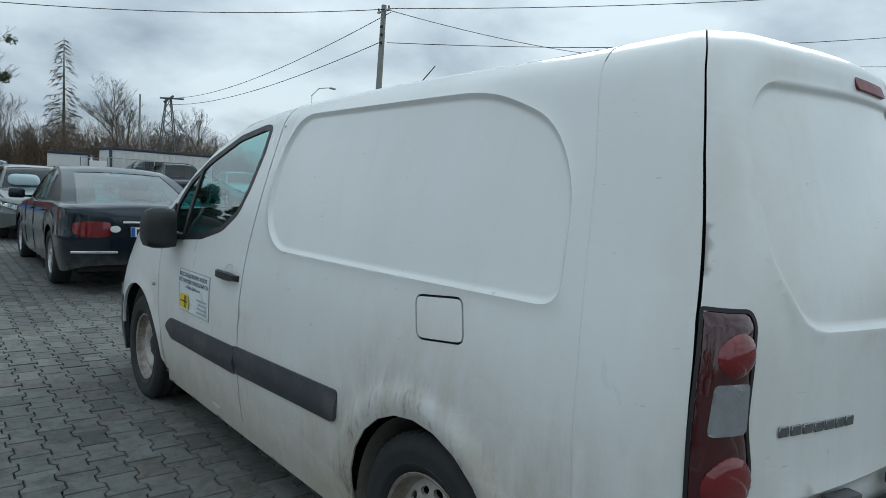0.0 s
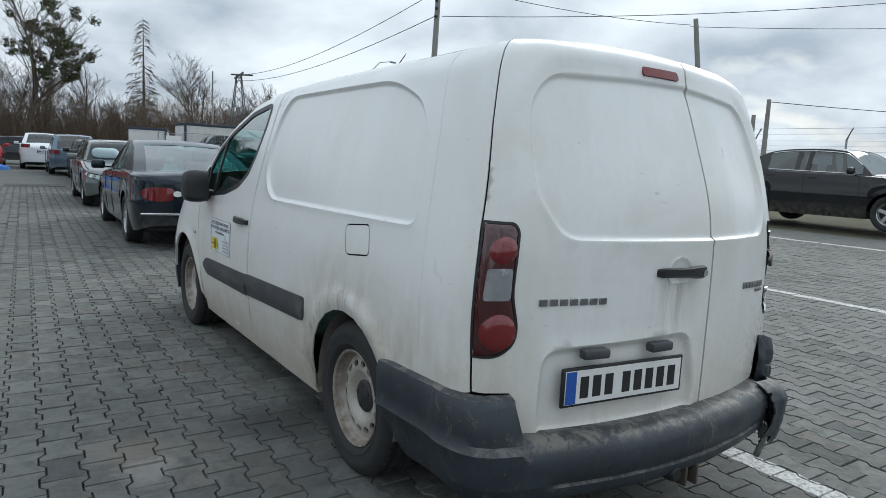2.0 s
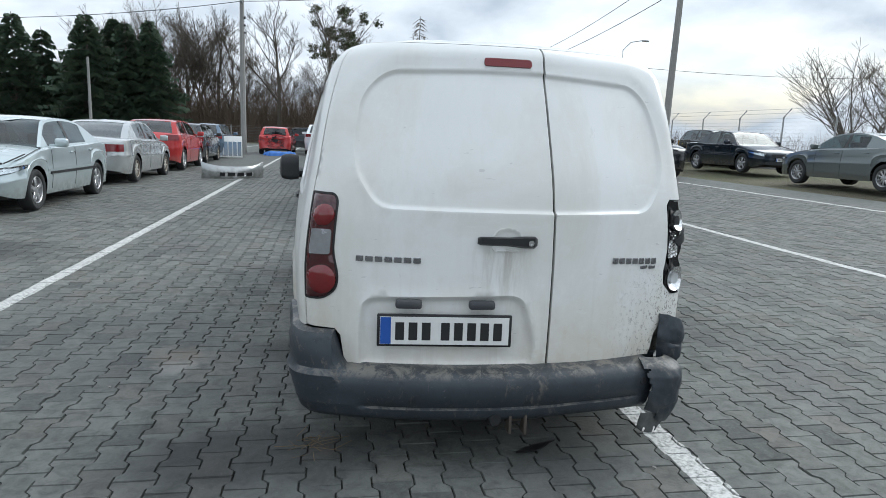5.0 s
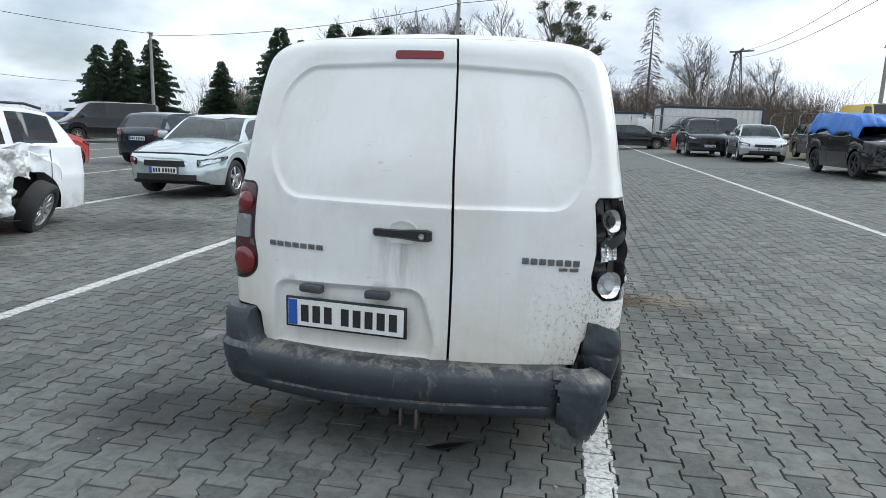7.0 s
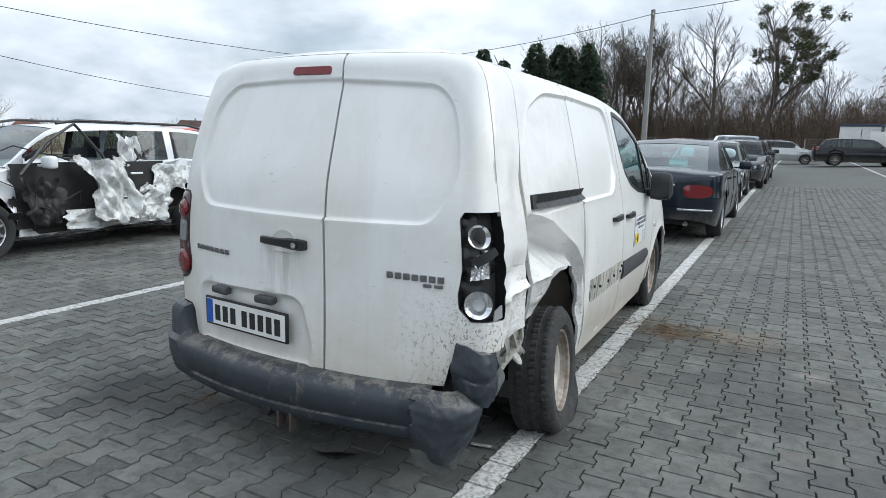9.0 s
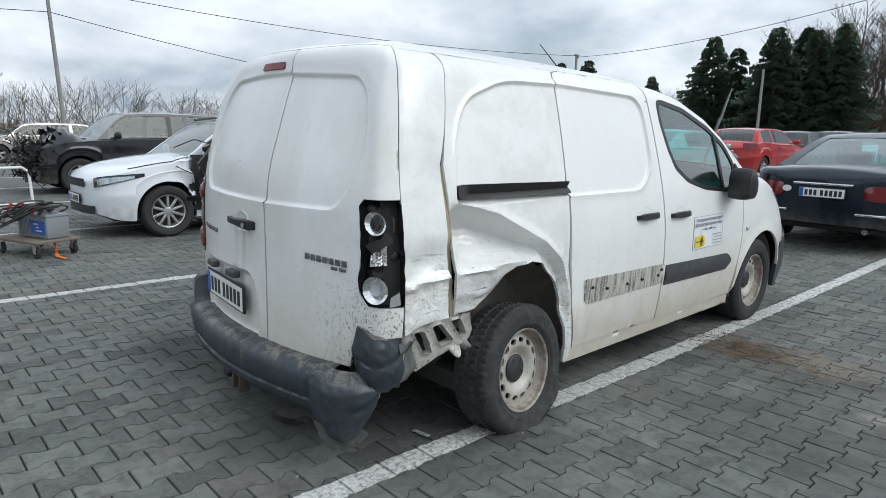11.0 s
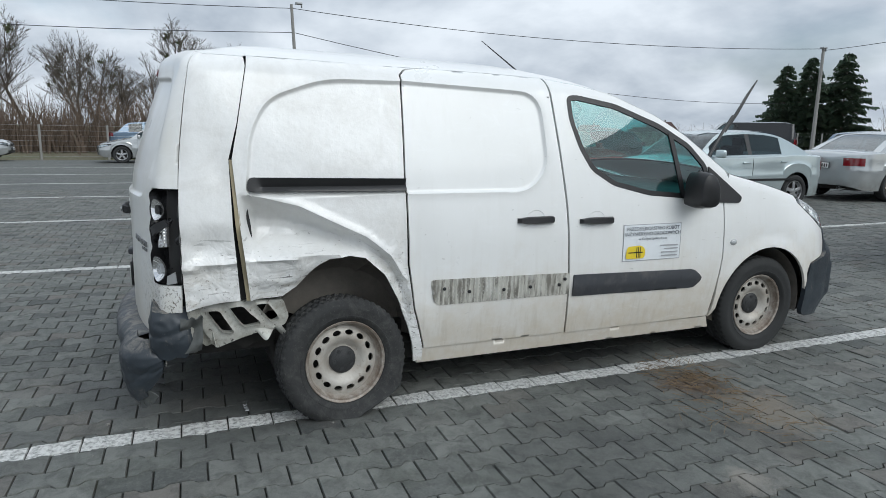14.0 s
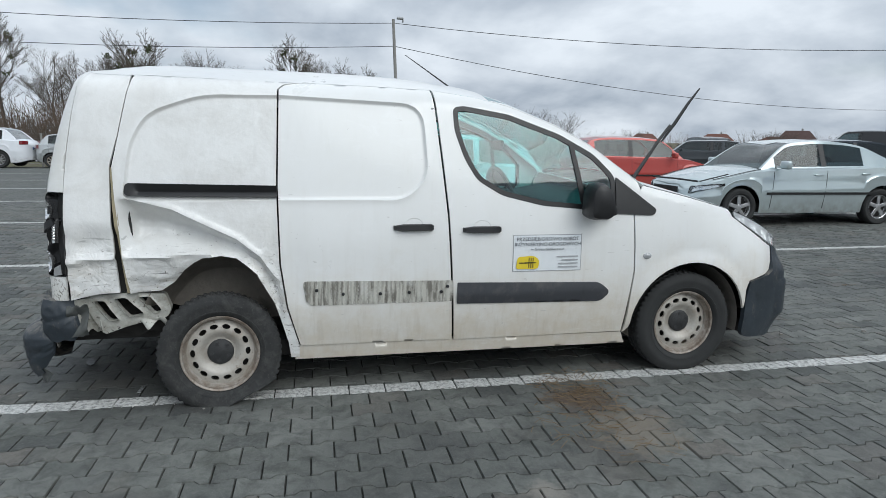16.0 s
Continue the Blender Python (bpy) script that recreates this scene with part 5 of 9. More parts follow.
def hang(u, v):
    """The bumper's right corner: its section carried on round the corner, sagging, cracked off the rest."""
    low = interp(u, [(0.0, 0.205), (0.25, 0.160), (0.5, 0.145), (0.72, 0.175), (0.88, 0.235), (1.0, 0.315)])
    top = 0.440 - 0.012 * u - 0.030 * smooth01((u - 0.75) / 0.25)
    z = top + (low - top) * v
    k = interp(v, [(0.0, 0.56), (0.05, 0.74), (0.12, 0.88), (0.25, 0.98), (0.45, 1.0), (0.7, 0.95), (0.88, 0.86), (1.0, 0.76)])
    k += 0.05 * noise.noise((u * 3.1, v * 2.6, 2.0)) + 0.018 * noise.noise((u * 11, v * 9, 5.0))
    k -= 0.025 * gauss(v - 0.35 * u, 0.30, 0.05) * smooth01((u - 0.35) / 0.2) + 0.025 * gauss(v + 0.5 * u, 0.90, 0.03)
    a = radians(98) * max(0.0, (u - 0.12) / 0.88)
    c, q = max(0.0, math.cos(a)), math.sin(a)
    x = 0.635 + 0.185 * k * q ** 0.85 - 0.055 * max(0.0, 1 - u / 0.12)
    y = -0.800 - 0.185 * k * c ** 0.85 + 0.05 * max(0.0, -math.cos(a))
    return Vector((x, y, z))


def torn_edge(u, v):
    cut = 0.05 + 0.05 * noise.noise((v * 6, 1.0, 0.0))
    return not (u < cut and 0.12 < v < 0.9) and not (v > 0.90 + 0.10 * noise.noise((u * 7, 3.0, 1.0)) and (u < 0.18 or u > 0.7))


shell("torn_bumper_corner", bumper, hang, 44, 30, M_BUMPER, 0.006, "torn bumper corner hanging down", torn_edge)
shell("corner_edge", bumper, lambda u, v: hang(0.985 + 0.015 * u, 0.02 + 0.86 * v) + Vector((-0.03 * u - 0.004, 0.010, 0)), 4, 16, M_STEEL, 0.004)
shell("corner_clip", bumper, lambda u, v: hang(0.90 + 0.07 * u, 0.0) + Vector((-0.02 - 0.03 * v, 0.01 + 0.02 * v, 0.012 + 0.014 * math.sin(u * 9))), 10, 3, M_BUMPER, 0.004)
m_ = Mat("dusty_torn_plastic", (0.10, 0.105, 0.10), 0.7)
m_.mix(m_.ramp(m_.noise(12, 6, 0.7), 0.4, 0.65, 0, 0.7), (0.045, 0.05, 0.052))
m_.bump(m_.noise(60, 5), 0.3, 0.004)
shell("torn_lower_flap", bumper, lambda u, v: Vector((0.585 + 0.20 * u, -0.955 + 0.10 * u * u + 0.03 * v + 0.012 * noise.noise((u * 5, v * 3, 8.0)), 0.205 - (0.03 + 0.085 * math.sin(math.pi * min(1.0, 0.12 + u * 0.9)) ** 0.6) * v)), 22, 8, m_.m, 0.004, "dusty torn underside of the bumper", lambda u, v: not (v > 0.8 and noise.noise((u * 9, 2.0, 0.0)) > 0.12))


def absorber(u, v):
    """A crumpled plastic pad, open towards the inside: squarish in plan."""
    a = radians(-128 + 186 * u)
    c, q = math.cos(a), math.sin(a)
    k = (abs(c) ** 3.2 + abs(q) ** 3.2) ** (-1 / 3.2)
    n = 1 + 0.10 * noise.noise((u * 3, v * 3, 9)) - 0.06 * gauss(v + 0.25 * u, 0.62, 0.05) + 0.05 * noise.noise((u * 11, v * 9, 4))
    r = (0.072 + 0.018 * math.sin(math.pi * v)) * n * k
    return Vector((0.760 + r * c, -0.755 + r * 1.05 * q, 0.592 - 0.215 * v - 0.02 * math.cos(a * 1.4) + 0.012 * noise.noise((u * 6, v * 5, 1))))


shell("crushed_bumper_bracket", van, absorber, 34, 20, M_BUMPER, 0.004, "crushed black plastic bracket")
shell("bracket_top", van, lambda u, v: Vector((0.75, -0.755, 0.585)).lerp(absorber(u, 0.0), v) + Vector((0, 0, 0.008 * noise.noise((u * 6, v * 4, 2)))), 24, 5, M_BUMPER, 0.004)
shell("bracket_fold", van, lambda u, v: Vector((0.835 + 0.020 * math.sin(v * 7 + u * 3) - 0.02 * v, -0.715 + 0.095 * u - 0.01 * v, 0.545 - 0.165 * v + 0.012 * noise.noise((u * 5, v * 4, 6)))), 12, 14, m_.m, 0.004, "dusty bent bracket plate", lambda u, v: not (0.35 < u < 0.6 and 0.4 < v < 0.62))

# torn sheet metal under the quarter panel: a pressed sheet with slanting holes
m_ = Mat("bent_dirty_sheet_metal", (0.50, 0.50, 0.46), 0.5, 0.1)
m_.mix(m_.ramp(m_.noise(14, 6, 0.7), 0.42, 0.66, 0, 0.75), (0.24, 0.22, 0.18))
m_.mix(m_.ramp(m_.noise(55, 4, 0.6), 0.62, 0.68, 0, 0.9), (0.06, 0.05, 0.045))
m_.bump(m_.noise(30, 5), 0.2, 0.01)
M_SHEET = m_.m


def sheet_place(y, z, out):
    p_ = Vector((y * 7, z * 7, 2.0))
    return Vector((0.79 - 0.10 * (0.58 - z) + 0.018 * noise.noise(p_) + out, y + 0.004 * noise.noise(p_ * 2), z + 0.004 * noise.noise(p_ * 1.7)))


frame_out = rounded([(-0.66, 0.58), (-0.42, 0.592), (-0.26, 0.582), (-0.232, 0.50), (-0.25, 0.455), (-0.34, 0.44), (-0.45, 0.41), (-0.565, 0.365), (-0.615, 0.45)], 0.015)
frame_holes = [rounded(h, 0.014) for h in ([(-0.604, 0.555), (-0.545, 0.555), (-0.486, 0.442), (-0.535, 0.445)], [(-0.505, 0.565), (-0.447, 0.568), (-0.363, 0.474), (-0.440, 0.462)], [(-0.388, 0.568), (-0.33, 0.570), (-0.277, 0.487), (-0.315, 0.474)])]
panel("bent_chassis_frame", frame_out, van, M_SHEET, holes=frame_holes, place=sheet_place, step=0.012, edge=0.007, rim=0.045, label="bent bare metal frame with holes",
      lift=lambda y, z: 0.010 * smooth01(1 - min(edge_distance(h, y, z) for h in frame_holes) / 0.010) + 0.003 * wrinkle(y, z, 14))
shell("crumpled_end_plate", van, lambda u, v: Vector((0.80 + 0.03 * math.sin(u * 5 + v * 2) - 0.03 * v, -0.70 + 0.10 * u + 0.03 * v, 0.575 - 0.19 * v + 0.02 * noise.noise((u * 4, v * 4, 1)))), 12, 12, M_SHEET, 0.004)
shell("torn_inner_sheet", van, lambda u, v: Vector((0.66 + 0.03 * noise.noise((u * 6, v * 5, 1)), -0.82 + 0.50 * u, 0.34 + 0.26 * v + 0.03 * noise.noise((u * 7, v * 3, 4)))), 18, 8, M_UNDER, 0.003)
shell("torn_metal_tab", van, lambda u, v: Vector((0.78 + 0.03 * v * math.sin(u * 7), -0.40 + 0.13 * u + 0.03 * v, 0.455 - (0.04 + 0.02 * math.sin(u * 9)) * v)), 12, 6, M_SHEET, 0.003)

# tow bar
bm = bmesh.new()
box(bm, (0.0, -0.90, 0.235), (0.07, 0.16, 0.05), None, 0.006)
box(bm, (-0.02, -0.99, 0.215), (0.012, 0.05, 0.085), None, 0.003)
box(bm, (0.045, -0.99, 0.21), (0.012, 0.05, 0.09), None, 0.003)
part("tow_bar", bm, plain("rusty_steel", (0.085, 0.07, 0.058), 0.7, 0.4, 25, 0.6), van, "rusty tow bar bracket")
bm = bmesh.new()
lathe(bm, [(0.0, -0.03), (0.028, -0.03), (0.03, 0.02), (0.022, 0.035), (0.0, 0.035)], 16, Matrix.Rotation(radians(-90), 4, "Z"))
bmesh.ops.translate(bm, vec=(-0.085, -0.985, 0.235), verts=bm.verts)
part("trailer_socket", bm, M_BLACK, van)

# roof, windscreen, bonnet, nose
ring = []
RS_S = [S_REAR + (1.5 - S_REAR) * i / 90 for i in range(91)]
plan = []
for s in RS_S:
    p = body_at(s, q_end(s))
    plan.append((p.x, p.y, p.z))
poly = [(x, y) for x, y, z in plan] + [(-x, y) for x, y, z in reversed(plan) if x > 1e-4]
ys_, zs_ = [p[1] for p in plan if p[0] > 0.4], [p[2] for p in plan if p[0] > 0.4]


def roof_place(x, y, out):
    d = edge_distance(poly, x, y) if y < 1.3 else 9.0
    xe = float(np.interp(y, ys_, [p[0] for p in plan if p[0] > 0.4]))
    d = min(d, max(0.0, xe - abs(x)))
    z = float(np.interp(y, ys_, zs_))
    c = interp(y, CR)
    rib = 0.004 * (math.cos(x * 26) ** 8) * smooth01((1.2 - y) / 0.2) * smooth01((y + 0.45) / 0.15)
    return Vector((x, y, z + c * (1 - (1 - min(d, 0.63) / 0.63) ** 2) + out + rib))


# grey headlining over the cab
bm = bmesh.new()
box(bm, (0, 1.35, 1.63), (1.0, 0.50, 0.02), Euler((radians(-4), 0, 0)).to_matrix().to_4x4(), 0.008)
part("headlining", bm, plain("grey_headlining", (0.10, 0.105, 0.105), 0.9, 0, 40, 0.2), van)
roof = panel("roof", poly, van, M_WHITE, place=roof_place, step=0.055, edge=0.05, rim=0)
for mir in (1, -1):
    lip = [(s, q_end(s) - 0.012) for s in RS_S[::3]] + [(s, q_end(s)) for s in reversed(RS_S[::3])]
    panel("roof_edge", lip, van, M_WHITE, mirror=mir, rim=0, edge=0.03, step=0.1)


def top_rows(name, s0, s1, n, material, label="", rows_out=0.0):
    bm = bmesh.new()
    g = []
    for i in range(n + 1):
        s = s0 + (s1 - s0) * i / n
        p = body_at(s, q_end(s) - 0.006)
        c = interp(p.y, CR)
        row = []
        for j in range(17):
            u = -1 + 2 * j / 16
            row.append(bm.verts.new((p.x * u, p.y, p.z + rows_out + c * (1 - u * u))))
        g.append(row)
    for r0, r1 in zip(g, g[1:]):
        for j in range(16):
            try:
                bm.faces.new((r0[j], r0[j + 1], r1[j + 1], r1[j]))
            except ValueError:
                pass
    return part(name, bm, material, van, label)


top_rows("windscreen", 1.505, 2.44, 16, M_GLASS, "raked windscreen")
top_rows("bonnet", 2.46, S_NOSE - 0.01, 26, M_WHITE)
top_rows("scuttle", 2.43, 2.47, 2, M_BLACK, rows_out=-0.01)
for mir in (1, -1):
    pil = [(s, q_end(s) - 0.014) for s in (1.505, 1.7, 1.9, 2.1, 2.3, 2.43)]
    panel("front_pillar", pil + [(s, q + 0.02) for s, q in reversed(pil)], van, M_WHITE, mirror=mir, out=0.002, rim=0.02)
    hl = rounded([(3.07, 0.955), (3.33, 0.808), (3.41, 0.772), (3.53, 0.740), (3.60, 0.775), (3.52, 0.80), (3.36, q_end(3.36) - 0.02), (3.18, q_end(3.18) - 0.02), (3.06, q_end(3.06) - 0.02)], 0.012)
    h = panel("headlamp", hl, van, M_CLEAR, mirror=mir, out=0.004, rim=0.02, step=0.03, label="clear headlamp")
    panel("headlamp_bowl", shrink(hl, 0.006), h, M_REFLECT, mirror=mir, out=-0.03, rim=0, step=0.02, lift=lambda s, q: 0.012 * math.sin(s * 60))
    fb = [(3.165, 0.195), (3.4, 0.178), (S_NOSE - 0.01, 0.178), (S_NOSE - 0.01, 0.70), (3.60, 0.735), (3.53, 0.732), (3.41, 0.766), (3.404, 0.76), (3.396, 0.68), (3.374, 0.618), (3.335, 0.593), (3.188, 0.560), (3.163, 0.445), (3.168, 0.33)]
    panel("front_bumper", rounded(fb, [0.06] + [0.0] * (len(fb) - 1)), van, M_BUMPER, mirror=mir, out=0.006, rim=0.03, step=0.025, lift=lambda s, q: (0.050 * smooth01((0.72 - q) / 0.14) * smooth01((q - 0.17) / 0.16) + 0.016 * smooth01((0.545 - q) / 0.02) * smooth01((q - 0.29) / 0.03) * smooth01((s - 3.42) / 0.03)) * smooth01((s - 3.22) / 0.34))
    panel("front_panel", [(3.58, 0.71), (S_NOSE - 0.01, 0.71), (S_NOSE - 0.01, q_end(S_NOSE) - 0.01), (3.62, q_end(3.62) - 0.01), (3.61, 0.78)], van, M_WHITE, mirror=mir, rim=0)

# added black sheets for the load space's shade, so no light shows through the seams
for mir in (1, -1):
    panel("load_lining", [(S_REAR, 0.80), (1.15, 0.80), (1.15, 1.66), (S_REAR, 1.66)], van, M_GAPSHADE, mirror=mir, out=-0.055 if mir < 0 else -0.21, rim=0, step=0.12, edge=0.12)
    panel("load_lining", [(0.46, 0.25), (2.28, 0.25), (2.28, 0.95), (0.46, 0.95)], van, M_GAPSHADE, mirror=mir, out=-0.06, rim=0, step=0.2, edge=0.2)
panel("load_lining", [(S_REAR, 0.30), (-0.40, 0.30), (-0.40, 0.85), (S_REAR, 0.85)], van, M_GAPSHADE, mirror=-1, out=-0.045, rim=0, step=0.12, edge=0.12)
panel("load_lining", [(S_REAR, 0.42), (S_REAR + 0.72, 0.42), (S_REAR + 0.72, 0.85), (S_REAR, 0.85)], van, M_GAPSHADE, out=-0.045, rim=0, step=0.12, edge=0.12)
bm = bmesh.new()
box(bm, (0, 1.55, 0.245), (1.50, 3.7, 0.09), None, 0.01)
box(bm, (0, -0.55, 0.34), (1.20, 0.55, 0.10), None, 0.01)
box(bm, (0, 0.02, 0.33), (1.16, 0.9, 0.08), None, 0.01)
box(bm, (0, 2.95, 0.50), (1.05, 1.0, 0.45), None, 0.03)
box(bm, (0.25, 0.4, 0.22), (0.22, 0.6, 0.10), None, 0.03)
tube(bm, [(-0.5, 0.02, 0.27), (0.6, 0.02, 0.26)], 0.045, 8)
tube(bm, [(-0.35, 2.0, 0.22), (-0.35, 0.6, 0.22), (-0.3, -0.7, 0.24)], 0.03, 8)
part("underbody", bm, M_UNDER, van)
for mir, cy in ((1, 2.765), (-1, 2.765), (-1, 0.03), (1, 0.05)):
    bm = bmesh.new()
    hurt = mir > 0 and cy < 1
    rad = 0.378 if cy > 1 else (0.352 if mir < 0 else 0.44)
    cz = 0.33 if hurt else 0.31
    rings = ((0.80, 1.03), (0.72, 0.97), (0.64, 0.90), (0.56, 0.78)) if hurt else ((0.845, 1.0), (0.70, 1.0), (0.52, 1.0))
    g = []
    for i in range(37):
        a = radians(-12 + (168 if hurt else 204) * i / 36)
        row = []
        for x, k in rings:
            q = rad * k * (1 + (0.05 * noise.noise((a * 2.2, x * 9, 3.0)) - 0.05 * gauss(a, 1.25, 0.05)) * hurt)
            row.append(bm.verts.new((mir * x, cy + q * math.cos(a), max(0.21, cz + q * math.sin(a)))))
        g.append(row)
    for r0, r1 in zip(g, g[1:]):
        for j in range(len(rings) - 1):
            bm.faces.new((r0[j], r0[j + 1], r1[j + 1], r1[j]))
    bm.faces.new([r[-1] for r in g])
    part("wheel_liner", bm, M_LINER, van)


# ---- wheels ----
def make_tyre(bm, r, rim_r, w, n=56, tread=True):
    """A tyre turned round x, outer side at +x; with tread blocks cut by alternating radius."""
    h = w / 2
    prof = [(rim_r * 0.97, h * 0.55), (rim_r, h * 0.80), (rim_r * 1.06, h * 0.93), (rim_r * 1.10, h * 0.985), (rim_r * 1.115, h * 1.02), (rim_r * 1.16, h * 1.045), (rim_r * 1.165, h * 1.03), ((rim_r + r) / 2, h * 1.05), ((rim_r + r) / 2 * 1.03, h * 1.075), ((rim_r + r) / 2 * 1.10, h * 1.05), (r * 0.93, h * 0.98), (r * 0.965, h * 0.90)]
    if tread:
        for k, x in enumerate((0.80, 0.62, 0.60, 0.34, 0.32, 0.06, 0.04, -0.24, -0.26, -0.52, -0.54, -0.78)):
            prof.append((r * (1.0 if (k // 1) % 4 in (0, 1) else 0.968), h * x))
    else:
        prof += [(r, h * 0.7), (r, -h * 0.7)]
    prof += [(r * 0.965, -h * 0.90), ((rim_r + r) / 2, -h * 1.04), (rim_r, -h * 0.8)]
    rings = []
    for ri, (rr, x) in enumerate(prof):
        row = []
        for k in range(n):
            a = 2 * math.pi * k / n
            q = rr
            if tread and rr > r * 0.985 and (k + ri // 2) % 3 == 0:
                q = rr - r * 0.028
            row.append(bm.verts.new((x, q * math.cos(a), q * math.sin(a))))
        rings.append(row)
    for r0, r1 in zip(rings, rings[1:]):
        for k in range(n):
            bm.faces.new((r0[k], r0[(k + 1) % n], r1[(k + 1) % n], r1[k]))


def steel_wheel(parent, m, r=0.318, w=0.195, flat=0.0, dusty=False):
    bm = bmesh.new()
    make_tyre(bm, r, 0.198, w, 168)
    if flat:
        for v in bm.verts:
            lim = -r + flat
            if v.co.z < lim + 0.06:
                k = smooth01((lim + 0.06 - v.co.z) / 0.10)
                v.co.x += math.copysign(0.035, v.co.x) * k * (abs(v.co.x) > w * 0.3)
                v.co.y *= 1 + 0.05 * k
                v.co.z = max(v.co.z, lim) if v.co.z < lim else v.co.z
    tb = obj("wheel", bm, M_DUSTY if dusty else M_RUBBER, parent, "dusty steel wheel with a flat tyre" if flat else "dusty steel wheel")
    tb.matrix_basis = m
    # pressed steel disc with a ring of slots
    slots = []
    for k in range(14):
        a = 2 * math.pi * k / 14
        c, s = math.cos(a), math.sin(a)
        slots.append([(c * (0.140 + 0.0135 * math.cos(t)) - s * 0.0215 * math.sin(t), s * (0.140 + 0.0135 * math.cos(t)) + c * 0.0215 * math.sin(t)) for t in [2 * math.pi * j / 10 for j in range(10)]])
    circle = [(0.172 * math.cos(2 * math.pi * i / 48), 0.172 * math.sin(2 * math.pi * i / 48)) for i in range(48)]
    pts, faces, loops = sheet_2d(circle, slots, 0.018, 0.011)

    def dep(y, z):
        q = math.hypot(y, z)
        return w * 0.5 * interp(q, [(0.0, 0.30), (0.05, 0.32), (0.075, 0.25), (0.105, 0.52), (0.118, 0.57), (0.15, 0.50), (0.172, 0.40)])
    bm = bmesh.new()
    bv = [bm.verts.new((dep(*p), p[0], p[1])) for p in pts]
    for f in faces:
        bm.faces.new([bv[i] for i in f])
    for lp in loops[1:]:
        k = [bm.verts.new(bv[i].co + Vector((-0.012, 0, 0))) for i in lp]
        for i in range(len(lp)):
            bm.faces.new((bv[lp[i]], k[i], k[(i + 1) % len(lp)], bv[lp[(i + 1) % len(lp)]]))
    lathe(bm, [(0.172, w * 0.20), (0.176, w * 0.26), (0.186, w * 0.36), (0.197, w * 0.40), (0.202, w * 0.44), (0.199, w * 0.455), (0.190, w * 0.43), (0.182, w * 0.30), (0.180, -w * 0.2), (0.160, -w * 0.25)], 48, None, False)
    part("rim", bm, M_RIM, tb)
    bm = bmesh.new()
    lathe(bm, [(0.0, w * 0.235), (0.024, w * 0.235), (0.030, w * 0.22), (0.056, w * 0.215), (0.062, w * 0.20), (0.068, w * 0.17), (0.068, w * 0.10)], 28)
    for k in range(5):
        a = 2 * math.pi * k / 5 + 0.3
        lathe(bm, [(0.0, w * 0.228), (0.010, w * 0.228), (0.012, w * 0.16)], 8, Matrix.Translation((0, 0.046 * math.cos(a), 0.046 * math.sin(a))))
    part("hub_cap", bm, M_HUBCAP, tb, "dark plastic hub cap")
    bm = bmesh.new()
    lathe(bm, [(0.16, -0.03), (0.16, -0.01), (0.0, -0.01)], 24)
    part("brake_drum", bm, M_UNDER, tb)
    return tb


steel_wheel(van, pose(0.775, 2.755, 0.305, 4))
steel_wheel(van, pose(-0.775, 2.755, 0.305, 0, 0, 180))
steel_wheel(van, pose(-0.765, 0.005, 0.308, 10, 0, 180))
steel_wheel(van, pose(0.80, 0.010, 0.262, 25, -5, 5), 0.316, 0.205, 0.056, True)

# cab seen through the side windows
M_SEAT = plain("dark_grey_cloth", (0.035, 0.037, 0.042), 0.9, 0, 60, 0.4, 0.2)
M_DASH = plain("dark_dash_plastic", (0.025, 0.026, 0.028), 0.6, 0, 60, 0.3)
for x0 in (-0.42, 0.42):
    bm = bmesh.new()
    box(bm, (x0, 1.62, 0.62), (0.48, 0.50, 0.16), None, 0.05)
    box(bm, (x0, 1.36, 0.95), (0.46, 0.14, 0.62), Euler((radians(-14), 0, 0)).to_matrix().to_4x4(), 0.05)
    box(bm, (x0, 1.27, 1.33), (0.26, 0.10, 0.20), Euler((radians(-10), 0, 0)).to_matrix().to_4x4(), 0.04)
    part("seat", bm, M_SEAT, van, "dark cloth cab seat")
bm = bmesh.new()
box(bm, (0, 2.32, 0.90), (1.50, 0.42, 0.30), Euler((radians(10), 0, 0)).to_matrix().to_4x4(), 0.06)
box(bm, (0, 2.15, 0.72), (0.3, 0.3, 0.5), None, 0.04)
part("dashboard", bm, M_DASH, van)
bm = bmesh.new()
ringp = [Vector((-0.42 + 0.185 * math.cos(a), 1.98 - 0.075 * math.sin(a), 1.02 + 0.17 * math.sin(a))) for a in [2 * math.pi * i / 24 for i in range(25)]]
tube(bm, ringp, 0.016, 8, False)
tube(bm, [(-0.6, 1.98, 1.02), (-0.24, 1.98, 1.02)], 0.018, 6)
tube(bm, [(-0.42, 1.98, 1.02), (-0.42, 2.25, 0.9)], 0.03, 8)
part("steering_wheel", bm, M_DASH, van)
bm = bmesh.new()
box(bm, (0, 1.165, 1.0), (1.52, 0.02, 1.15), None, 0.005)
part("bulkhead", bm, plain("grey_bulkhead", (0.22, 0.23, 0.23), 0.6, 0, 20, 0.2), van)
bm = bmesh.new()
box(bm, (0, 1.78, 1.37), (0.22, 0.03, 0.07), None, 0.012)
part("rear_view_mirror", bm, M_DASH, van)

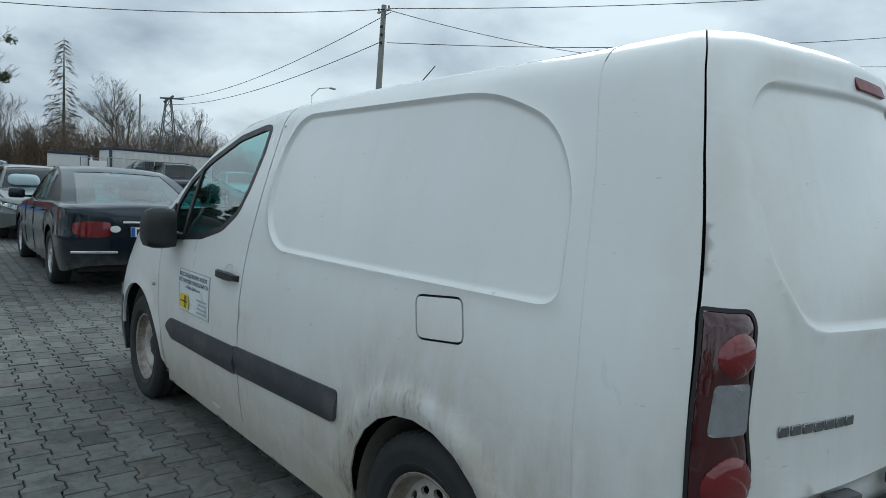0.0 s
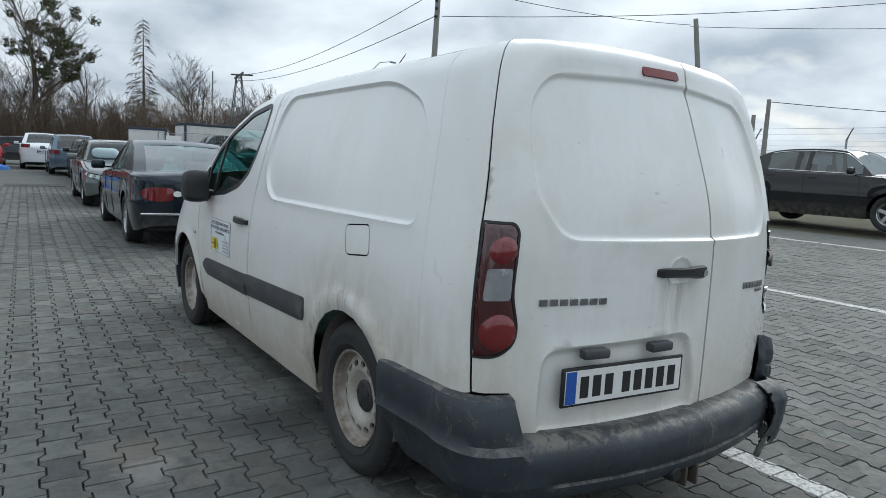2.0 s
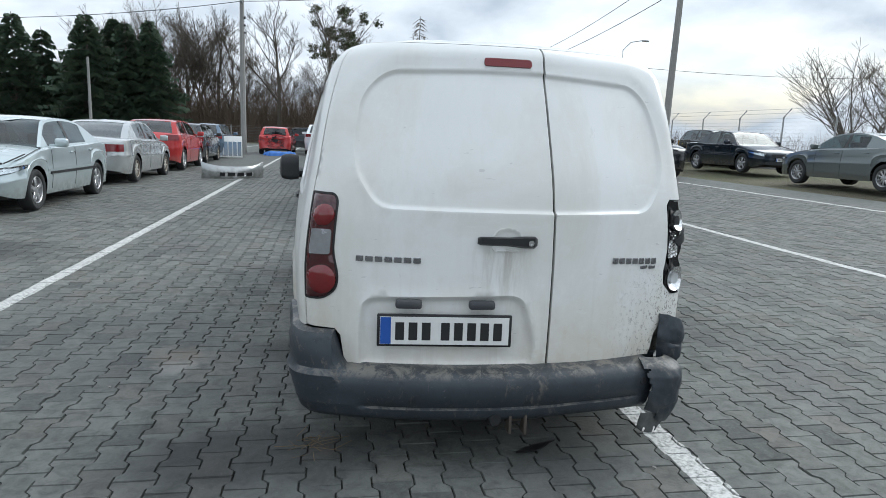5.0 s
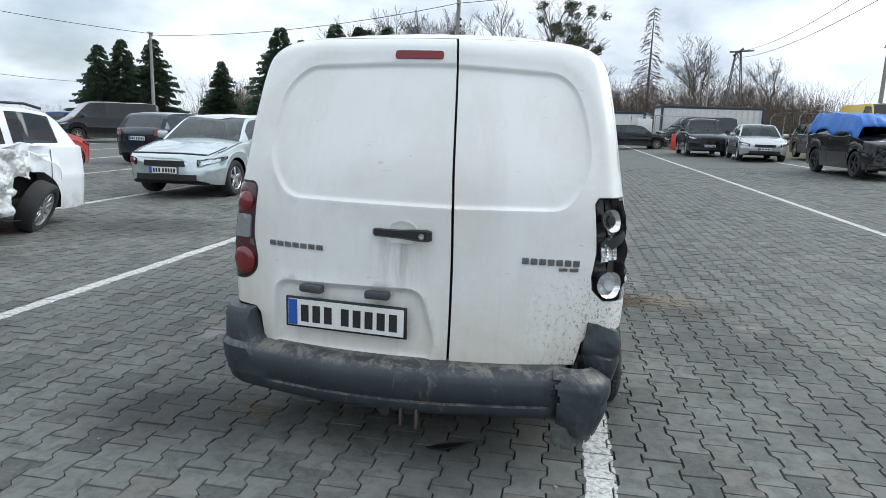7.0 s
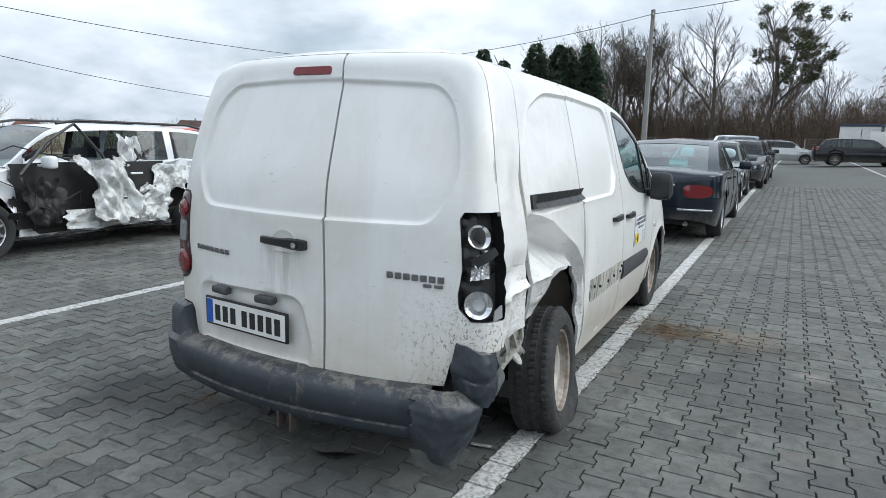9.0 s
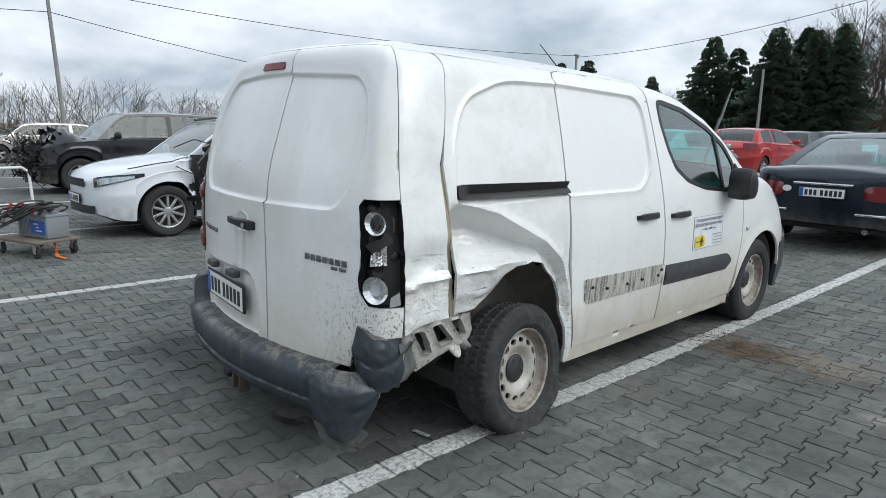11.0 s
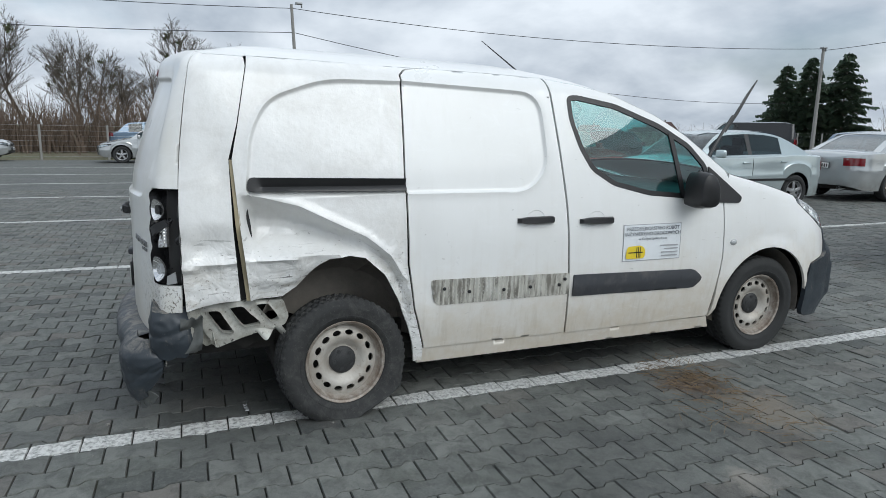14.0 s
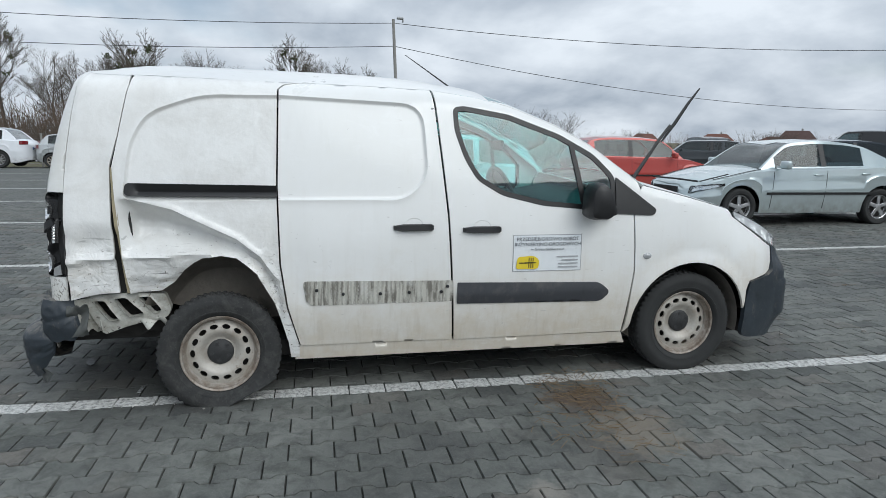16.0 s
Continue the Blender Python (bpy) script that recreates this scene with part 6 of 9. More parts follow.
# aerial on the roof and the lifted wiper
bm = bmesh.new()
za = roof_place(0.0, 1.47, 0.0).z
tube(bm, [(0.0, 1.47, za), (0.0, 1.27, za + 0.13), (0.0, 1.13, za + 0.22)], [0.006, 0.004, 0.0025], 6)
lathe(bm, [(0.02, 0.0), (0.014, 0.02), (0.0, 0.022)], 10, Matrix.Translation((0, 1.475, za - 0.005)) @ Matrix.Rotation(radians(-90), 4, "Y"))
part("roof_aerial", bm, M_BLACK, van, "thin black roof aerial")
bm = bmesh.new()
tube(bm, [(0.50, 2.52, 1.14), (0.48, 2.72, 1.42), (0.47, 2.80, 1.52)], [0.013, 0.010, 0.008], 6)
tube(bm, [(0.475, 2.74, 1.41), (0.47, 2.83, 1.53), (0.465, 2.92, 1.66), (0.46, 3.00, 1.76)], [0.006, 0.012, 0.010, 0.005], 5)
part("wiper", bm, M_BLACK, van, "black wiper lifted off the windscreen")

# company sticker on both front doors
M_STICK = plain("white_sticker", (0.74, 0.77, 0.79), 0.3, 0, 30, 0.1)
M_YELLOW = plain("yellow_print", (0.72, 0.55, 0.03), 0.4, 0, 30, 0.15)
M_GREYINK = plain("grey_print", (0.10, 0.11, 0.13), 0.5, 0, 30, 0.2)


def words(text, size, material, m, parent, name):
    cu = bpy.data.curves.new(name, "FONT")
    cu.body, cu.size, cu.align_x, cu.align_y, cu.extrude = text, size, "CENTER", "CENTER", 0.0004
    ob = new(name, cu)
    me = bpy.data.meshes.new_from_object(ob)
    bpy.data.objects.remove(ob)
    me.materials.clear()
    me.materials.append(material)
    t = new(name, me)
    t.parent = parent
    t.matrix_basis = m
    return t


M_PALEINK = plain("pale_grey_print", (0.36, 0.37, 0.38), 0.5, 0, 40, 0.2)
for mir in (1, -1):
    s0, q0 = (1.818, 0.776) if mir > 0 else (1.80, 0.775)
    p = body_at(s0, q0, 0.003, mir)
    ux = (body_at(s0 + 0.15 * mir, q0, 0.003, mir) - body_at(s0 - 0.15 * mir, q0, 0.003, mir)).normalized()
    up = (body_at(s0, q0 + 0.08, 0.003, mir) - body_at(s0, q0 - 0.08, 0.003, mir)).normalized()
    n = ux.cross(up)
    fm = Matrix(((ux.x, up.x, n.x, p.x), (ux.y, up.y, n.y, p.y), (ux.z, up.z, n.z, p.z), (0, 0, 0, 1)))
    stick = panel("door_sticker", rounded([(s0 - 0.205, q0 - 0.103), (s0 + 0.205, q0 - 0.103), (s0 + 0.205, q0 + 0.103), (s0 - 0.205, q0 + 0.103)], 0.004), van, M_STICK, mirror=mir, out=0.0025, rim=0.002, label="white company sticker with yellow mark")
    edge_ = [(s0 - 0.207, q0 - 0.105), (s0 + 0.207, q0 - 0.105), (s0 + 0.207, q0 + 0.105), (s0 - 0.207, q0 + 0.105)]
    panel("sticker_border", edge_, stick, M_PALEINK, holes=[shrink(edge_, 0.0035)], mirror=mir, out=0.0035, rim=0.002, step=0.05)
    words("PRZEDSIĘBIORSTWO ROBÓT", 0.0285, M_GREYINK, fm @ pose(0, 0.080, 0.004), stick, "sticker_text")
    words("INŻYNIERYJNO-DROGOWYCH", 0.0285, M_GREYINK, fm @ pose(0, 0.050, 0.004), stick, "sticker_text")
    words("w Grójcu Spółka z o.o.", 0.022, M_GREYINK, fm @ pose(0, 0.022, 0.004), stick, "sticker_text")
    for k, wd in enumerate((0.13, 0.10, 0.12, 0.12)):
        bm = bmesh.new()
        box(bm, (0.185 - wd / 2, -0.022 - 0.020 * k, 0.004), (wd, 0.007, 0.001))
        bmesh.ops.transform(bm, matrix=fm, verts=bm.verts)
        part("sticker_bar", bm, M_PALEINK, stick)
    bm = bmesh.new()
    rr = rounded([(-0.19, -0.09), (-0.055, -0.09), (-0.05, -0.04), (-0.08, -0.015), (-0.18, -0.02)], 0.02)
    f = bm.faces.new([bm.verts.new((x, y, 0.0036)) for x, y in rr])
    bmesh.ops.transform(bm, matrix=fm, verts=bm.verts)
    part("sticker_mark", bm, M_YELLOW, stick)
    bm = bmesh.new()
    for x in (-0.10, -0.088, -0.112):
        box(bm, (x, -0.055, 0.0042), (0.005, 0.06, 0.001))
    box(bm, (-0.12, -0.055, 0.0042), (0.10, 0.006, 0.001))
    bmesh.ops.transform(bm, matrix=fm, verts=bm.verts)
    part("sticker_mark", bm, M_INK, stick)


# ---- parked cars ----
def car_paint(name, color, metal=0.3, dirt=0.25):
    dark = max(color) < 0.06
    m = Mat(name, color, 0.3, metal, Coat_Weight=0.35 if dark else 0.45, Coat_Roughness=0.06, Specular_IOR_Level=0.4)
    m.mix(m.ramp(m.noise(2.2, 6, 0.65, (1, 1, 0.6)), 0.4, 0.8, 0, dirt), tuple(min(0.32, c * 0.8 + 0.05) for c in color))
    z = m.xyz()[2]
    m.mix(m.math("MULTIPLY", m.ramp(z, 0.5, 0.2, 0, 1), m.ramp(m.noise(9, 5), 0.35, 0.7, 0.1, 0.7)), (0.20, 0.18, 0.15))
    m.rough(m.ramp(m.noise(3, 5), 0.35, 0.75, 0.10, 0.24))
    return m.m


PAINT = {
    "midnight": car_paint("midnight_blue_paint", (0.012, 0.020, 0.030), 0.4, 0.12),
    "silver": car_paint("silver_paint", (0.50, 0.52, 0.52), 0.55, 0.2),
    "ice": car_paint("pale_silver_blue_paint", (0.50, 0.57, 0.58), 0.5, 0.2),
    "pewter": car_paint("grey_green_paint", (0.16, 0.18, 0.18), 0.5, 0.2),
    "white": car_paint("white_car_paint", (0.72, 0.74, 0.77), 0.0, 0.15),
    "red": car_paint("red_car_paint", (0.42, 0.035, 0.035), 0.2, 0.15),
    "brick": car_paint("faded_red_paint", (0.40, 0.06, 0.05), 0.1, 0.2),
    "black": car_paint("black_car_paint", (0.010, 0.011, 0.013), 0.2, 0.12),
    "graphite": car_paint("graphite_car_paint", (0.045, 0.050, 0.055), 0.4, 0.2),
    "blue": car_paint("bright_blue_paint", (0.02, 0.12, 0.42), 0.3, 0.15),
    "steelblue": car_paint("blue_grey_paint", (0.12, 0.17, 0.23), 0.4, 0.2),
    "beige": car_paint("champagne_paint", (0.44, 0.41, 0.36), 0.5, 0.2),
    "bottle": car_paint("bottle_green_paint", (0.012, 0.03, 0.026), 0.4, 0.15),
}
M_HEADLAMP = glass("headlamp_glass", (0.82, 0.86, 0.88))
M_CARGLASS = glass("car_window_glass", (0.24, 0.31, 0.32), 0.02, 4.2, 0.05)
M_AIRBAG = plain("airbag_cloth", (0.42, 0.52, 0.55), 0.8, 0, 30, 0.2)
M_WRECK = plain("mangled_dark_metal", (0.02, 0.02, 0.021), 0.55, 0.3, 14, 0.6, 0.4)
M_TARP = plain("blue_tarpaulin", (0.03, 0.15, 0.50), 0.45, 0, 8, 0.35, 0.3)

SHAPES = {
    # L, W, H, wheelbase, front overhang; cowl, roof front, roof rear, rear glass base (y from the middle between the axles); heights of nose, cowl, rear belt, tail
    "saloon": dict(L=4.70, W=1.80, H=1.44, WB=2.75, FO=0.90, cowl=0.98, rf=0.30, rr=-0.85, rb=-1.50, zn=0.68, zc=0.93, zb=0.98, zt=0.95, wr=0.325),
    "liftback": dict(L=4.55, W=1.77, H=1.45, WB=2.75, FO=0.88, cowl=1.00, rf=0.35, rr=-1.00, rb=-1.75, zn=0.66, zc=0.93, zb=1.00, zt=0.96, wr=0.315),
    "hatch": dict(L=4.02, W=1.70, H=1.46, WB=2.50, FO=0.80, cowl=0.98, rf=0.38, rr=-1.40, rb=-1.72, zn=0.70, zc=0.96, zb=0.98, zt=0.90, wr=0.30),
    "estate": dict(L=4.60, W=1.80, H=1.48, WB=2.65, FO=0.88, cowl=1.00, rf=0.35, rr=-1.80, rb=-2.10, zn=0.68, zc=0.95, zb=1.00, zt=0.92, wr=0.32),
    "suv": dict(L=4.65, W=1.86, H=1.67, WB=2.70, FO=0.92, cowl=1.00, rf=0.38, rr=-1.50, rb=-1.98, zn=0.86, zc=1.08, zb=1.14, zt=1.02, wr=0.355),
    "van": dict(L=4.95, W=1.92, H=1.96, WB=3.05, FO=0.88, cowl=1.62, rf=0.85, rr=-2.35, rb=-2.44, zn=0.88, zc=1.15, zb=1.15, zt=1.05, wr=0.33),
}


def smooth_profile(y, pts):
    """Smooth curve through a few (y, z) points, listed by falling y."""
    p = sorted(pts)
    if y <= p[0][0]:
        return p[0][1]
    if y >= p[-1][0]:
        return p[-1][1]
    for i in range(len(p) - 1):
        if y <= p[i + 1][0]:
            (a, za), (b, zb) = p[i], p[i + 1]
            m0 = (zb - p[i - 1][1]) / (b - p[i - 1][0]) if i > 0 else (zb - za) / (b - a)
            m1 = (p[i + 2][1] - za) / (p[i + 2][0] - a) if i + 2 < len(p) else (zb - za) / (b - a)
            h, t = b - a, (y - a) / (b - a)
            return (2 * t ** 3 - 3 * t * t + 1) * za + (t ** 3 - 2 * t * t + t) * h * m0 + (-2 * t ** 3 + 3 * t * t) * zb + (t ** 3 - t * t) * h * m1
    return p[-1][1]


def car_wheel(parent, m, r, w, style):
    bm = bmesh.new()
    make_tyre(bm, r, r * 0.66, w, 32, False)
    t = obj("wheel", bm, M_RUBBER, parent)
    t.matrix_basis = m
    k = r * 0.66
    bm = bmesh.new()
    lathe(bm, [(k, w * 0.40), (k * 0.97, w * 0.46), (k * 0.92, w * 0.42), (k * 0.90, w * 0.15), (k * 0.86, w * 0.10)], 32, None, False)
    n = 10 if style == "multi" else 5 if style in ("five", "dark") else 7
    for i in range(n):
        a = 2 * math.pi * i / n
        box(bm, (w * 0.33, 0, 0), (w * 0.13, k * (0.16 if n > 5 else 0.30), k * 0.86), Matrix.Rotation(a, 4, "X") @ Matrix.Translation((0, 0, k * 0.50)), 0.008, 1)
    lathe(bm, [(k * 0.28, w * 0.2), (k * 0.26, w * 0.40), (k * 0.12, w * 0.43), (0.0, w * 0.43)], 20)
    part("rim", bm, M_DARKRIM if style == "dark" else M_ALLOY if style != "plain" else M_RIM, t)
    bm = bmesh.new()
    lathe(bm, [(k * 0.9, w * 0.02), (k * 0.9, w * 0.06), (0.0, w * 0.06)], 24)
    part("brake_disc", bm, M_UNDER, t)
    return t


CARS = {}


def car(name, shape, paint, x, y, rz, label, rims="multi", dents=(), wheel_off=None, no_glass=(), tilt=0.0, group="parked cars", crush_noise=0.0, plates=True, trim=False, **over):
    d = dict(SHAPES[shape]); d.update(over)
    L, W, H, WB = d["L"], d["W"] / 2, d["H"], d["WB"]
    yn = WB / 2 + d["FO"]
    yt = yn - L
    mat = PAINT[paint]
    base = thing(name, pose(x, y, lot(x, y), tilt, 0, rz), label, "van" if shape == "van" else "car", group)
    ra = d["wr"] * 1.17
    axles = (WB / 2, -WB / 2)
    nose_a, tail_a = 0.75, 0.55

    def half(yy):
        if yy > yn - nose_a:
            return W * max(0.0, 1 - ((yy - yn + nose_a) / nose_a) ** 3) ** 0.38
        if yy < yt + tail_a:
            return W * max(0.0, 1 - ((yt + tail_a - yy) / tail_a) ** 3.2) ** 0.36
        return W

    top = [(yn, d["zn"] - 0.10), (yn - 0.12, d["zn"]), (yn - 0.45, d["zn"] + 0.10), (d["cowl"], d["zc"]), (0.0, (d["zc"] + d["zb"]) / 2), (d["rb"], d["zb"]), (yt + 0.10, d["zt"]), (yt, d["zt"] - 0.07)]

    def shoulder(yy):
        return smooth_profile(yy, top)

    def under(yy):
        z = 0.22
        z += 0.10 * smooth01((yy - yn + 0.5) / 0.5) ** 2 + 0.10 * smooth01((yt + 0.5 - yy) / 0.5) ** 2
        for a in axles:
            k = ra * ra - (yy - a) ** 2
            if k > 0:
                z = max(z, d["wr"] + math.sqrt(k))
        return z

    def crush(p):
        q = Vector(p)
        for (cx, cy, cz), r, (dx, dy, dz) in dents:
            k = smooth01(1 - (Vector(p) - Vector((cx, cy, cz))).length / r)
            q += Vector((dx, dy, dz)) * k
            if k > 0:
                n = Vector((noise.noise(Vector(p) * 7 + Vector((x, y, 0))), noise.noise(Vector(p) * 7 + Vector((x, 9, 0))), noise.noise(Vector(p) * 7 + Vector((5, y, 4)))))
                q += n * k * (0.05 + crush_noise)
        return q

    st = set(yn - nose_a * (1 - math.sin(math.pi / 2 * i / 14)) for i in range(15)) | set(yt + tail_a * (1 - math.sin(math.pi / 2 * i / 12)) for i in range(13))
    st |= set(yt + tail_a + (L - nose_a - tail_a) * i / 26 for i in range(27))
    for a in axles:
        st |= set(a + ra * math.cos(math.pi * i / 16) for i in range(17)) | {a + ra + 0.004, a - ra - 0.004}
    st = sorted(st)
    vv = (0.0, 0.10, 0.25, 0.45, 0.52, 0.56, 0.75, 0.90, 0.97, 1.0)
    bm = bmesh.new()
    rows = []
    for yy in st:
        w, zb_, zt_ = half(yy), under(yy), shoulder(yy)
        zb_ = min(zb_, zt_ - 0.05)
        row = []
        for v in vv:
            z = zb_ + (zt_ - zb_) * v
            f = (z - 0.25) / (zt_ - 0.25 + 1e-6)
            xx = w * (1 - 0.05 * max(0, 1 - f) ** 3 - 0.075 * max(0, f - 0.35) ** 2 - (0.035 if v == 1.0 else 0) + (0.010 if 0.50 < v < 0.54 else 0))
            row.append((xx, yy, z))
        xs, _, zs = row[-1]
        crown = 0.055 * smooth01(w / W)
        for u in (0.85, 0.6, 0.3, 0.0):
            row.append((xs * u, yy, zs + crown * (1 - u * u)))
        full = [bm.verts.new(crush(p)) for p in row] + [bm.verts.new(crush((-p[0], p[1], p[2]))) for p in reversed(row[:-1])]
        rows.append(full)
    for r0, r1 in zip(rows, rows[1:]):
        for i in range(len(r0) - 1):
            try:
                bm.faces.new((r0[i], r0[i + 1], r1[i + 1], r1[i]))
            except ValueError:
                pass
    bmesh.ops.remove_doubles(bm, verts=bm.verts, dist=0.0005)
    part("body", bm, mat, base)
    bm = bmesh.new()
    box(bm, (0, (yn + yt) / 2, 0.30), (2 * W * 0.80, L * 0.90, 0.16), None, 0.02)
    for a in axles:
        box(bm, (0, a, 0.55), (2 * W * 0.62, ra * 2.0, 0.5), None, 0.02)
    part("underside", bm, M_UNDER, base)

    # cabin: roof skin, pillars and panes
    roofl = [(d["cowl"], d["zc"] + 0.02), (d["rf"] + 0.30 * (d["cowl"] - d["rf"]), d["zc"] + 0.02 + (H - d["zc"]) * 0.70), (d["rf"], H - 0.045), ((d["rf"] + d["rr"]) / 2, H), (d["rr"], H - 0.07), (d["rr"] + 0.62 * (d["rb"] - d["rr"]), d["zb"] + 0.40 * (H - d["zb"])), (d["rb"], d["zb"] + 0.01)]
    cs = set(d["rb"] + (d["cowl"] - d["rb"]) * i / 30 for i in range(31))
    bp = (d["rf"] + d["rr"]) / 2 + 0.10
    marks = [d["rf"] + 0.15, bp + 0.05, bp - 0.05, d["rr"] + 0.25, d["rr"] + 0.10]
    cs = sorted(cs | set(marks))
    wb, wt = W * 0.90, W * 0.70

    def cab(yy, v, u=None):
        zb_, zr_ = shoulder(yy) + 0.0, smooth_profile(yy, roofl)
        hgt = max(0.0, (zr_ - zb_)) / (H - d["zb"])
        we = half(yy) / W * wb
        wtop = we - (wb - wt) * min(1.0, hgt)
        if u is None:
            return Vector((we + (wtop - we) * v, yy, zb_ + (zr_ - zb_) * 0.93 * v))
        e = Vector((wtop, yy, zb_ + (zr_ - zb_) * 0.93))
        return Vector((e.x * u, yy, e.z + (zr_ - e.z) * (1 - u * u)))

    groups = {"roof": bmesh.new(), "windscreen": bmesh.new(), "rear_window": bmesh.new()}
    sides, pillars = {}, {}
    for i in range(len(cs) - 1):
        y0, y1 = cs[i], cs[i + 1]
        ym = (y0 + y1) / 2
        tops = (1.0, 0.93, 0.80, 0.45, 0.0, -0.45, -0.80, -0.93, -1.0)
        for a, b in zip(tops, tops[1:]):
            key = "roof"
            if abs(a + b) < 1.9:
                if ym > d["rf"] + 0.02:
                    key = "windscreen"
                elif ym < d["rr"] - 0.02 and abs(a + b) < 1.7 and shape != "van":
                    key = "rear_window"
            g = groups[key]
            drop = Vector((0, 0, -0.006)) if key != "roof" else Vector((0, 0, 0))
            quad = [cab(y0, 0, a), cab(y0, 0, b), cab(y1, 0, b), cab(y1, 0, a)]
            g.faces.new([g.verts.new(crush(p + drop)) for p in quad])
        for sg in (1, -1):
            vs = (0.0, 0.06, 0.90, 1.0)
            for va, vb in zip(vs, vs[1:]):
                glassy = va == 0.06 and not (bp - 0.05 <= ym <= bp + 0.05) and d["rr"] + 0.02 < ym < d["rf"] + (d["cowl"] - d["rf"]) * 0.62
                if shape == "van" and ym < d["rf"] - 0.55:
                    glassy = False
                if shape in ("estate", "suv") and d["rr"] + 0.62 < ym < d["rr"] + 0.70:
                    glassy = False
                quad = [cab(y0, va), cab(y1, va), cab(y1, vb), cab(y0, vb)]
                if va == 0.06 and bp - 0.05 <= ym <= bp + 0.05 and shape != "van":
                    g, off = pillars.setdefault(sg, bmesh.new()), 0.001
                elif glassy:
                    key = (sg, "f" if ym > bp else "r")
                    g = sides.setdefault(key, bmesh.new())
                    off = -0.006
                else:
                    g, off = groups["roof"], 0.0
                pts = [crush(Vector((sg * (p.x + off), p.y, p.z))) for p in quad]
                g.faces.new([g.verts.new(p) for p in pts])
    for key, g in groups.items():
        bmesh.ops.remove_doubles(g, verts=g.verts, dist=0.0006)
        if key == "rear_window" and not g.faces:
            g.free(); continue
        part(key, g, mat if key == "roof" else M_DARKGLASS if key == "rear_window" and not d.get("clear_rear") else M_GLASS if d.get("clear_rear") else M_CARGLASS, base)
    for g in pillars.values():
        bmesh.ops.remove_doubles(g, verts=g.verts, dist=0.0006)
        part("window_pillar", g, M_BLACK, base)
    for key, g in sides.items():
        if key in no_glass:
            g.free(); continue
        bmesh.ops.remove_doubles(g, verts=g.verts, dist=0.0006)
        part("side_window", g, M_DARKGLASS if d.get("dark") else M_CARGLASS, base)
    # seats and dash that show through the panes
    for sx in (-1, 1):
        for yy in (bp - 0.02, bp - 0.85):
            if yy > d["rr"] + 0.3:
                bm = bmesh.new()
                box(bm, (sx * W * 0.42, yy, 0.85), (W * 0.5, 0.14, 0.62), Euler((radians(-12), 0, 0)).to_matrix().to_4x4(), 0.04)
                box(bm, (sx * W * 0.42, yy - 0.10, 1.22), (W * 0.28, 0.09, 0.18), None, 0.03)
                part("seat", bm, M_SEAT, base)
    bm = bmesh.new()
    box(bm, (0, d["cowl"] - 0.28, d["zc"] - 0.14), (W * 1.6, 0.45, 0.24), None, 0.05)
    part("dashboard", bm, M_DASH, base)

    def skin(yy, z, out=0.008):
        w = half(yy)
        f = (z - 0.25) / (shoulder(yy) - 0.25 + 1e-6)
        return w * (1 - 0.05 * max(0, 1 - f) ** 3 - 0.075 * max(0, f - 0.35) ** 2) + out

    def patch(name_, ya, yb, za, zb_, material, sg, out=0.010, lab="", oval=False, wedge=False):
        """A lamp or trim laid on the body's corner between two lengths and heights."""
        bm = bmesh.new()
        n, g = 10, []
        for i in range(n + 1):
            t = i / n
            yy = ya + (yb - ya) * (1 - (1 - t) ** 2 if abs(yb) > abs(ya) else t)
            lo, hi = za, zb_
            if wedge:
                lo, hi = za + (zb_ - za) * 0.80 * (1 - t) ** 1.6, zb_ - (zb_ - za) * 0.42 * t ** 1.3
            if oval:
                k = 0.5 * (1 - math.sqrt(max(0.0, 1 - 0.93 * (2 * t - 1) ** 2)))
                lo, hi = za + (zb_ - za) * k, zb_ - (zb_ - za) * k * 0.7
            row = []
            for z in (lo, (lo + hi) / 2, hi):
                xx = skin(yy, z, out)
                row.append(bm.verts.new(crush((sg * xx, yy + (out if yy > 0 else -out) * smooth01(abs(t)), z))))
            g.append(row)
        for r0, r1 in zip(g, g[1:]):
            for j in range(2):
                bm.faces.new((r0[j], r0[j + 1], r1[j + 1], r1[j]))
        geo = bmesh.ops.extrude_face_region(bm, geom=bm.faces[:])
        bmesh.ops.translate(bm, vec=(-sg * 0.02, 0, 0), verts=[v for v in geo["geom"] if isinstance(v, bmesh.types.BMVert)])
        return part(name_, bm, material, base, lab)

    gone = d.get("gone", ())
    for sg in (1, -1):
        if "nose" not in gone:
            hl = patch("headlamp", yn - 0.56, yn - 0.085, d["zn"] - 0.125, d["zn"] + 0.050, M_GLOSSBLACK, sg, wedge=True)
            patch("reflector", yn - 0.45, yn - 0.11, d["zn"] - 0.105, d["zn"] + 0.020, M_REFLECT, sg, 0.013, wedge=True).parent = hl
            patch("lamp_glass", yn - 0.52, yn - 0.09, d["zn"] - 0.118, d["zn"] + 0.040, M_HEADLAMP, sg, 0.016, wedge=True).parent = hl
            bm = bmesh.new()
            tube(bm, [crush((sg * (skin(yy, shoulder(yy), 0.0) - 0.055), yy, shoulder(yy) + 0.012)) for yy in [d["cowl"] + (yn - 0.40 - d["cowl"]) * k / 10 for k in range(11)]], 0.006, 4)
            part("bonnet_seam", bm, M_GAPSHADE, base)
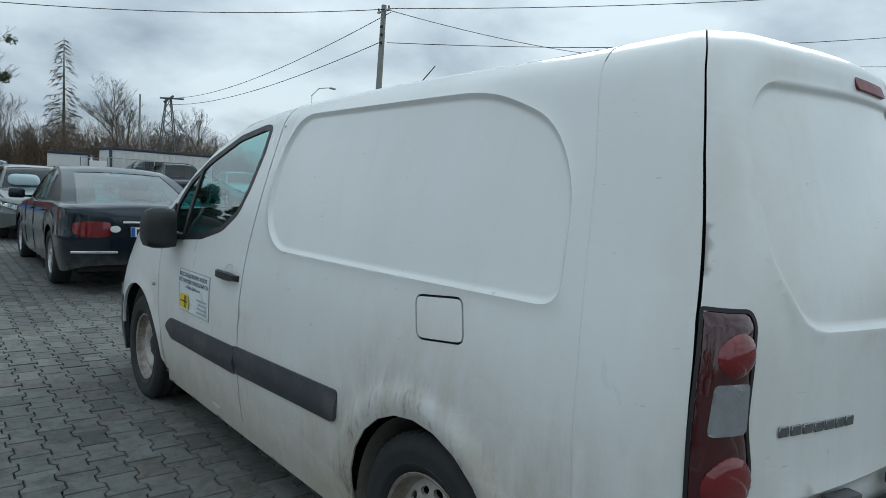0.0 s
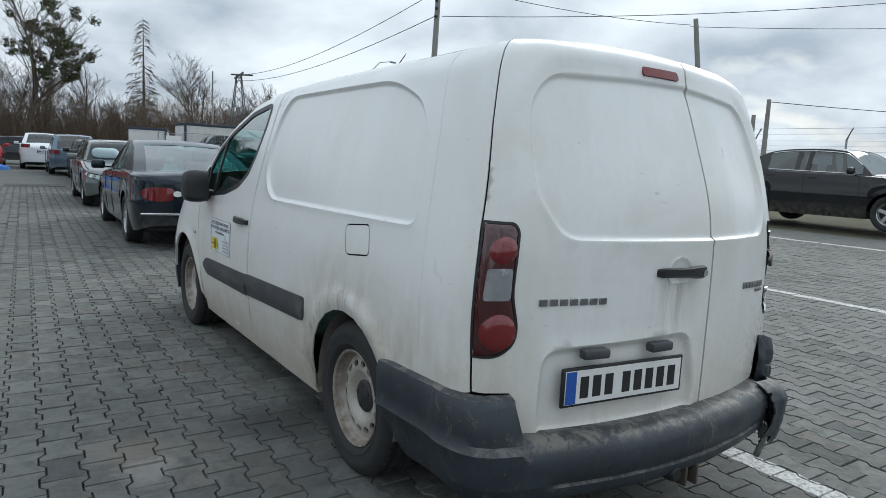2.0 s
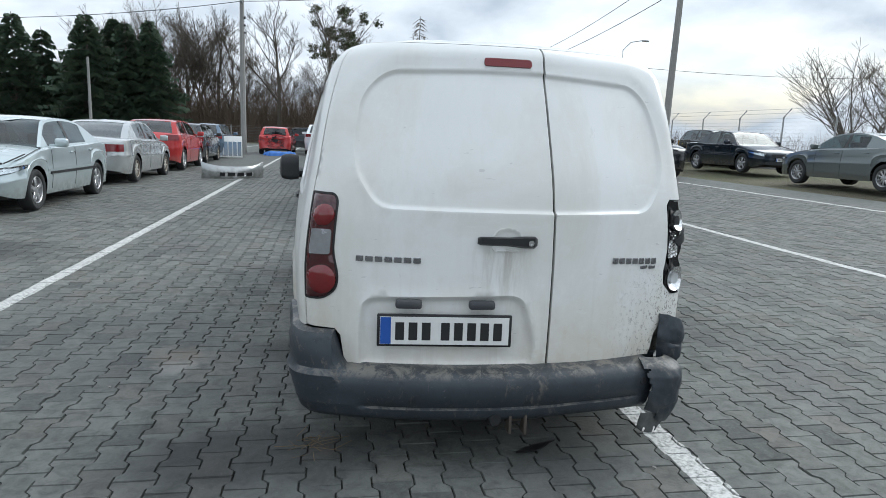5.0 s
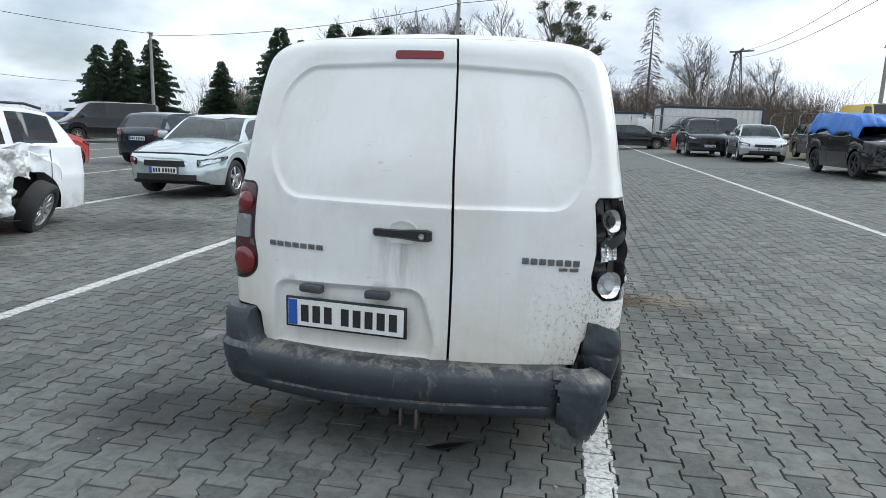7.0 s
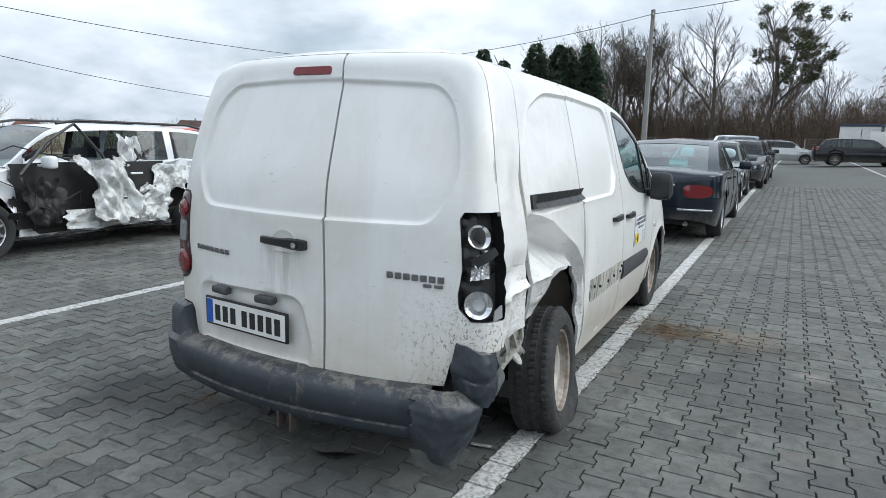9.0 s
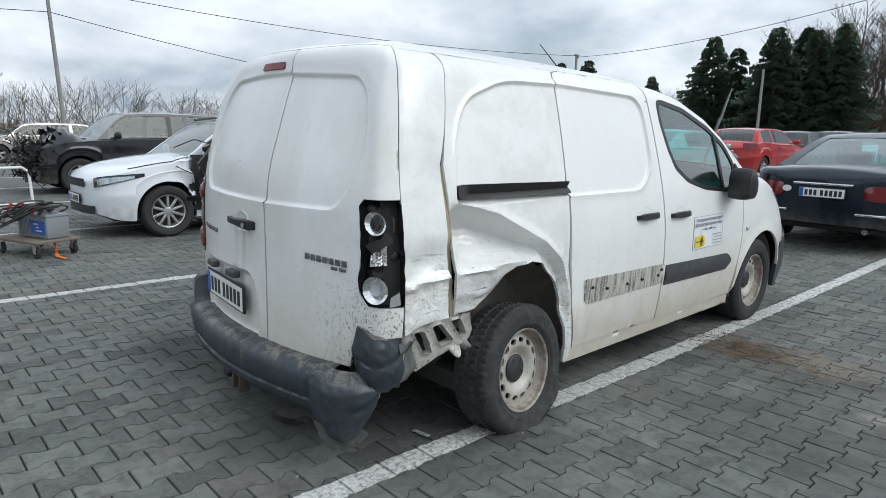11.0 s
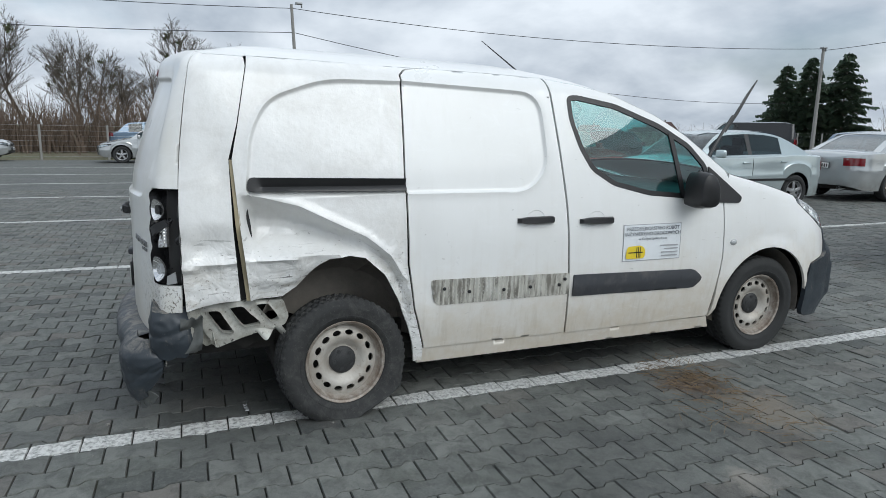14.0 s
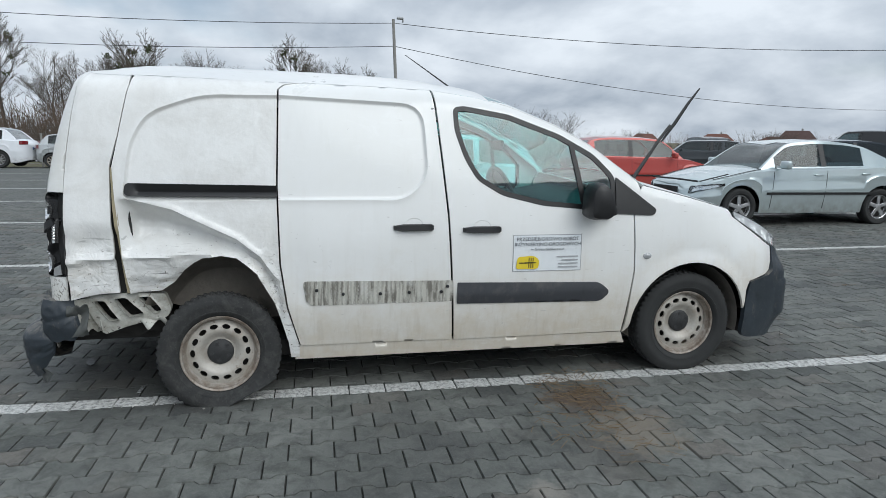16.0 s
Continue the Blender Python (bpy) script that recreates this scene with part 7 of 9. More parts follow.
        if "tail" not in gone:
            hi = d["lampz"] if "lampz" in d else d["zt"] - 0.075 if shape in ("saloon", "liftback") else d["zb"] - 0.02
            patch("rear_lamp", yt + (0.17 if d.get("oval") else 0.24), yt + d.get("lampin", 0.045), hi - (0.18 if "lampz" in d else 0.16 if shape != "van" else 0.35), hi, M_RED, sg, 0.013, oval=d.get("oval", False))
        if d.get("chrome"):
            bm = bmesh.new()
            ys = [d["rf"] + (d["cowl"] - d["rf"]) * 0.62 + (d["rr"] + 0.02 - d["rf"] - (d["cowl"] - d["rf"]) * 0.62) * k / 24 for k in range(25)]
            for lv in (0.05, 0.91):
                tube(bm, [Vector((sg * (cab(y_, lv).x + 0.008), y_, cab(y_, lv).z)) for y_ in ys], 0.012, 5)
            part("window_chrome", bm, M_CHROME, base, "chrome window line")
        if trim:
            patch("side_moulding", d["cowl"] - 0.1, d["rb"] + 0.5, 0.53, 0.57, M_BLACK, sg, 0.014)
        # mirror and handles
        bm = bmesh.new()
        ym = d["cowl"] - 0.32
        box(bm, (sg * (W + 0.10), ym, shoulder(ym) + 0.07), (0.20, 0.10, 0.14), None, 0.035, 3)
        box(bm, (sg * (W - 0.02), ym + 0.01, shoulder(ym) + 0.03), (0.12, 0.05, 0.03), None, 0.01)
        part("door_mirror", bm, mat, base)
        for yy in (bp + 0.16, bp - 0.78):
            bm = bmesh.new()
            z = shoulder(yy) - 0.11
            box(bm, (sg * (skin(yy, z, 0.012)), yy, z), (0.03, 0.17, 0.026), None, 0.009)
            part("door_handle", bm, mat, base)
        for yy in (d["rf"] + 0.45, bp, bp - 0.92):
            if yy < d["rr"] - 0.1:
                continue
            bm = bmesh.new()
            pts = [(sg * skin(yy, z, 0.0015), yy - 0.05 * (z - 0.6), z) for z in [0.30 + (shoulder(yy) - 0.34) * k / 6 for k in range(7)]]
            tube(bm, pts, 0.0045, 4)
            part("door_seam", bm, M_GAPSHADE, base)
    # lower bumpers, grille, plates
    if "nose" not in gone:
        bm = bmesh.new()
        n = 12
        for (z0, z1, span) in ((d["zn"] - 0.13, d["zn"] - 0.03, 0.42), (0.30, 0.40, 0.62)):
            g = []
            for i in range(n + 1):
                xx = W * span * (-1 + 2 * i / n)
                yy = yn - nose_a + nose_a * max(0.0, 1 - (abs(xx) / W) ** (1 / 0.38)) ** (1 / 3)
                g.append([bm.verts.new(crush((xx, yy + 0.010 - 0.05 * (z < 0.3), z))) for z in (z0, z1)])
            for r0, r1 in zip(g, g[1:]):
                bm.faces.new((r0[0], r0[1], r1[1], r1[0]))
        part("grille", bm, M_BLACK, base)
        if plates:
            number_plate(base, Matrix.Translation(crush((0, yn + 0.018, 0.47))) @ Euler((radians(90), 0, radians(180))).to_matrix().to_4x4(), 0.50, 0.11)
    if "tail" not in gone and plates:
        zp = d["platez"] if "platez" in d else d["zt"] - 0.24 if shape in ("saloon", "liftback") else 0.72 if shape != "suv" else 0.80
        number_plate(base, Matrix.Translation((0, yt - 0.016, zp)) @ Euler((radians(90), 0, 0)).to_matrix().to_4x4(), 0.50, 0.11)
        bm = bmesh.new()
        tube(bm, [(W * 0.55, yt + 0.25, 0.27), (W * 0.55, yt - 0.01, 0.27)], 0.035, 12)
        part("exhaust_pipe", bm, M_CHROME, base)
    for i, (sg, yy) in enumerate(((1, axles[0]), (-1, axles[0]), (1, axles[1]), (-1, axles[1]))):
        m = pose(sg * (W - 0.125), yy, d["wr"], 0, 0, 0 if sg > 0 else 180)
        if wheel_off and wheel_off[0] == i:
            m = pose(sg * (W - 0.05), yy + wheel_off[1], d["wr"] - 0.03, 0, *wheel_off[2:])
        car_wheel(base, m, d["wr"], 0.20, rims)
    CARS[name] = base
    return base


def junk(parent, name, label, center, size, n, seed, material, thick=0.02):
    """A tangle of bent struts, hoses and plates, joined as one mangled part."""
    rg = random.Random(seed)
    bm = bmesh.new()
    for i in range(n):
        p = Vector([center[k] + (rg.random() - 0.5) * size[k] for k in range(3)])
        if rg.random() < 0.55:
            pts = [p]
            for _ in range(3):
                pts.append(pts[-1] + Vector([(rg.random() - 0.5) * size[k] * 0.45 for k in range(3)]))
            tube(bm, pts, thick * rg.uniform(0.3, 0.9), 5)
        else:
            s = [rg.uniform(0.04, 0.14) * size[k] + 0.015 for k in range(3)]
            s[rg.randrange(3)] = 0.012
            box(bm, p, s, Euler([rg.uniform(-0.9, 0.9) for _ in range(3)]).to_matrix().to_4x4(), 0.004, 1)
    return part(name, bm, material, parent, label)


# row of the van
jag = car("saloon_car", "saloon", "midnight", 0.40, 8.88, -2.2, "dark blue-green rounded saloon parked ahead of the van", "five", L=4.88, WB=2.91, FO=0.92, H=1.44, W=1.82, zn=0.62, zt=0.93, zb=0.97, zc=0.92, rr=-0.70, rb=-1.72, rf=0.25, cowl=0.95, lampz=0.80, lampin=0.026, platez=0.69, oval=True, clear_rear=True)
for sg in (-1, 1):
    bm = bmesh.new()
    box(bm, (sg * 0.60, -2.47, 0.46), (0.46, 0.02, 0.03), Matrix.Rotation(radians(sg * 10), 4, "Z"), 0.008)
    part("bumper_chrome", bm, M_CHROME, jag, "chrome bumper strip")
bm = bmesh.new()
box(bm, (0, -2.515, 0.795), (0.66, 0.03, 0.035), None, 0.012)
part("boot_chrome", bm, M_CHROME, jag, "chrome boot strip")
bm = bmesh.new()
lathe(bm, [(0.042, 0.0), (0.042, 0.006), (0.0, 0.008)], 20, Matrix.Translation((-0.40, -2.505, 0.72)) @ Matrix.Rotation(radians(-90), 4, "Z") @ Matrix.Diagonal((1, 1.25, 0.9, 1)))
part("country_badge", bm, M_PLATE, jag)
grey = car("saloon_car", "saloon", "pewter", 0.52, 14.75, 178, "grey-green saloon with burst airbags behind the windscreen", "five", L=4.52, WB=2.71, H=1.43)
bm = bmesh.new()
for sx in (-0.35, 0.35):
    box(bm, (sx, 0.72, 1.08), (0.55, 0.35, 0.30), None, 0.12, 3)
part("airbag", bm, M_AIRBAG, grey, "inflated pale airbag")
car("hatchback_car", "hatch", "graphite", 1.05, 20.2, 177, "dark grey hatchback in the parked row", "plain")
car("hatchback_car", "hatch", "black", 1.25, 24.4, 177, "black hatchback in the parked row", "plain")
car("estate_car", "estate", "steelblue", 0.95, 29.2, -2, "blue-grey people carrier with high red lamps", "plain", H=1.62, zt=1.0)
car("suv_car", "suv", "white", 0.25, 34.6, -2, "white sport utility car with a scraped corner", "dark")
redw = car("hatchback_car", "hatch", "red", -2.15, 33.6, -4, "red hatchback with its rear torn open", "plain", gone=("tail",), dents=(((0, -1.9, 0.8), 0.8, (0.05, 0.45, 0.0)),), crush_noise=0.05)
junk(redw, "torn_tail", "torn dark tail panel", (0, -1.85, 0.75), (1.1, 0.3, 0.7), 40, 3, M_WRECK)
car("estate_car", "estate", "graphite", -0.9, 39.5, 84, "dark estate parked across the end of the lot", "plain")
# row beyond the first bay line
oct_ = car("liftback_car", "liftback", "silver", -5.5, 14.55, -2.6, "silver liftback with steel wheels", "plain", L=4.67, WB=2.69, W=1.81, FO=0.88)
kia = car("suv_car", "suv", "red", -5.22, 19.25, -2.6, "bright red compact crossover", "multi", L=4.14, WB=2.55, FO=0.83, W=1.76, H=1.53, zn=0.80, zc=1.02, zb=1.08, zt=0.98, wr=0.33, rr=-1.35, rb=-1.70)
car("hatchback_car", "hatch", "graphite", -5.1, 23.5, -2.6, "dark grey hatchback in the far row", "plain")
car("estate_car", "estate", "steelblue", -5.0, 28.6, -2.6, "blue-grey estate in the far row", "plain")
lag = car("liftback_car", "liftback", "ice", -5.66, 9.0, 178.5, "pale silver liftback with crumpled bonnet and shattered windscreen", "five", trim=True,
          dents=(((-0.25, 1.75, 0.85), 0.75, (0.0, -0.03, 0.03)), ((0.0, 0.45, 1.42), 0.6, (0, 0, -0.06)), ((-0.55, 2.1, 0.72), 0.35, (0.05, -0.10, -0.02))))
bm = bmesh.new()
tube(bm, [(-0.70, 2.08, 0.735), (-0.3, 2.205, 0.755), (0.2, 2.21, 0.75), (0.66, 2.10, 0.74)], 0.016, 6)
tube(bm, [(-0.70, 2.05, 0.735), (-0.80, 1.6, 0.86)], 0.010, 5)
part("bonnet_gap", bm, M_GAPSHADE, lag)
golf = car("estate_car", "estate", "white", -6.28, 2.18, 178.0, "white estate with one whole flank ripped open", "multi", L=4.54, WB=2.635, FO=0.83, zn=0.75, no_glass=((1, "f"), (-1, "f")), wheel_off=(3, 0.0, 24, 200),
           dents=(((-0.85, 0.45, 0.6), 0.85, (0.30, 0.0, 0.0)), ((-0.85, -0.55, 0.6), 0.8, (0.22, 0.0, 0.02)), ((-0.85, -1.2, 0.8), 0.45, (0.10, 0, 0.05)), ((-0.8, 1.0, 0.75), 0.4, (0.08, -0.03, 0.0))), crush_noise=0.07)
junk(golf, "ripped_door_frame", "ripped dark door frames", (-0.84, 0.25, 0.75), (0.25, 1.7, 0.75), 22, 8, M_WRECK, 0.014)


def crumpled(parent, name, label, c, du, dv, amp, seed, material, nu=18, nv=16, ragged=0.25):
    """A crumpled, ragged sheet spanned by two directions from a corner."""
    c, du, dv = Vector(c), Vector(du), Vector(dv)
    n = du.cross(dv).normalized()

    rg = random.Random(seed)
    grids = [(k, [[rg.uniform(-1, 1) for _ in range(k * 2 + 3)] for _ in range(k * 2 + 3)], w) for k, w in ((4, 1.0), (9, 0.45), (19, 0.16))]

    def facets(u, v):
        """Sharp folds: flat pieces between random heights on slanting grids."""
        total = 0.0
        for k, h, w in grids:
            a, b = (0.82 * u - 0.57 * v + 0.6) * k, (0.57 * u + 0.82 * v) * k
            i, j = int(a), int(b)
            p, q = a - i, b - j
            if p + q < 1:
                z = h[i][j] * (1 - p - q) + h[i + 1][j] * p + h[i][j + 1] * q
            else:
                z = h[i + 1][j + 1] * (p + q - 1) + h[i + 1][j] * (1 - q) + h[i][j + 1] * (1 - p)
            total += z * w
        return total

    def fn(u, v):
        q = Vector((u * 2.2 + seed, v * 2.2, seed * 0.7))
        return c + du * u + dv * v + n * amp * 0.42 * facets(u, v) + (du + dv) * 0.04 * noise.noise(q * 2.0 + Vector((7, 0, 0)))

    def keep(u, v):
        e = min(u, 1 - u, v, 1 - v)
        return e > ragged * 0.5 * (0.5 + noise.noise((u * 5 + seed, v * 5, 3.0)))
    return shell(name, parent, fn, nu, nv, material, 0.006, label, keep)


M_TORN = Mat("torn_dirty_white_sheet", (0.58, 0.60, 0.60), 0.38, 0.1)
M_TORN.mix(M_TORN.ramp(M_TORN.noise(6, 6, 0.7, None, 0.6), 0.45, 0.62, 0, 0.8), (0.26, 0.25, 0.23))
M_TORN.mix(M_TORN.ramp(M_TORN.noise(24, 5, 0.7), 0.60, 0.68, 0, 0.9), (0.04, 0.04, 0.04))
M_TORN = M_TORN.m
M_AIRCLOTH = plain("white_airbag_cloth", (0.62, 0.63, 0.63), 0.8, 0, 20, 0.25)
# the flank is closed: this black sheet imitates the shaded cabin behind it
crumpled(golf, "dark_opening", "dark sheet standing for the shade inside the torn-open flank", (-0.80, -0.95, 0.30), (0, 1.95, 0), (0.02, 0, 0.72), 0.05, 2, M_GAPSHADE, 24, 14, 0.05)
crumpled(golf, "crumpled_door", "crushed door skin folded outwards", (-1.02, -0.55, 0.26), (-0.06, 0.72, 0.02), (0.10, 0.22, 0.86), 0.24, 5, M_TORN, 64, 60)
crumpled(golf, "door_skin", "torn white door skin", (-0.94, -0.95, 0.26), (-0.05, 0.62, 0.0), (0.05, -0.05, 0.50), 0.20, 31, M_TORN, 56, 48)
crumpled(golf, "hanging_airbag", "slack white airbag cloth", (-0.74, -0.72, 0.92), (0.03, 0.34, 0.02), (0.03, 0.04, 0.42), 0.16, 37, M_AIRCLOTH, 36, 36)
crumpled(golf, "crumpled_sill", "torn sill sheet", (-0.93, -0.95, 0.24), (0, 1.5, 0.0), (0.03, 0, 0.26), 0.12, 8, M_TORN, 80, 24)
crumpled(golf, "crumpled_wing", "crumpled sheet over the rear wheel", (-0.90, -1.25, 0.62), (0.02, 0.55, 0.05), (0.06, -0.05, 0.34), 0.10, 11, M_TORN, 46, 34)
crumpled(golf, "inner_door", "ripped inner door panel", (-0.88, 0.35, 0.32), (-0.05, 0.55, 0), (0.04, 0.1, 0.55), 0.16, 14, M_WRECK, 44, 40)
bm = bmesh.new()
tube(bm, [(-0.92, 0.95, 0.90), (-0.86, 0.62, 1.25), (-0.80, 0.25, 1.46), (-0.84, -0.05, 1.10), (-0.90, -0.12, 0.85)], 0.018, 6)
part("bent_window_frame", bm, M_BLACK, golf, "bent black window frame")
bm = bmesh.new()
for sx in (-1, 1):
    tube(bm, [(sx * 0.62, 0.35, 1.46), (sx * 0.62, 0.1, 1.50), (sx * 0.62, -1.5, 1.49), (sx * 0.62, -1.75, 1.44)], 0.018, 6)
part("roof_rails", bm, M_BLACK, golf, "black roof rail")
bsuv = car("suv_car", "suv", "black", -12.52, 2.95, 178.5, "black sport utility car with its front end torn off", "five", L=4.75, WB=2.75, gone=("nose",), dents=(((0, 2.2, 0.7), 0.95, (0, -0.55, 0.05)), ((-0.5, 1.6, 1.0), 0.5, (0, 0, 0.22))), crush_noise=0.08)
junk(bsuv, "torn_front_end", "tangle of torn metal and hoses", (0, 1.98, 0.66), (1.55, 0.6, 0.75), 260, 21, M_WRECK, 0.016)
crumpled(bsuv, "folded_bonnet", "folded black bonnet", (-0.75, 1.15, 1.02), (1.5, 0.05, 0.02), (0.02, 0.62, 0.22), 0.22, 17, PAINT["black"], 48, 36)
crumpled(bsuv, "folded_bonnet_tip", "upturned bonnet edge", (-0.70, 1.72, 1.20), (1.3, -0.1, 0.05), (0.05, 0.25, -0.45), 0.18, 23, PAINT["black"], 44, 32)
red2 = car("hatchback_car", "hatch", "brick", -10.98, 9.1, -2.6, "faded red five-door hatchback", "plain", trim=True, L=4.2, WB=2.6, FO=0.85, H=1.50)
car("hatchback_car", "hatch", "midnight", -10.25, 15.15, -3, "dark blue hatchback seen from behind", "plain", L=3.98, WB=2.47)
car("panel_van", "van", "black", -20.6, 26.6, 140, "black van with a crumpled front", "plain", dents=(((0.3, 2.3, 0.8), 0.6, (0, -0.25, 0.05)),))
car("hatchback_car", "hatch", "blue", -25.4, 29.4, 118, "bright blue hatchback far across the lot", "plain")
car("estate_car", "estate", "graphite", -22.6, 19.0, 150, "grey estate with its bonnet up", "plain", dents=(((0, 1.9, 0.8), 0.6, (0, -0.1, 0.12)),))
car("suv_car", "suv", "black", -27.0, 22.5, 80, "dark sport utility car in the far row", "plain")
car("hatchback_car", "hatch", "red", -31.0, 25.0, 60, "red wrecked hatchback in the far row", "plain", dents=(((0, 1.7, 0.8), 0.7, (0, -0.3, 0.1)),))
car("hatchback_car", "hatch", "steelblue", -9.6, 20.5, -3, "blue-grey hatchback in the far row", "plain")
car("saloon_car", "saloon", "silver", -25.1, -0.62, 178, "silver saloon along the far fence", "five", L=4.7, WB=2.61)
car("estate_car", "estate", "beige", -26.4, 4.0, 180, "champagne estate along the far fence", "five")
tsuv = car("suv_car", "suv", "steelblue", -31.0, -0.4, 3, "blue-grey sport utility car partly under a blue sheet", "plain")
car("suv_car", "suv", "white", -27.0, -12.4, 175, "white sport utility car by the far fence", "multi")
car("hatchback_car", "hatch", "silver", -27.0, -8.0, 0, "silver hatchback by the far fence", "plain")
# right-hand side
alfa = car("suv_car", "suv", "black", 13.15, 4.25, 178, "black sport utility car with a chrome window line", "five", L=4.69, WB=2.82, H=1.66, W=1.90, rr=-1.15, rb=-1.95, dark=True, chrome=True)
chry = car("saloon_car", "saloon", "pewter", 13.45, 10.75, -2, "dark grey-green saloon parked on the verge", "multi", L=5.0, WB=2.87, FO=1.0, H=1.42, W=1.88, zt=1.02, zb=1.03, cowl=1.05, rf=0.35, rr=-0.75, rb=-1.65)
jeep = car("suv_car", "suv", "black", 9.95, 16.75, 178.5, "black sport utility car with a smashed front under a blue sheet", "dark", gone=("nose",), dents=(((0.2, 2.0, 0.8), 0.8, (0, -0.25, 0.02)),), crush_noise=0.05)
junk(jeep, "torn_front_end", "torn front end", (0.1, 2.05, 0.62), (1.5, 0.35, 0.6), 70, 31, M_WRECK, 0.025)
car("saloon_car", "saloon", "silver", 9.7, 25.6, 172, "silver saloon facing the lot", "five", H=1.47)
car("suv_car", "suv", "black", 8.6, 30.0, 176, "black sport utility car facing the lot", "five", H=1.76)
car("estate_car", "estate", "bottle", 12.6, 25.6, 177, "dark green estate facing the lot", "plain")
car("saloon_car", "saloon", "midnight", 14.6, 17.4, 178, "dark blue saloon on the verge", "five")
car("estate_car", "estate", "graphite", 17.0, 22.0, 175, "grey estate by the fence", "plain")
car("hatchback_car", "hatch", "silver", 2.9, 42.8, -92, "silver hatchback across the end of the lot", "plain")
car("estate_car", "estate", "black", 6.6, 38.6, -88, "black estate across the end of the lot", "plain")
car("panel_van", "van", "graphite", 11.2, 42.2, 92, "dark grey van behind a mesh gate", "plain", L=5.3, WB=3.3)


def tarp(name, label, m, sx, sy, drop, seed):
    """A creased sheet lying over a car."""
    vs, fs = [], []
    nx, ny = 54, 60
    for j in range(ny + 1):
        for i in range(nx + 1):
            u, v = -1 + 2 * i / nx, -1 + 2 * j / ny
            e = max(0.0, abs(u) - 0.74) / 0.26
            f = max(0.0, abs(v) - 0.80) / 0.20
            z = -drop * e ** 1.2 - 0.30 * f ** 1.5 - 0.10 * (max(0, v - 0.1)) ** 2
            z += 0.06 * noise.noise((u * 3 + seed, v * 3, 0)) + 0.05 * abs(noise.noise((u * 6 + v * 2, v * 5 + seed, 3))) + 0.025 * abs(noise.noise((u * 13, v * 11 + seed, 6)))
            z -= 0.22 * e * (0.5 + 0.9 * noise.noise((v * 2.6 + seed, u * 0.8, 5)))
            vs.append((u * sx * (1 - 0.10 * e), v * sy, z))
    for j in range(ny):
        for i in range(nx):
            k = j * (nx + 1) + i
            fs.append((k, k + 1, k + nx + 2, k + nx + 1))
    ob = from_lists(name, vs, fs, M_TARP)
    so = ob.modifiers.new("thickness", "SOLIDIFY")
    so.thickness = 0.004
    ob.matrix_world = m
    return tagged(ob, label, "tarpaulin")


tarp("tarpaulin", "creased blue tarpaulin over a smashed car", pose(9.95, 17.35, lot(9.95, 16.75) + 1.735, 3, 0, -1.5), 0.93, 1.75, 0.42, 1.0)
tarp("tarpaulin", "blue tarpaulin bundled on a car roof", pose(-31.0, 1.2, 1.62, -3, 0, 0), 0.8, 0.9, 0.3, 4.0)
tarp("tarpaulin", "blue sheet lying crumpled on the ground", pose(-2.0, 31.2, lot(-2, 31) + 0.16, 0, 0, 30), 0.9, 0.45, 0.12, 7.0)

# ---- loose things on the ground ----
# platform trolley with battery pack and jump leads
tr = thing("platform_trolley", pose(-5.25, -0.66, 0, 0, 0, -71), "white-handled platform trolley standing on four castors", "trolley")
M_WHITETUBE = plain("white_painted_tube", (0.66, 0.66, 0.64), 0.4, 0, 20, 0.35)
bm = bmesh.new()
box(bm, (0, 0, 0.165), (0.50, 0.74, 0.03), None, 0.008)
part("platform", bm, plain("dirty_plywood", (0.16, 0.13, 0.10), 0.8, 0, 14, 0.5), tr)
bm = bmesh.new()
hp = [(-0.22, -0.35, 0.17), (-0.22, -0.38, 0.45), (-0.22, -0.41, 0.78), (-0.20, -0.415, 0.85), (-0.15, -0.42, 0.89), (0.15, -0.42, 0.89), (0.20, -0.415, 0.85), (0.22, -0.41, 0.78), (0.22, -0.38, 0.45), (0.22, -0.35, 0.17)]
tube(bm, hp, 0.016, 10)
part("push_handle", bm, M_WHITETUBE, tr, "bent white tube handle")
bm = bmesh.new()
box(bm, (0, -0.375, 0.40), (0.42, 0.012, 0.22), Matrix.Rotation(radians(4), 4, "X"), 0.004)
part("handle_board", bm, M_WHITETUBE, tr)
for cx in (-0.20, 0.20):
    for cy in (-0.30, 0.30):
        bm = bmesh.new()
        lathe(bm, [(0.0, -0.017), (0.052, -0.017), (0.06, -0.008), (0.06, 0.008), (0.052, 0.017), (0.0, 0.017)], 18)
        bmesh.ops.translate(bm, vec=(cx, cy, 0.06), verts=bm.verts)
        c = part("castor", bm, M_RUBBER, tr)
        bm = bmesh.new()
        for o in (-0.024, 0.024):
            box(bm, (cx + o, cy, 0.10), (0.005, 0.05, 0.10), None, 0.002, 1)
        box(bm, (cx, cy, 0.148), (0.07, 0.08, 0.008))
        part("castor_fork", bm, M_STEEL, c)
bat = thing("battery_pack", pose(-5.20, -0.60, 0.18, 0, 0, -71), "grey battery pack with a blue label on the trolley", "battery")
bm = bmesh.new()
box(bm, (0, 0, 0.12), (0.25, 0.50, 0.23), None, 0.015)
box(bm, (0, 0, 0.245), (0.262, 0.512, 0.03), None, 0.01)
M_CASE = plain("grey_case_plastic", (0.20, 0.215, 0.23), 0.55, 0, 20, 0.35)
case = part("case", bm, M_CASE, bat)
for k in range(9):
    bm = bmesh.new()
    box(bm, (0.127, -0.21 + 0.025 * k, 0.12), (0.008, 0.008, 0.18), None, 0.002, 1)
    part("rib", bm, M_CASE, case)
bm = bmesh.new()
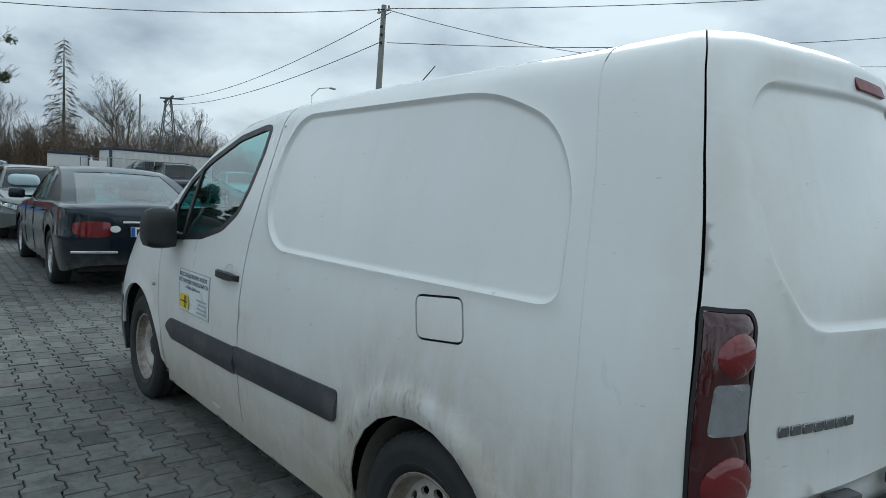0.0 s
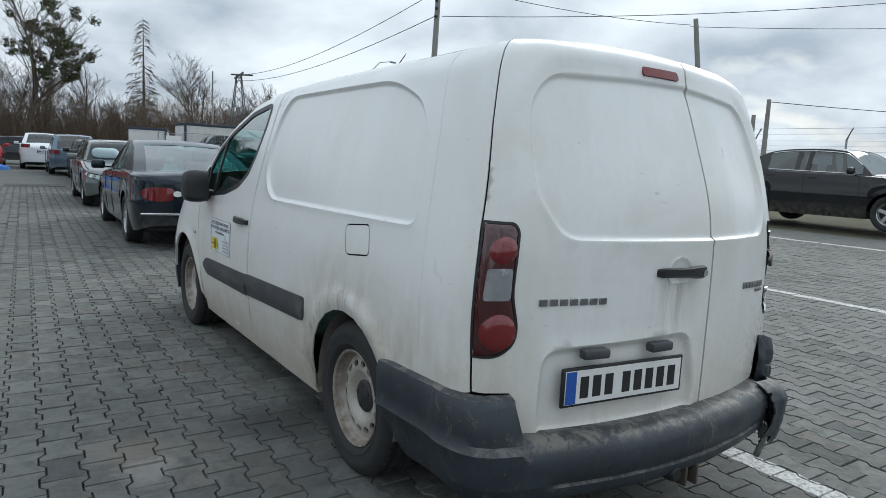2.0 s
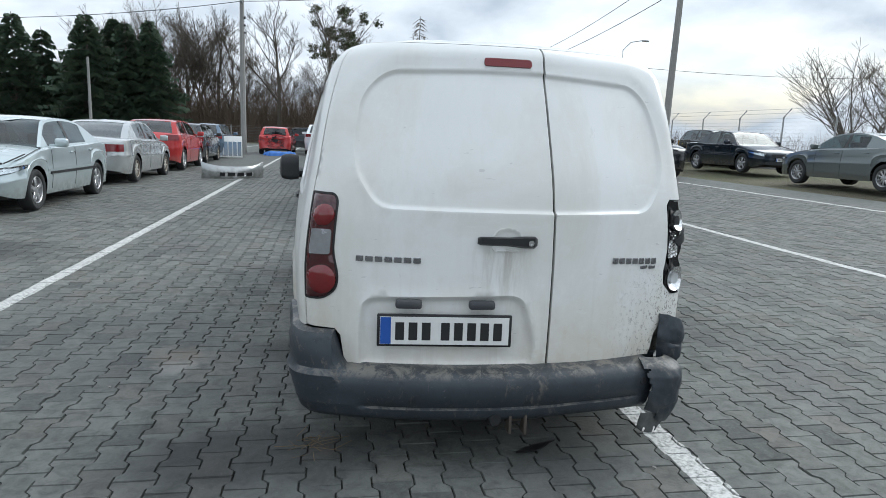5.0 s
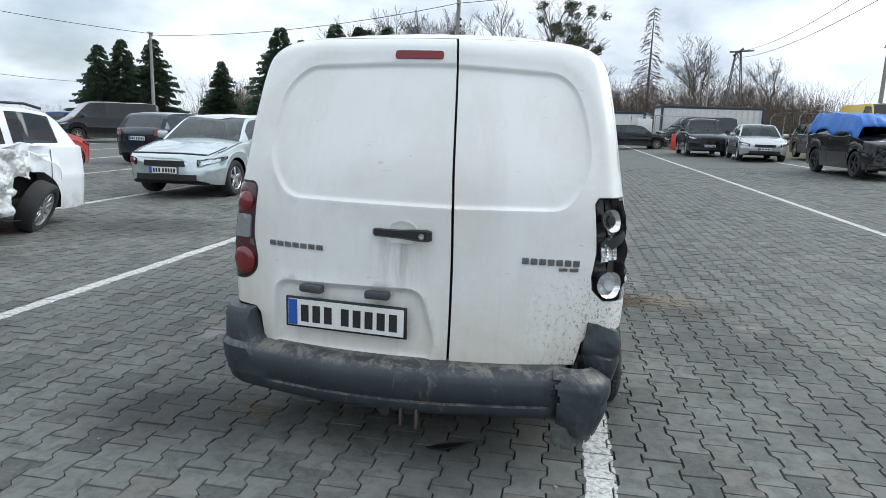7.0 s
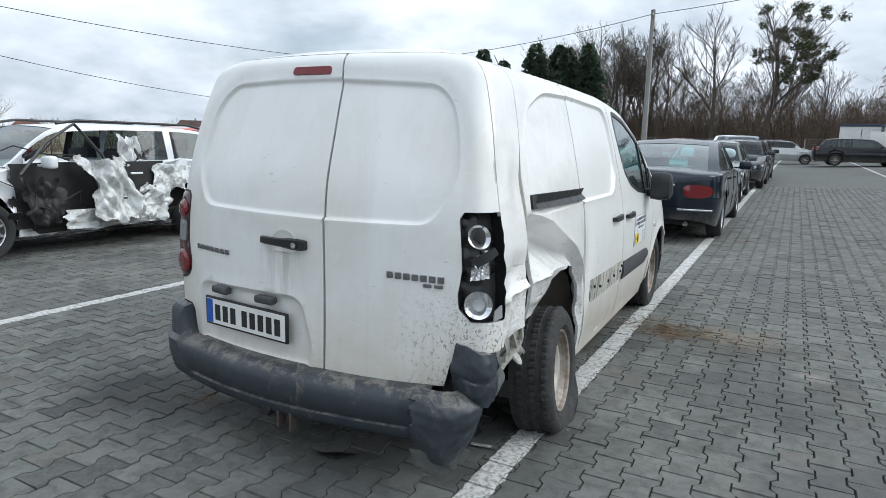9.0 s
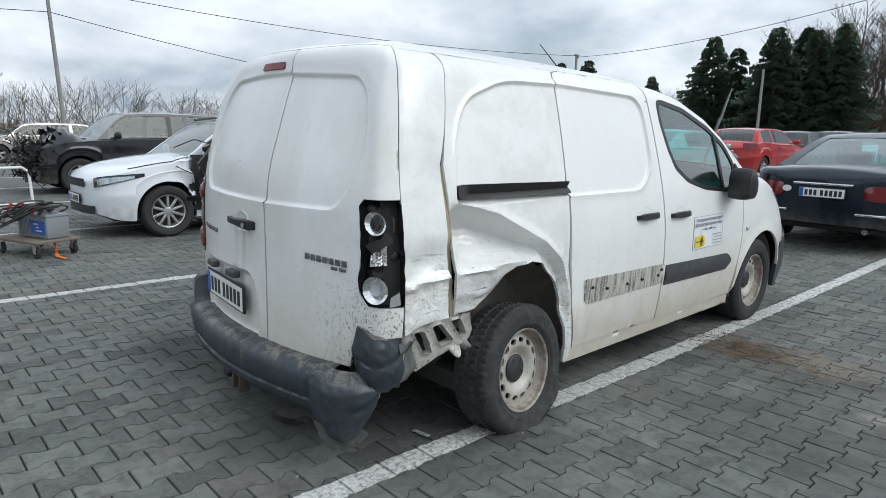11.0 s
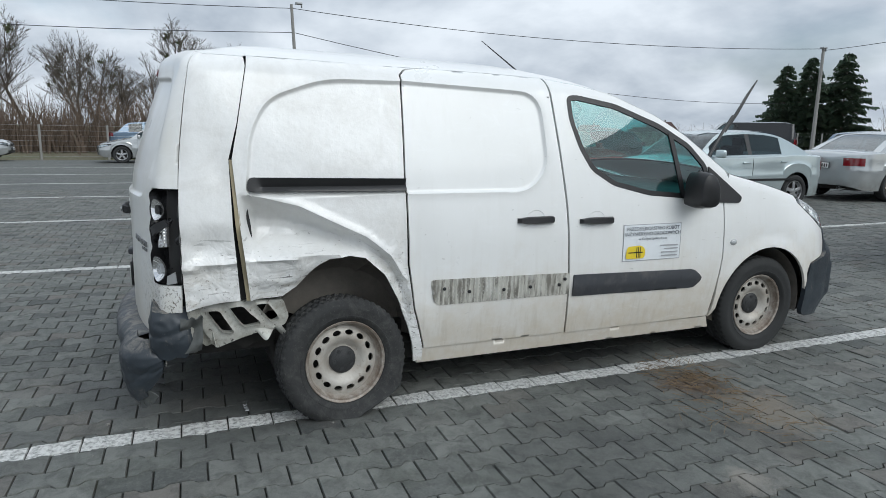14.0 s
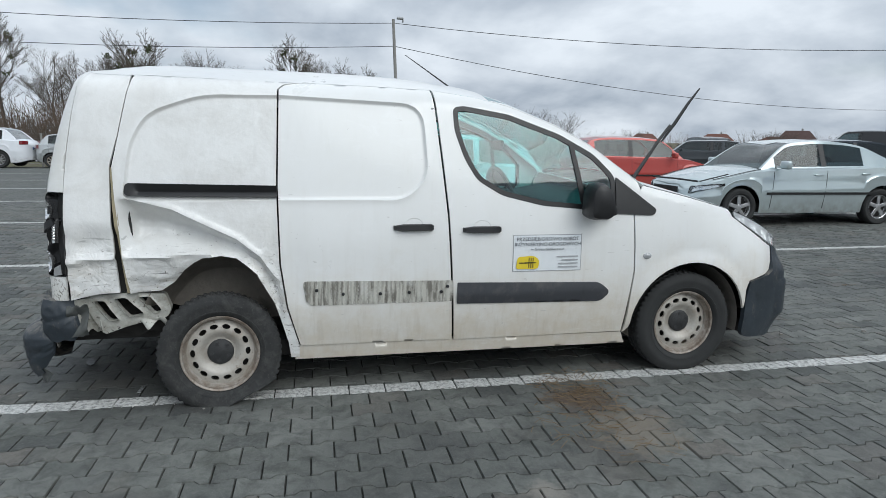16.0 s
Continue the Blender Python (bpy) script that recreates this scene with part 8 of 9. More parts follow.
box(bm, (0.128, 0.10, 0.12), (0.006, 0.24, 0.14))
part("label", bm, M_EUBLUE, bat, "blue label")
bm = bmesh.new()
for k, wd in enumerate((0.08, 0.05, 0.10)):
    box(bm, (0.1315, 0.08 + 0.02 * k, 0.155 - 0.035 * k), (0.001, wd, 0.012))
part("label_bars", bm, M_PLATE, bat)
leads = thing("jump_leads", pose(-5.20, -0.70, 0.44, 0, 0, -71), "coiled black jump leads with red clamps on the battery pack", "cable")
rg = random.Random(11)
for k in range(13):
    bm = bmesh.new()
    a0, rx_, ry = rg.uniform(0, 6), rg.uniform(0.12, 0.27), rg.uniform(0.14, 0.30)
    ox, oy, tl = rg.uniform(-0.05, 0.12), rg.uniform(-0.12, 0.10), rg.uniform(0.1, 0.9)
    pts = [Vector((ox + rx_ * math.cos(a0 + t * 0.33), oy + ry * math.sin(a0 + t * 0.33), 0.02 + 0.10 * math.sin(a0 + t * 0.33) * tl + 0.007 * k - 0.03 * tl - 0.9 * max(0.0, ox + rx_ * math.cos(a0 + t * 0.33) - 0.14))) for t in range(20)]
    tube(bm, pts, 0.009, 6)
    part("cable", bm, M_BLACK, leads)
M_CLAMP = plain("red_clamp", (0.45, 0.03, 0.025), 0.45, 0, 20, 0.2)
for px, py, rz in ((0.05, -0.30, 10), (-0.04, -0.27, 30), (0.06, 0.27, 80), (0.10, 0.20, 100)):
    bm = bmesh.new()
    box(bm, (px, py, 0.05), (0.02, 0.11, 0.03), Euler((radians(50), 0, radians(rz))).to_matrix().to_4x4(), 0.006)
    part("clamp", bm, M_CLAMP if rz != 80 else M_BLACK, leads)
strap = thing("orange_strap", pose(-5.0, -0.42, 0, 0, 0, -71), "orange strap hanging from the trolley to the ground", "strap")
bm = bmesh.new()
path = [(0.02, -0.10, 0.42), (0.10, -0.08, 0.30), (0.13, -0.05, 0.14), (0.16, 0.02, 0.03), (0.20, 0.10, 0.012), (0.22, 0.26, 0.012)]
for a, b in zip(path, path[1:]):
    a, b = Vector(a), Vector(b)
    w = Vector((0, 0.02, 0)) if abs((b - a).z) > 0.03 else Vector((0.02, 0, 0))
    t = Vector((0.003, 0, 0.003))
    vs = [bm.verts.new(p) for p in (a - w, a + w, b + w, b - w, a - w + t, a + w + t, b + w + t, b - w + t)]
    for f in ((0, 1, 2, 3), (7, 6, 5, 4), (0, 4, 5, 1), (3, 2, 6, 7), (0, 3, 7, 4), (1, 5, 6, 2)):
        bm.faces.new([vs[i] for i in f])
part("webbing", bm, plain("orange_webbing", (0.75, 0.17, 0.03), 0.7, 0, 40, 0.2), strap)

# torn-off bumper cover
bc = thing("bumper_cover", pose(-2.65, 14.7, lot(-2.65, 14.7), 0, 0, 28), "silver front bumper cover lying loose on the paving", "bumper")


def cover(u, v):
    x = -0.85 + 1.7 * u
    yy = 0.28 * (1 - abs(2 * u - 1) ** 2.2) - 0.1
    return Vector((x, -yy - 0.06 * math.sin(v * 3), 0.03 + (0.32 + 0.12 * abs(2 * u - 1) ** 3) * v))


shell("skin", bc, cover, 30, 10, PAINT["silver"], 0.006, "", lambda u, v: not (0.22 < u < 0.78 and 0.15 < v < 0.55))
shell("grille_mesh", bc, lambda u, v: cover(0.2 + 0.6 * u, 0.12 + 0.45 * v) + Vector((0, 0.02, 0)), 16, 6, M_BLACK, 0.006, "", lambda u, v: int(u * 16) % 4 != 3)


def litter(name, label, x, y, fn, nu, nv, material, thick=0.004, cat="debris"):
    e = thing(name, pose(x, y, lot(x, y) + 0.006, 0, 0, 0), label, cat)
    shell("piece", e, fn, nu, nv, material, thick)
    return e


litter("plastic_shard", "black curved plastic shard on the paving", 0.10, -0.86, lambda u, v: Vector((-0.09 + 0.2 * u, 0.05 * (v - 0.5) * math.sin(math.pi * min(1, u * 1.05 + 0.02)) + 0.05 * u, 0.004 + 0.02 * u * u)), 10, 3, M_BLACK)
litter("plastic_shard", "clear lamp fragment lying on the paving", 0.62, -0.45, lambda u, v: Vector((-0.05 + 0.1 * u, 0.02 * (v - 0.5), 0.004 + 0.008 * u)), 6, 2, M_CLEAR)
dk = thing("bumper_strip", pose(-0.9, 19.5, lot(-0.9, 19.5), 0, 0, 4), "black plastic strip lying on the paving", "debris")
shell("strip", dk, lambda u, v: Vector((-0.75 + 1.5 * u, 0.1 * math.sin(math.pi * u) + 0.16 * v, 0.02 + 0.05 * v)), 14, 3, M_BLACK)


def straw(name, label, x, y, n, rad, seed, lx=1.0, color=(0.17, 0.12, 0.07)):
    """A scatter of dry stalks, too many to count."""
    rg = random.Random(seed)
    bm = bmesh.new()
    for i in range(n):
        a, q = rg.uniform(0, 6.28), rad * rg.random() ** 0.8
        p = Vector((q * math.cos(a) * lx, q * math.sin(a), 0.008 + 0.025 * rg.random()))
        b = rg.uniform(0, 6.28)
        l = rg.uniform(0.03, 0.11)
        tube(bm, [p, p + Vector((math.cos(b) * l, math.sin(b) * l, rg.uniform(-0.008, 0.02)))], rg.uniform(0.0009, 0.002), 3)
    ob = obj(name, bm, plain(name + "_fibre", color, 0.9, 0, 30, 0.5))
    ob.location = (x, y, lot(x, y))
    return tagged(ob, label, "straw", kind="stuff")


straw("straw", "tuft of dry brown stalks on the paving", -0.86, -0.70, 26, 0.10, 2)
straw("straw", "scatter of dry brown straw on the paving", 1.12, 1.95, 260, 0.24, 5, 1.3)
straw("straw", "fine straw and soil crumbs on the paving", 1.55, 1.85, 120, 0.35, 6, 1.2)
straw("straw", "thin twig bent on the paving", -0.85, 5.75, 8, 0.14, 9)
# grit, chips and leaves
rg = random.Random(77)
bm = bmesh.new()
for i in range(420):
    px, py = rg.uniform(-9, 8), rg.uniform(-4.5, 19)
    if -0.9 < px < 0.8 and -0.9 < py < 3.6:
        continue
    s = rg.uniform(0.004, 0.016) * (1 if rg.random() < 0.93 else 2.2)
    box(bm, (px, py, lot(px, py) + s * 0.3), (s, s * rg.uniform(0.5, 1.5), s * 0.6), Matrix.Rotation(rg.uniform(0, 3), 4, "Z"))
grit = tagged(obj("grit", bm, plain("stone_grit", (0.26, 0.25, 0.23), 0.9, 0, 40, 0.6), None, "", False), "scattered stone chips and grit on the paving", "grit", kind="stuff")


# ---- poles and wires ----
M_CONC = plain("weathered_concrete", (0.27, 0.265, 0.25), 0.9, 0, 12, 0.4, 0.3)
M_WIRE = plain("dark_wire", (0.03, 0.03, 0.032), 0.6, 0, 20, 0.2)
M_GALV = plain("galvanised_steel", (0.36, 0.37, 0.38), 0.5, 0.5, 14, 0.3)
M_CERAMIC = plain("brown_insulator", (0.09, 0.05, 0.035), 0.25, 0, 20, 0.2)


def utility_pole(x, y, h, label, r=0.13, arm=True, lamp=None, lean=(0.0, 0.0), head=False):
    p = thing("utility_pole", pose(x, y, lot(x, y) - 0.3), label, "pole", "poles of the overhead line")
    bm = bmesh.new()
    z1 = h - lot(x, y) + 0.3
    tube(bm, [(0, 0, 0), (lean[0] * 0.5, lean[1] * 0.5, z1 * 0.5), (lean[0], lean[1], z1)], [r, r * 0.85, r * 0.68], 8)
    part("shaft", bm, M_CONC, p)
    if arm:
        bm = bmesh.new()
        box(bm, (lean[0], lean[1], z1 - 0.25), (0.10, 0.9, 0.08), None, 0.01)
        part("crossarm", bm, M_GALV, p)
        for o in (-0.38, 0.38):
            bm = bmesh.new()
            lathe(bm, [(0.02, 0), (0.05, 0.03), (0.03, 0.07), (0.05, 0.10), (0.02, 0.14), (0, 0.15)], 10, Matrix.Translation((lean[0], lean[1] + o, z1 - 0.20)) @ Matrix.Rotation(radians(-90), 4, "Y"))
            part("insulator", bm, M_CERAMIC, p)
        bm = bmesh.new()
        for k in range(3):
            box(bm, (r * 0.9, 0.0, z1 - 1.0 - 0.35 * k), (0.10, 0.14, 0.10), None, 0.02)
        part("cable_clamp", bm, M_BLACK, p)
    if lamp:
        bm = bmesh.new()
        a = Vector((lean[0], lean[1], z1))
        tube(bm, [a, a + Vector((0, 0, 0.8)), a + Vector((lamp[0] * 0.4, lamp[1] * 0.4, 1.4)), a + Vector((lamp[0], lamp[1], 1.6))], 0.035, 6)
        box(bm, a + Vector((lamp[0] * 1.2, lamp[1] * 1.2, 1.6)), (0.5, 0.22, 0.12), Matrix.Rotation(math.atan2(lamp[1], lamp[0]), 4, "Z"), 0.04)
        part("lamp_arm", bm, M_GALV, p)
    if head:
        bm = bmesh.new()
        box(bm, (0, 0, z1 + 0.05), (0.28, 0.34, 0.10), None, 0.02)
        box(bm, (0.0, 0.16, z1 - 0.05), (0.16, 0.06, 0.22), None, 0.02)
        part("floodlight", bm, M_GALV, p)
    return p


utility_pole(14.85, 23.0, 9.8, "leaning concrete utility pole with cable clamps", 0.17, True, None, (0.35, 0.15))
utility_pole(-3.8, 31.7, 8.0, "grey concrete utility pole at the lot's end", 0.15)
utility_pole(-31.6, 6.5, 7.7, "grey concrete pole with a small floodlight", 0.11, False, None, (-0.1, -0.35), True)
utility_pole(-25.1, 38.1, 6.9, "concrete pole in front of the spruces", 0.13, False, None, (0, 0), True)
utility_pole(-15.5, 47.5, 6.2, "short concrete pole by the parked row", 0.12, False)
utility_pole(21.7, 40.9, 7.4, "concrete street lamp pole with a curved arm", 0.15, True, (1.6, 0.3))
utility_pole(33.2, 20.45, 10.6, "tall bare wooden pole beyond the fence", 0.20, False, None, (-0.95, 0.87))
utility_pole(50.0, 27.2, 6.8, "short pale concrete pole far beyond the fence", 0.24, False)
utility_pole(26.0, 13.0, 4.9, "bare pole carrying a thin wire", 0.13, False)
utility_pole(20.0, 76.0, 11.0, "thin pole by the edge of the wood", 0.13, False)
# lattice mast in the shape of an A
M_GALVDARK = plain("dull_grey_steel", (0.11, 0.115, 0.12), 0.6, 0.3, 14, 0.3)
mast = thing("lattice_mast", pose(22.0, 72.7, 0.6), "dark steel lattice mast with crossarms", "mast")
bm = bmesh.new()
for sx in (-1, 1):
    for sy in (-1, 1):
        tube(bm, [(sx * 1.3, sy * 0.7, 0), (sx * 0.25, sy * 0.15, 9.9)], 0.065, 5)
for k in range(9):
    z0, z1 = 1.1 * k, 1.1 * k + 1.1
    w0, w1 = 1.5 - 1.25 * z0 / 9.9, 1.5 - 1.25 * z1 / 9.9
    tube(bm, [(-w0 * 0.87, 0, z0), (w1 * 0.87, 0, z1)], 0.04, 4)
    tube(bm, [(w0 * 0.87, 0, z0), (-w1 * 0.87, 0, z1)], 0.04, 4)
tube(bm, [(-0.9, 0, 9.9), (1.6, 0, 10.1)], 0.10, 5)
tube(bm, [(-0.5, 0, 9.5), (0.5, 0, 10.3)], 0.12, 5)
part("lattice", bm, M_GALVDARK, mast)
wood_mast = thing("lattice_mast", pose(44.0, 34.2, lot(44.0, 34.2) - 0.1), "far timber pole line mast with insulators", "mast")
bm = bmesh.new()
tube(bm, [(-1.2, 0, 0), (0, 0, 5.6)], 0.10, 5)
tube(bm, [(0.2, 0, 0), (0.1, 0, 5.8)], 0.10, 5)
tube(bm, [(-1.6, 0, 4.4), (1.6, 0, 4.4)], 0.06, 4)
tube(bm, [(-0.7, 0, 5.7), (0.7, 0, 5.7)], 0.06, 4)
part("timber", bm, M_WIRE, wood_mast)


def wire(a, b, sag, r=0.016, label="sagging overhead wire between poles"):
    a, b = Vector(a), Vector(b)
    bm = bmesh.new()
    pts = [a.lerp(b, i / 20) + Vector((0, 0, -sag * 4 * (i / 20) * (1 - i / 20))) for i in range(21)]
    tube(bm, pts, r, 4)
    return tagged(obj("overhead_wire", bm, M_WIRE), label, "wire", "overhead wires")


wire((15.2, 23.0, 9.6), (-3.8, 31.7, 7.8), 0.5)
wire((-3.8, 31.7, 7.8), (-25.1, 38.1, 6.8), 0.5)
wire((15.2, 22.6, 9.4), (22.0, 72.7, 10.6), 1.0, 0.02)
wire((15.2, 23.3, 8.2), (21.6, 72.7, 9.9), 0.9, 0.02)
wire((15.2, 23.0, 9.6), (32.2, 21.6, 10.3), 0.3)
wire((15.2, 22.8, 8.1), (48.0, 2.0, 13.0), 0.8)
wire((15.2, 22.8, 9.6), (46.0, -8.0, 14.0), 0.8)
wire((-3.8, 31.7, 6.6), (4.0, 92.0, 8.5), 1.2)
wire((-31.7, 6.2, 7.5), (-25.1, 38.1, 6.9), 0.6)
wire((-31.7, 6.2, 7.5), (-34.0, -40.0, 8.6), 0.9)
wire((-31.7, 6.2, 6.3), (-34.0, -40.0, 7.0), 0.9)
wire((-31.7, 6.2, 6.3), (-40.0, 60.0, 5.0), 1.5)
wire((21.7, 40.9, 7.1), (60.0, 45.0, 9.0), 0.6)
wire((26.0, 13.0, 4.8), (60.0, 0.0, 6.5), 0.5)
wire((32.2, 21.6, 10.2), (60.0, 5.0, 13.0), 0.4)


# ---- trees ----
M_BARK = plain("grey_brown_bark", (0.10, 0.085, 0.07), 0.95, 0, 10, 0.5)
M_TWIG = plain("brown_twigs", (0.125, 0.092, 0.068), 0.95, 0, 6, 0.5)
M_NEEDLE = Mat("spruce_needles", (0.058, 0.098, 0.060), 0.85)
M_NEEDLE.mix(M_NEEDLE.ramp(M_NEEDLE.noise(0.9, 5, 0.7), 0.4, 0.7, 0, 0.8), (0.10, 0.125, 0.065))
M_NEEDLE.mix(M_NEEDLE.ramp(M_NEEDLE.random(True), 0.0, 1.0, 0, 0.6), (0.035, 0.062, 0.045))
M_NEEDLE = M_NEEDLE.m
M_MISTLE = plain("mistletoe_leaves", (0.05, 0.062, 0.022), 0.8, 0, 3, 0.6)


class Branches:
    """Collects tapered three-sided bars."""

    def __init__(self):
        self.v, self.f = [], []

    def bar(self, a, b, ra, rb):
        d = (b - a)
        if d.length < 1e-6:
            return
        d.normalize()
        u = d.cross(Vector((0.3, 0.2, 1.0)) if abs(d.z) < 0.9 else Vector((1, 0, 0))).normalized()
        w = d.cross(u)
        k = len(self.v)
        for p, r in ((a, ra), (b, rb)):
            for t in (0.0, 2.094, 4.189):
                self.v.append(p + (u * math.cos(t) + w * math.sin(t)) * r)
        for i in range(3):
            j = (i + 1) % 3
            self.f.append((k + i, k + j, k + 3 + j, k + 3 + i))


def bare_tree_mesh(seed, h, spread=0.5, depth=5, lean=0.0, trunk=0.03, shrub=False, droop=0.0):
    rg = random.Random(seed)
    br = Branches()

    def grow(p, d, length, r, level):
        n = 3 if level < 2 else 2
        for k in range(n):
            d2 = (d + Vector((rg.gauss(0, 0.13), rg.gauss(0, 0.13), rg.gauss(0, 0.06) + 0.05 - droop * level * 0.04))).normalized()
            q = p + d2 * (length / n)
            r2 = r * (0.86 if level else 0.88)
            br.bar(p, q, r, r2)
            if level < depth and (k > 0 or level > 0):
                for _ in range(2 if level < depth - 1 else rg.choice((1, 2, 3))):
                    if rg.random() < 0.88:
                        a = rg.uniform(0, 6.283)
                        side = Vector((math.cos(a), math.sin(a), 0))
                        d3 = (d2 * rg.uniform(0.5, 1.0) + side * spread * rg.uniform(0.7, 1.5) + Vector((0, 0, 0.18 - droop * 0.3))).normalized()
                        grow(q, d3, length * rg.uniform(0.45, 0.68), max(0.008, r2 * rg.uniform(0.42, 0.6)), level + 1)
            p, d, r = q, d2, r2
        if level < depth:
            grow(p, d, length * 0.6, r * 0.8, level + 1)

    if shrub:
        for _ in range(9):
            a = rg.uniform(0, 6.283)
            grow(Vector((math.cos(a) * 0.5, math.sin(a) * 0.5, 0)), Vector((math.cos(a) * 0.5, math.sin(a) * 0.5, 1)).normalized(), h * 0.45, h * 0.008, 2)
    else:
        grow(Vector((0, 0, 0)), Vector((lean, 0, 1)).normalized(), h * 0.42, h * trunk * 0.6, 0)
    top = max(v.z for v in br.v)
    k = h / top
    br.v = [v * k for v in br.v]
    return br


def balls(seed, centers, per=180):
    """Round leafy clumps of many small leaves."""
    rg = random.Random(seed)
    vs, fs = [], []
    for c, r in centers:
        for _ in range(int(per * r * r / 0.36)):
            d = Vector((rg.gauss(0, 1), rg.gauss(0, 1), rg.gauss(0, 1))).normalized() * r * rg.random() ** 0.4
            p = c + d
            s = 0.16
            k = len(vs)
            for _ in range(3):
                vs.append(p + Vector((rg.uniform(-s, s), rg.uniform(-s, s), rg.uniform(-s, s))))
            fs.append((k, k + 1, k + 2))
    return vs, fs


def tree_thing(br, label, group="bare trees", clumps=None, seed=0):
    t = thing("bare_tree", pose(0, 0, 0), label, "tree", group)
    from_lists("trunk", br.v, br.f, M_BARK, t, "", smooth=False)
    if clumps:
        vs, fs = balls(seed, clumps)
        from_lists("mistletoe", vs, fs, M_MISTLE, t, "green mistletoe balls", smooth=False)["kind"] = "stuff"
    return t


def place_tree(proto, x, y, rz=0.0, s=1.0):
    c = copy_thing(proto, pose(x, y, lot(x, y) - 0.1, 0, 0, rz) @ Matrix.Scale(s, 4))
    return c


protos = []
for k, (sd, h, sp) in enumerate(((3, 12.0, 0.55), (8, 11.0, 0.62), (15, 12.5, 0.48), (21, 10.0, 0.7))):
    protos.append(tree_thing(bare_tree_mesh(sd, h, sp, 5), "leafless grey-brown broad-leaved tree in the tree belt"))
rgm = random.Random(4)
mb = bare_tree_mesh(31, 17.0, 0.5, 5, 0.03)
tips = [v for v in mb.v if v.z > 7.5]
clumps = [(rgm.choice(tips).copy(), rgm.uniform(0.30, 0.62)) for _ in range(62)]
mist = tree_thing(mb, "tall bare tree full of mistletoe balls", "", clumps, 5)
mist.matrix_world = pose(1.4, 76.4, 0.7) @ Matrix.Diagonal((1.3, 1.3, 1.0, 1.0))
mist.name = "mistletoe_tree"
wm = bare_tree_mesh(33, 8.0, 0.55, 5)
tips = [v for v in wm.v if v.z > 3.5]
wproto = tree_thing(wm, "bare tree with a few mistletoe balls beyond the fence", "bare trees beyond the fence", [(rgm.choice(tips).copy(), rgm.uniform(0.12, 0.26)) for _ in range(11)], 6)
NORTH = [(-15.7, 77, 0.90), (-13.2, 77.5, 1.05), (-10.4, 77.8, 1.0), (-7.0, 80, 0.85), (-3.6, 74.5, 1.1), (-0.5, 84, 0.8), (8.0, 84, 0.85), (12.5, 88, 0.8), (24.0, 92, 0.95), (28.5, 90, 0.85), (-20, 80, 0.9), (-24, 84, 0.9), (-28, 82, 0.75), (17, 96, 0.9), (33, 94, 0.9), (-18, 86, 1.0), (21, 88, 0.8)]
rgn = random.Random(21)
NORTH += [(rgn.uniform(-30, 3), rgn.uniform(78, 92), rgn.uniform(0.85, 1.1)) for _ in range(14)]
for i, (x, y, s) in enumerate(NORTH):
    place_tree(protos[i % 4], x, y, 57 * i, s * (1.22 if x < 3 else 1.0))
place_tree(protos[1], 32.8, 133.4, 20, 1.85)
WEST = [(-43.2, -9.7), (-43.4, -7.6), (-44.0, -5.0), (-43.0, -2.0), (-42.0, 0.4), (-39.0, 2.2), (-44.5, -13.0), (-43.5, -17.0), (-45.0, -21.0), (-48.0, 4.5), (-55.0, -6.0), (-56.0, -1.0), (-52.0, -11.5), (-65.0, 6.0), (-47.0, -26.0), (-50.0, -3.5), (-60.0, 9.0), (-46.0, -15.0)]
rgw = random.Random(77)
WEST += [(rgw.uniform(-50, -43), rgw.uniform(-30, 0.5)) for _ in range(6)]
for i, (x, y) in enumerate(WEST):
    pr = wproto if i % 3 == 1 else protos[i % 4]
    s = (1.0 if pr is wproto else 0.62) * (0.85 + 0.3 * ((i * 37) % 10) / 10) * (1.2 if x < -50 else 1.0)
    place_tree(pr, x, y, 71 * i, s)
sb = tree_thing(bare_tree_mesh(51, 6.6, 0.75, 5, 0, 0.02, True), "leafless many-stemmed willow bush beyond the verge", "bushes")
rgm = random.Random(9)
for i, (x, y, s) in enumerate(((25.6, 23.2, 0.85), (27.2, 21.6, 0.8), (30.0, 24.0, 0.8), (-36.0, 5.2, 0.55), (-37.0, 7.5, 0.6), (-37.5, 10.0, 0.65), (-36.0, 12.5, 0.55), (-38.0, 15.5, 0.6), (-39.0, 19.0, 0.55), (18.5, 45.0, 0.45), (33, 31, 0.6), (-35.5, -12, 0.4), (-60, 56, 0.45), (-70, 62, 0.5), (-66, 40, 0.45))):
    place_tree(sb, x, y, 47 * i, s)
for p, (x, y, k) in zip((*protos, wproto, sb), ((-26, 88, 0.9), (-6, 90, 0.9), (5, 93, 0.85), (30, 99, 0.9), (-47, -19, 0.9), (-41, -20, 0.5))):
    p.matrix_world = pose(x, y, lot(x, y) - 0.1) @ Matrix.Scale(k, 4)


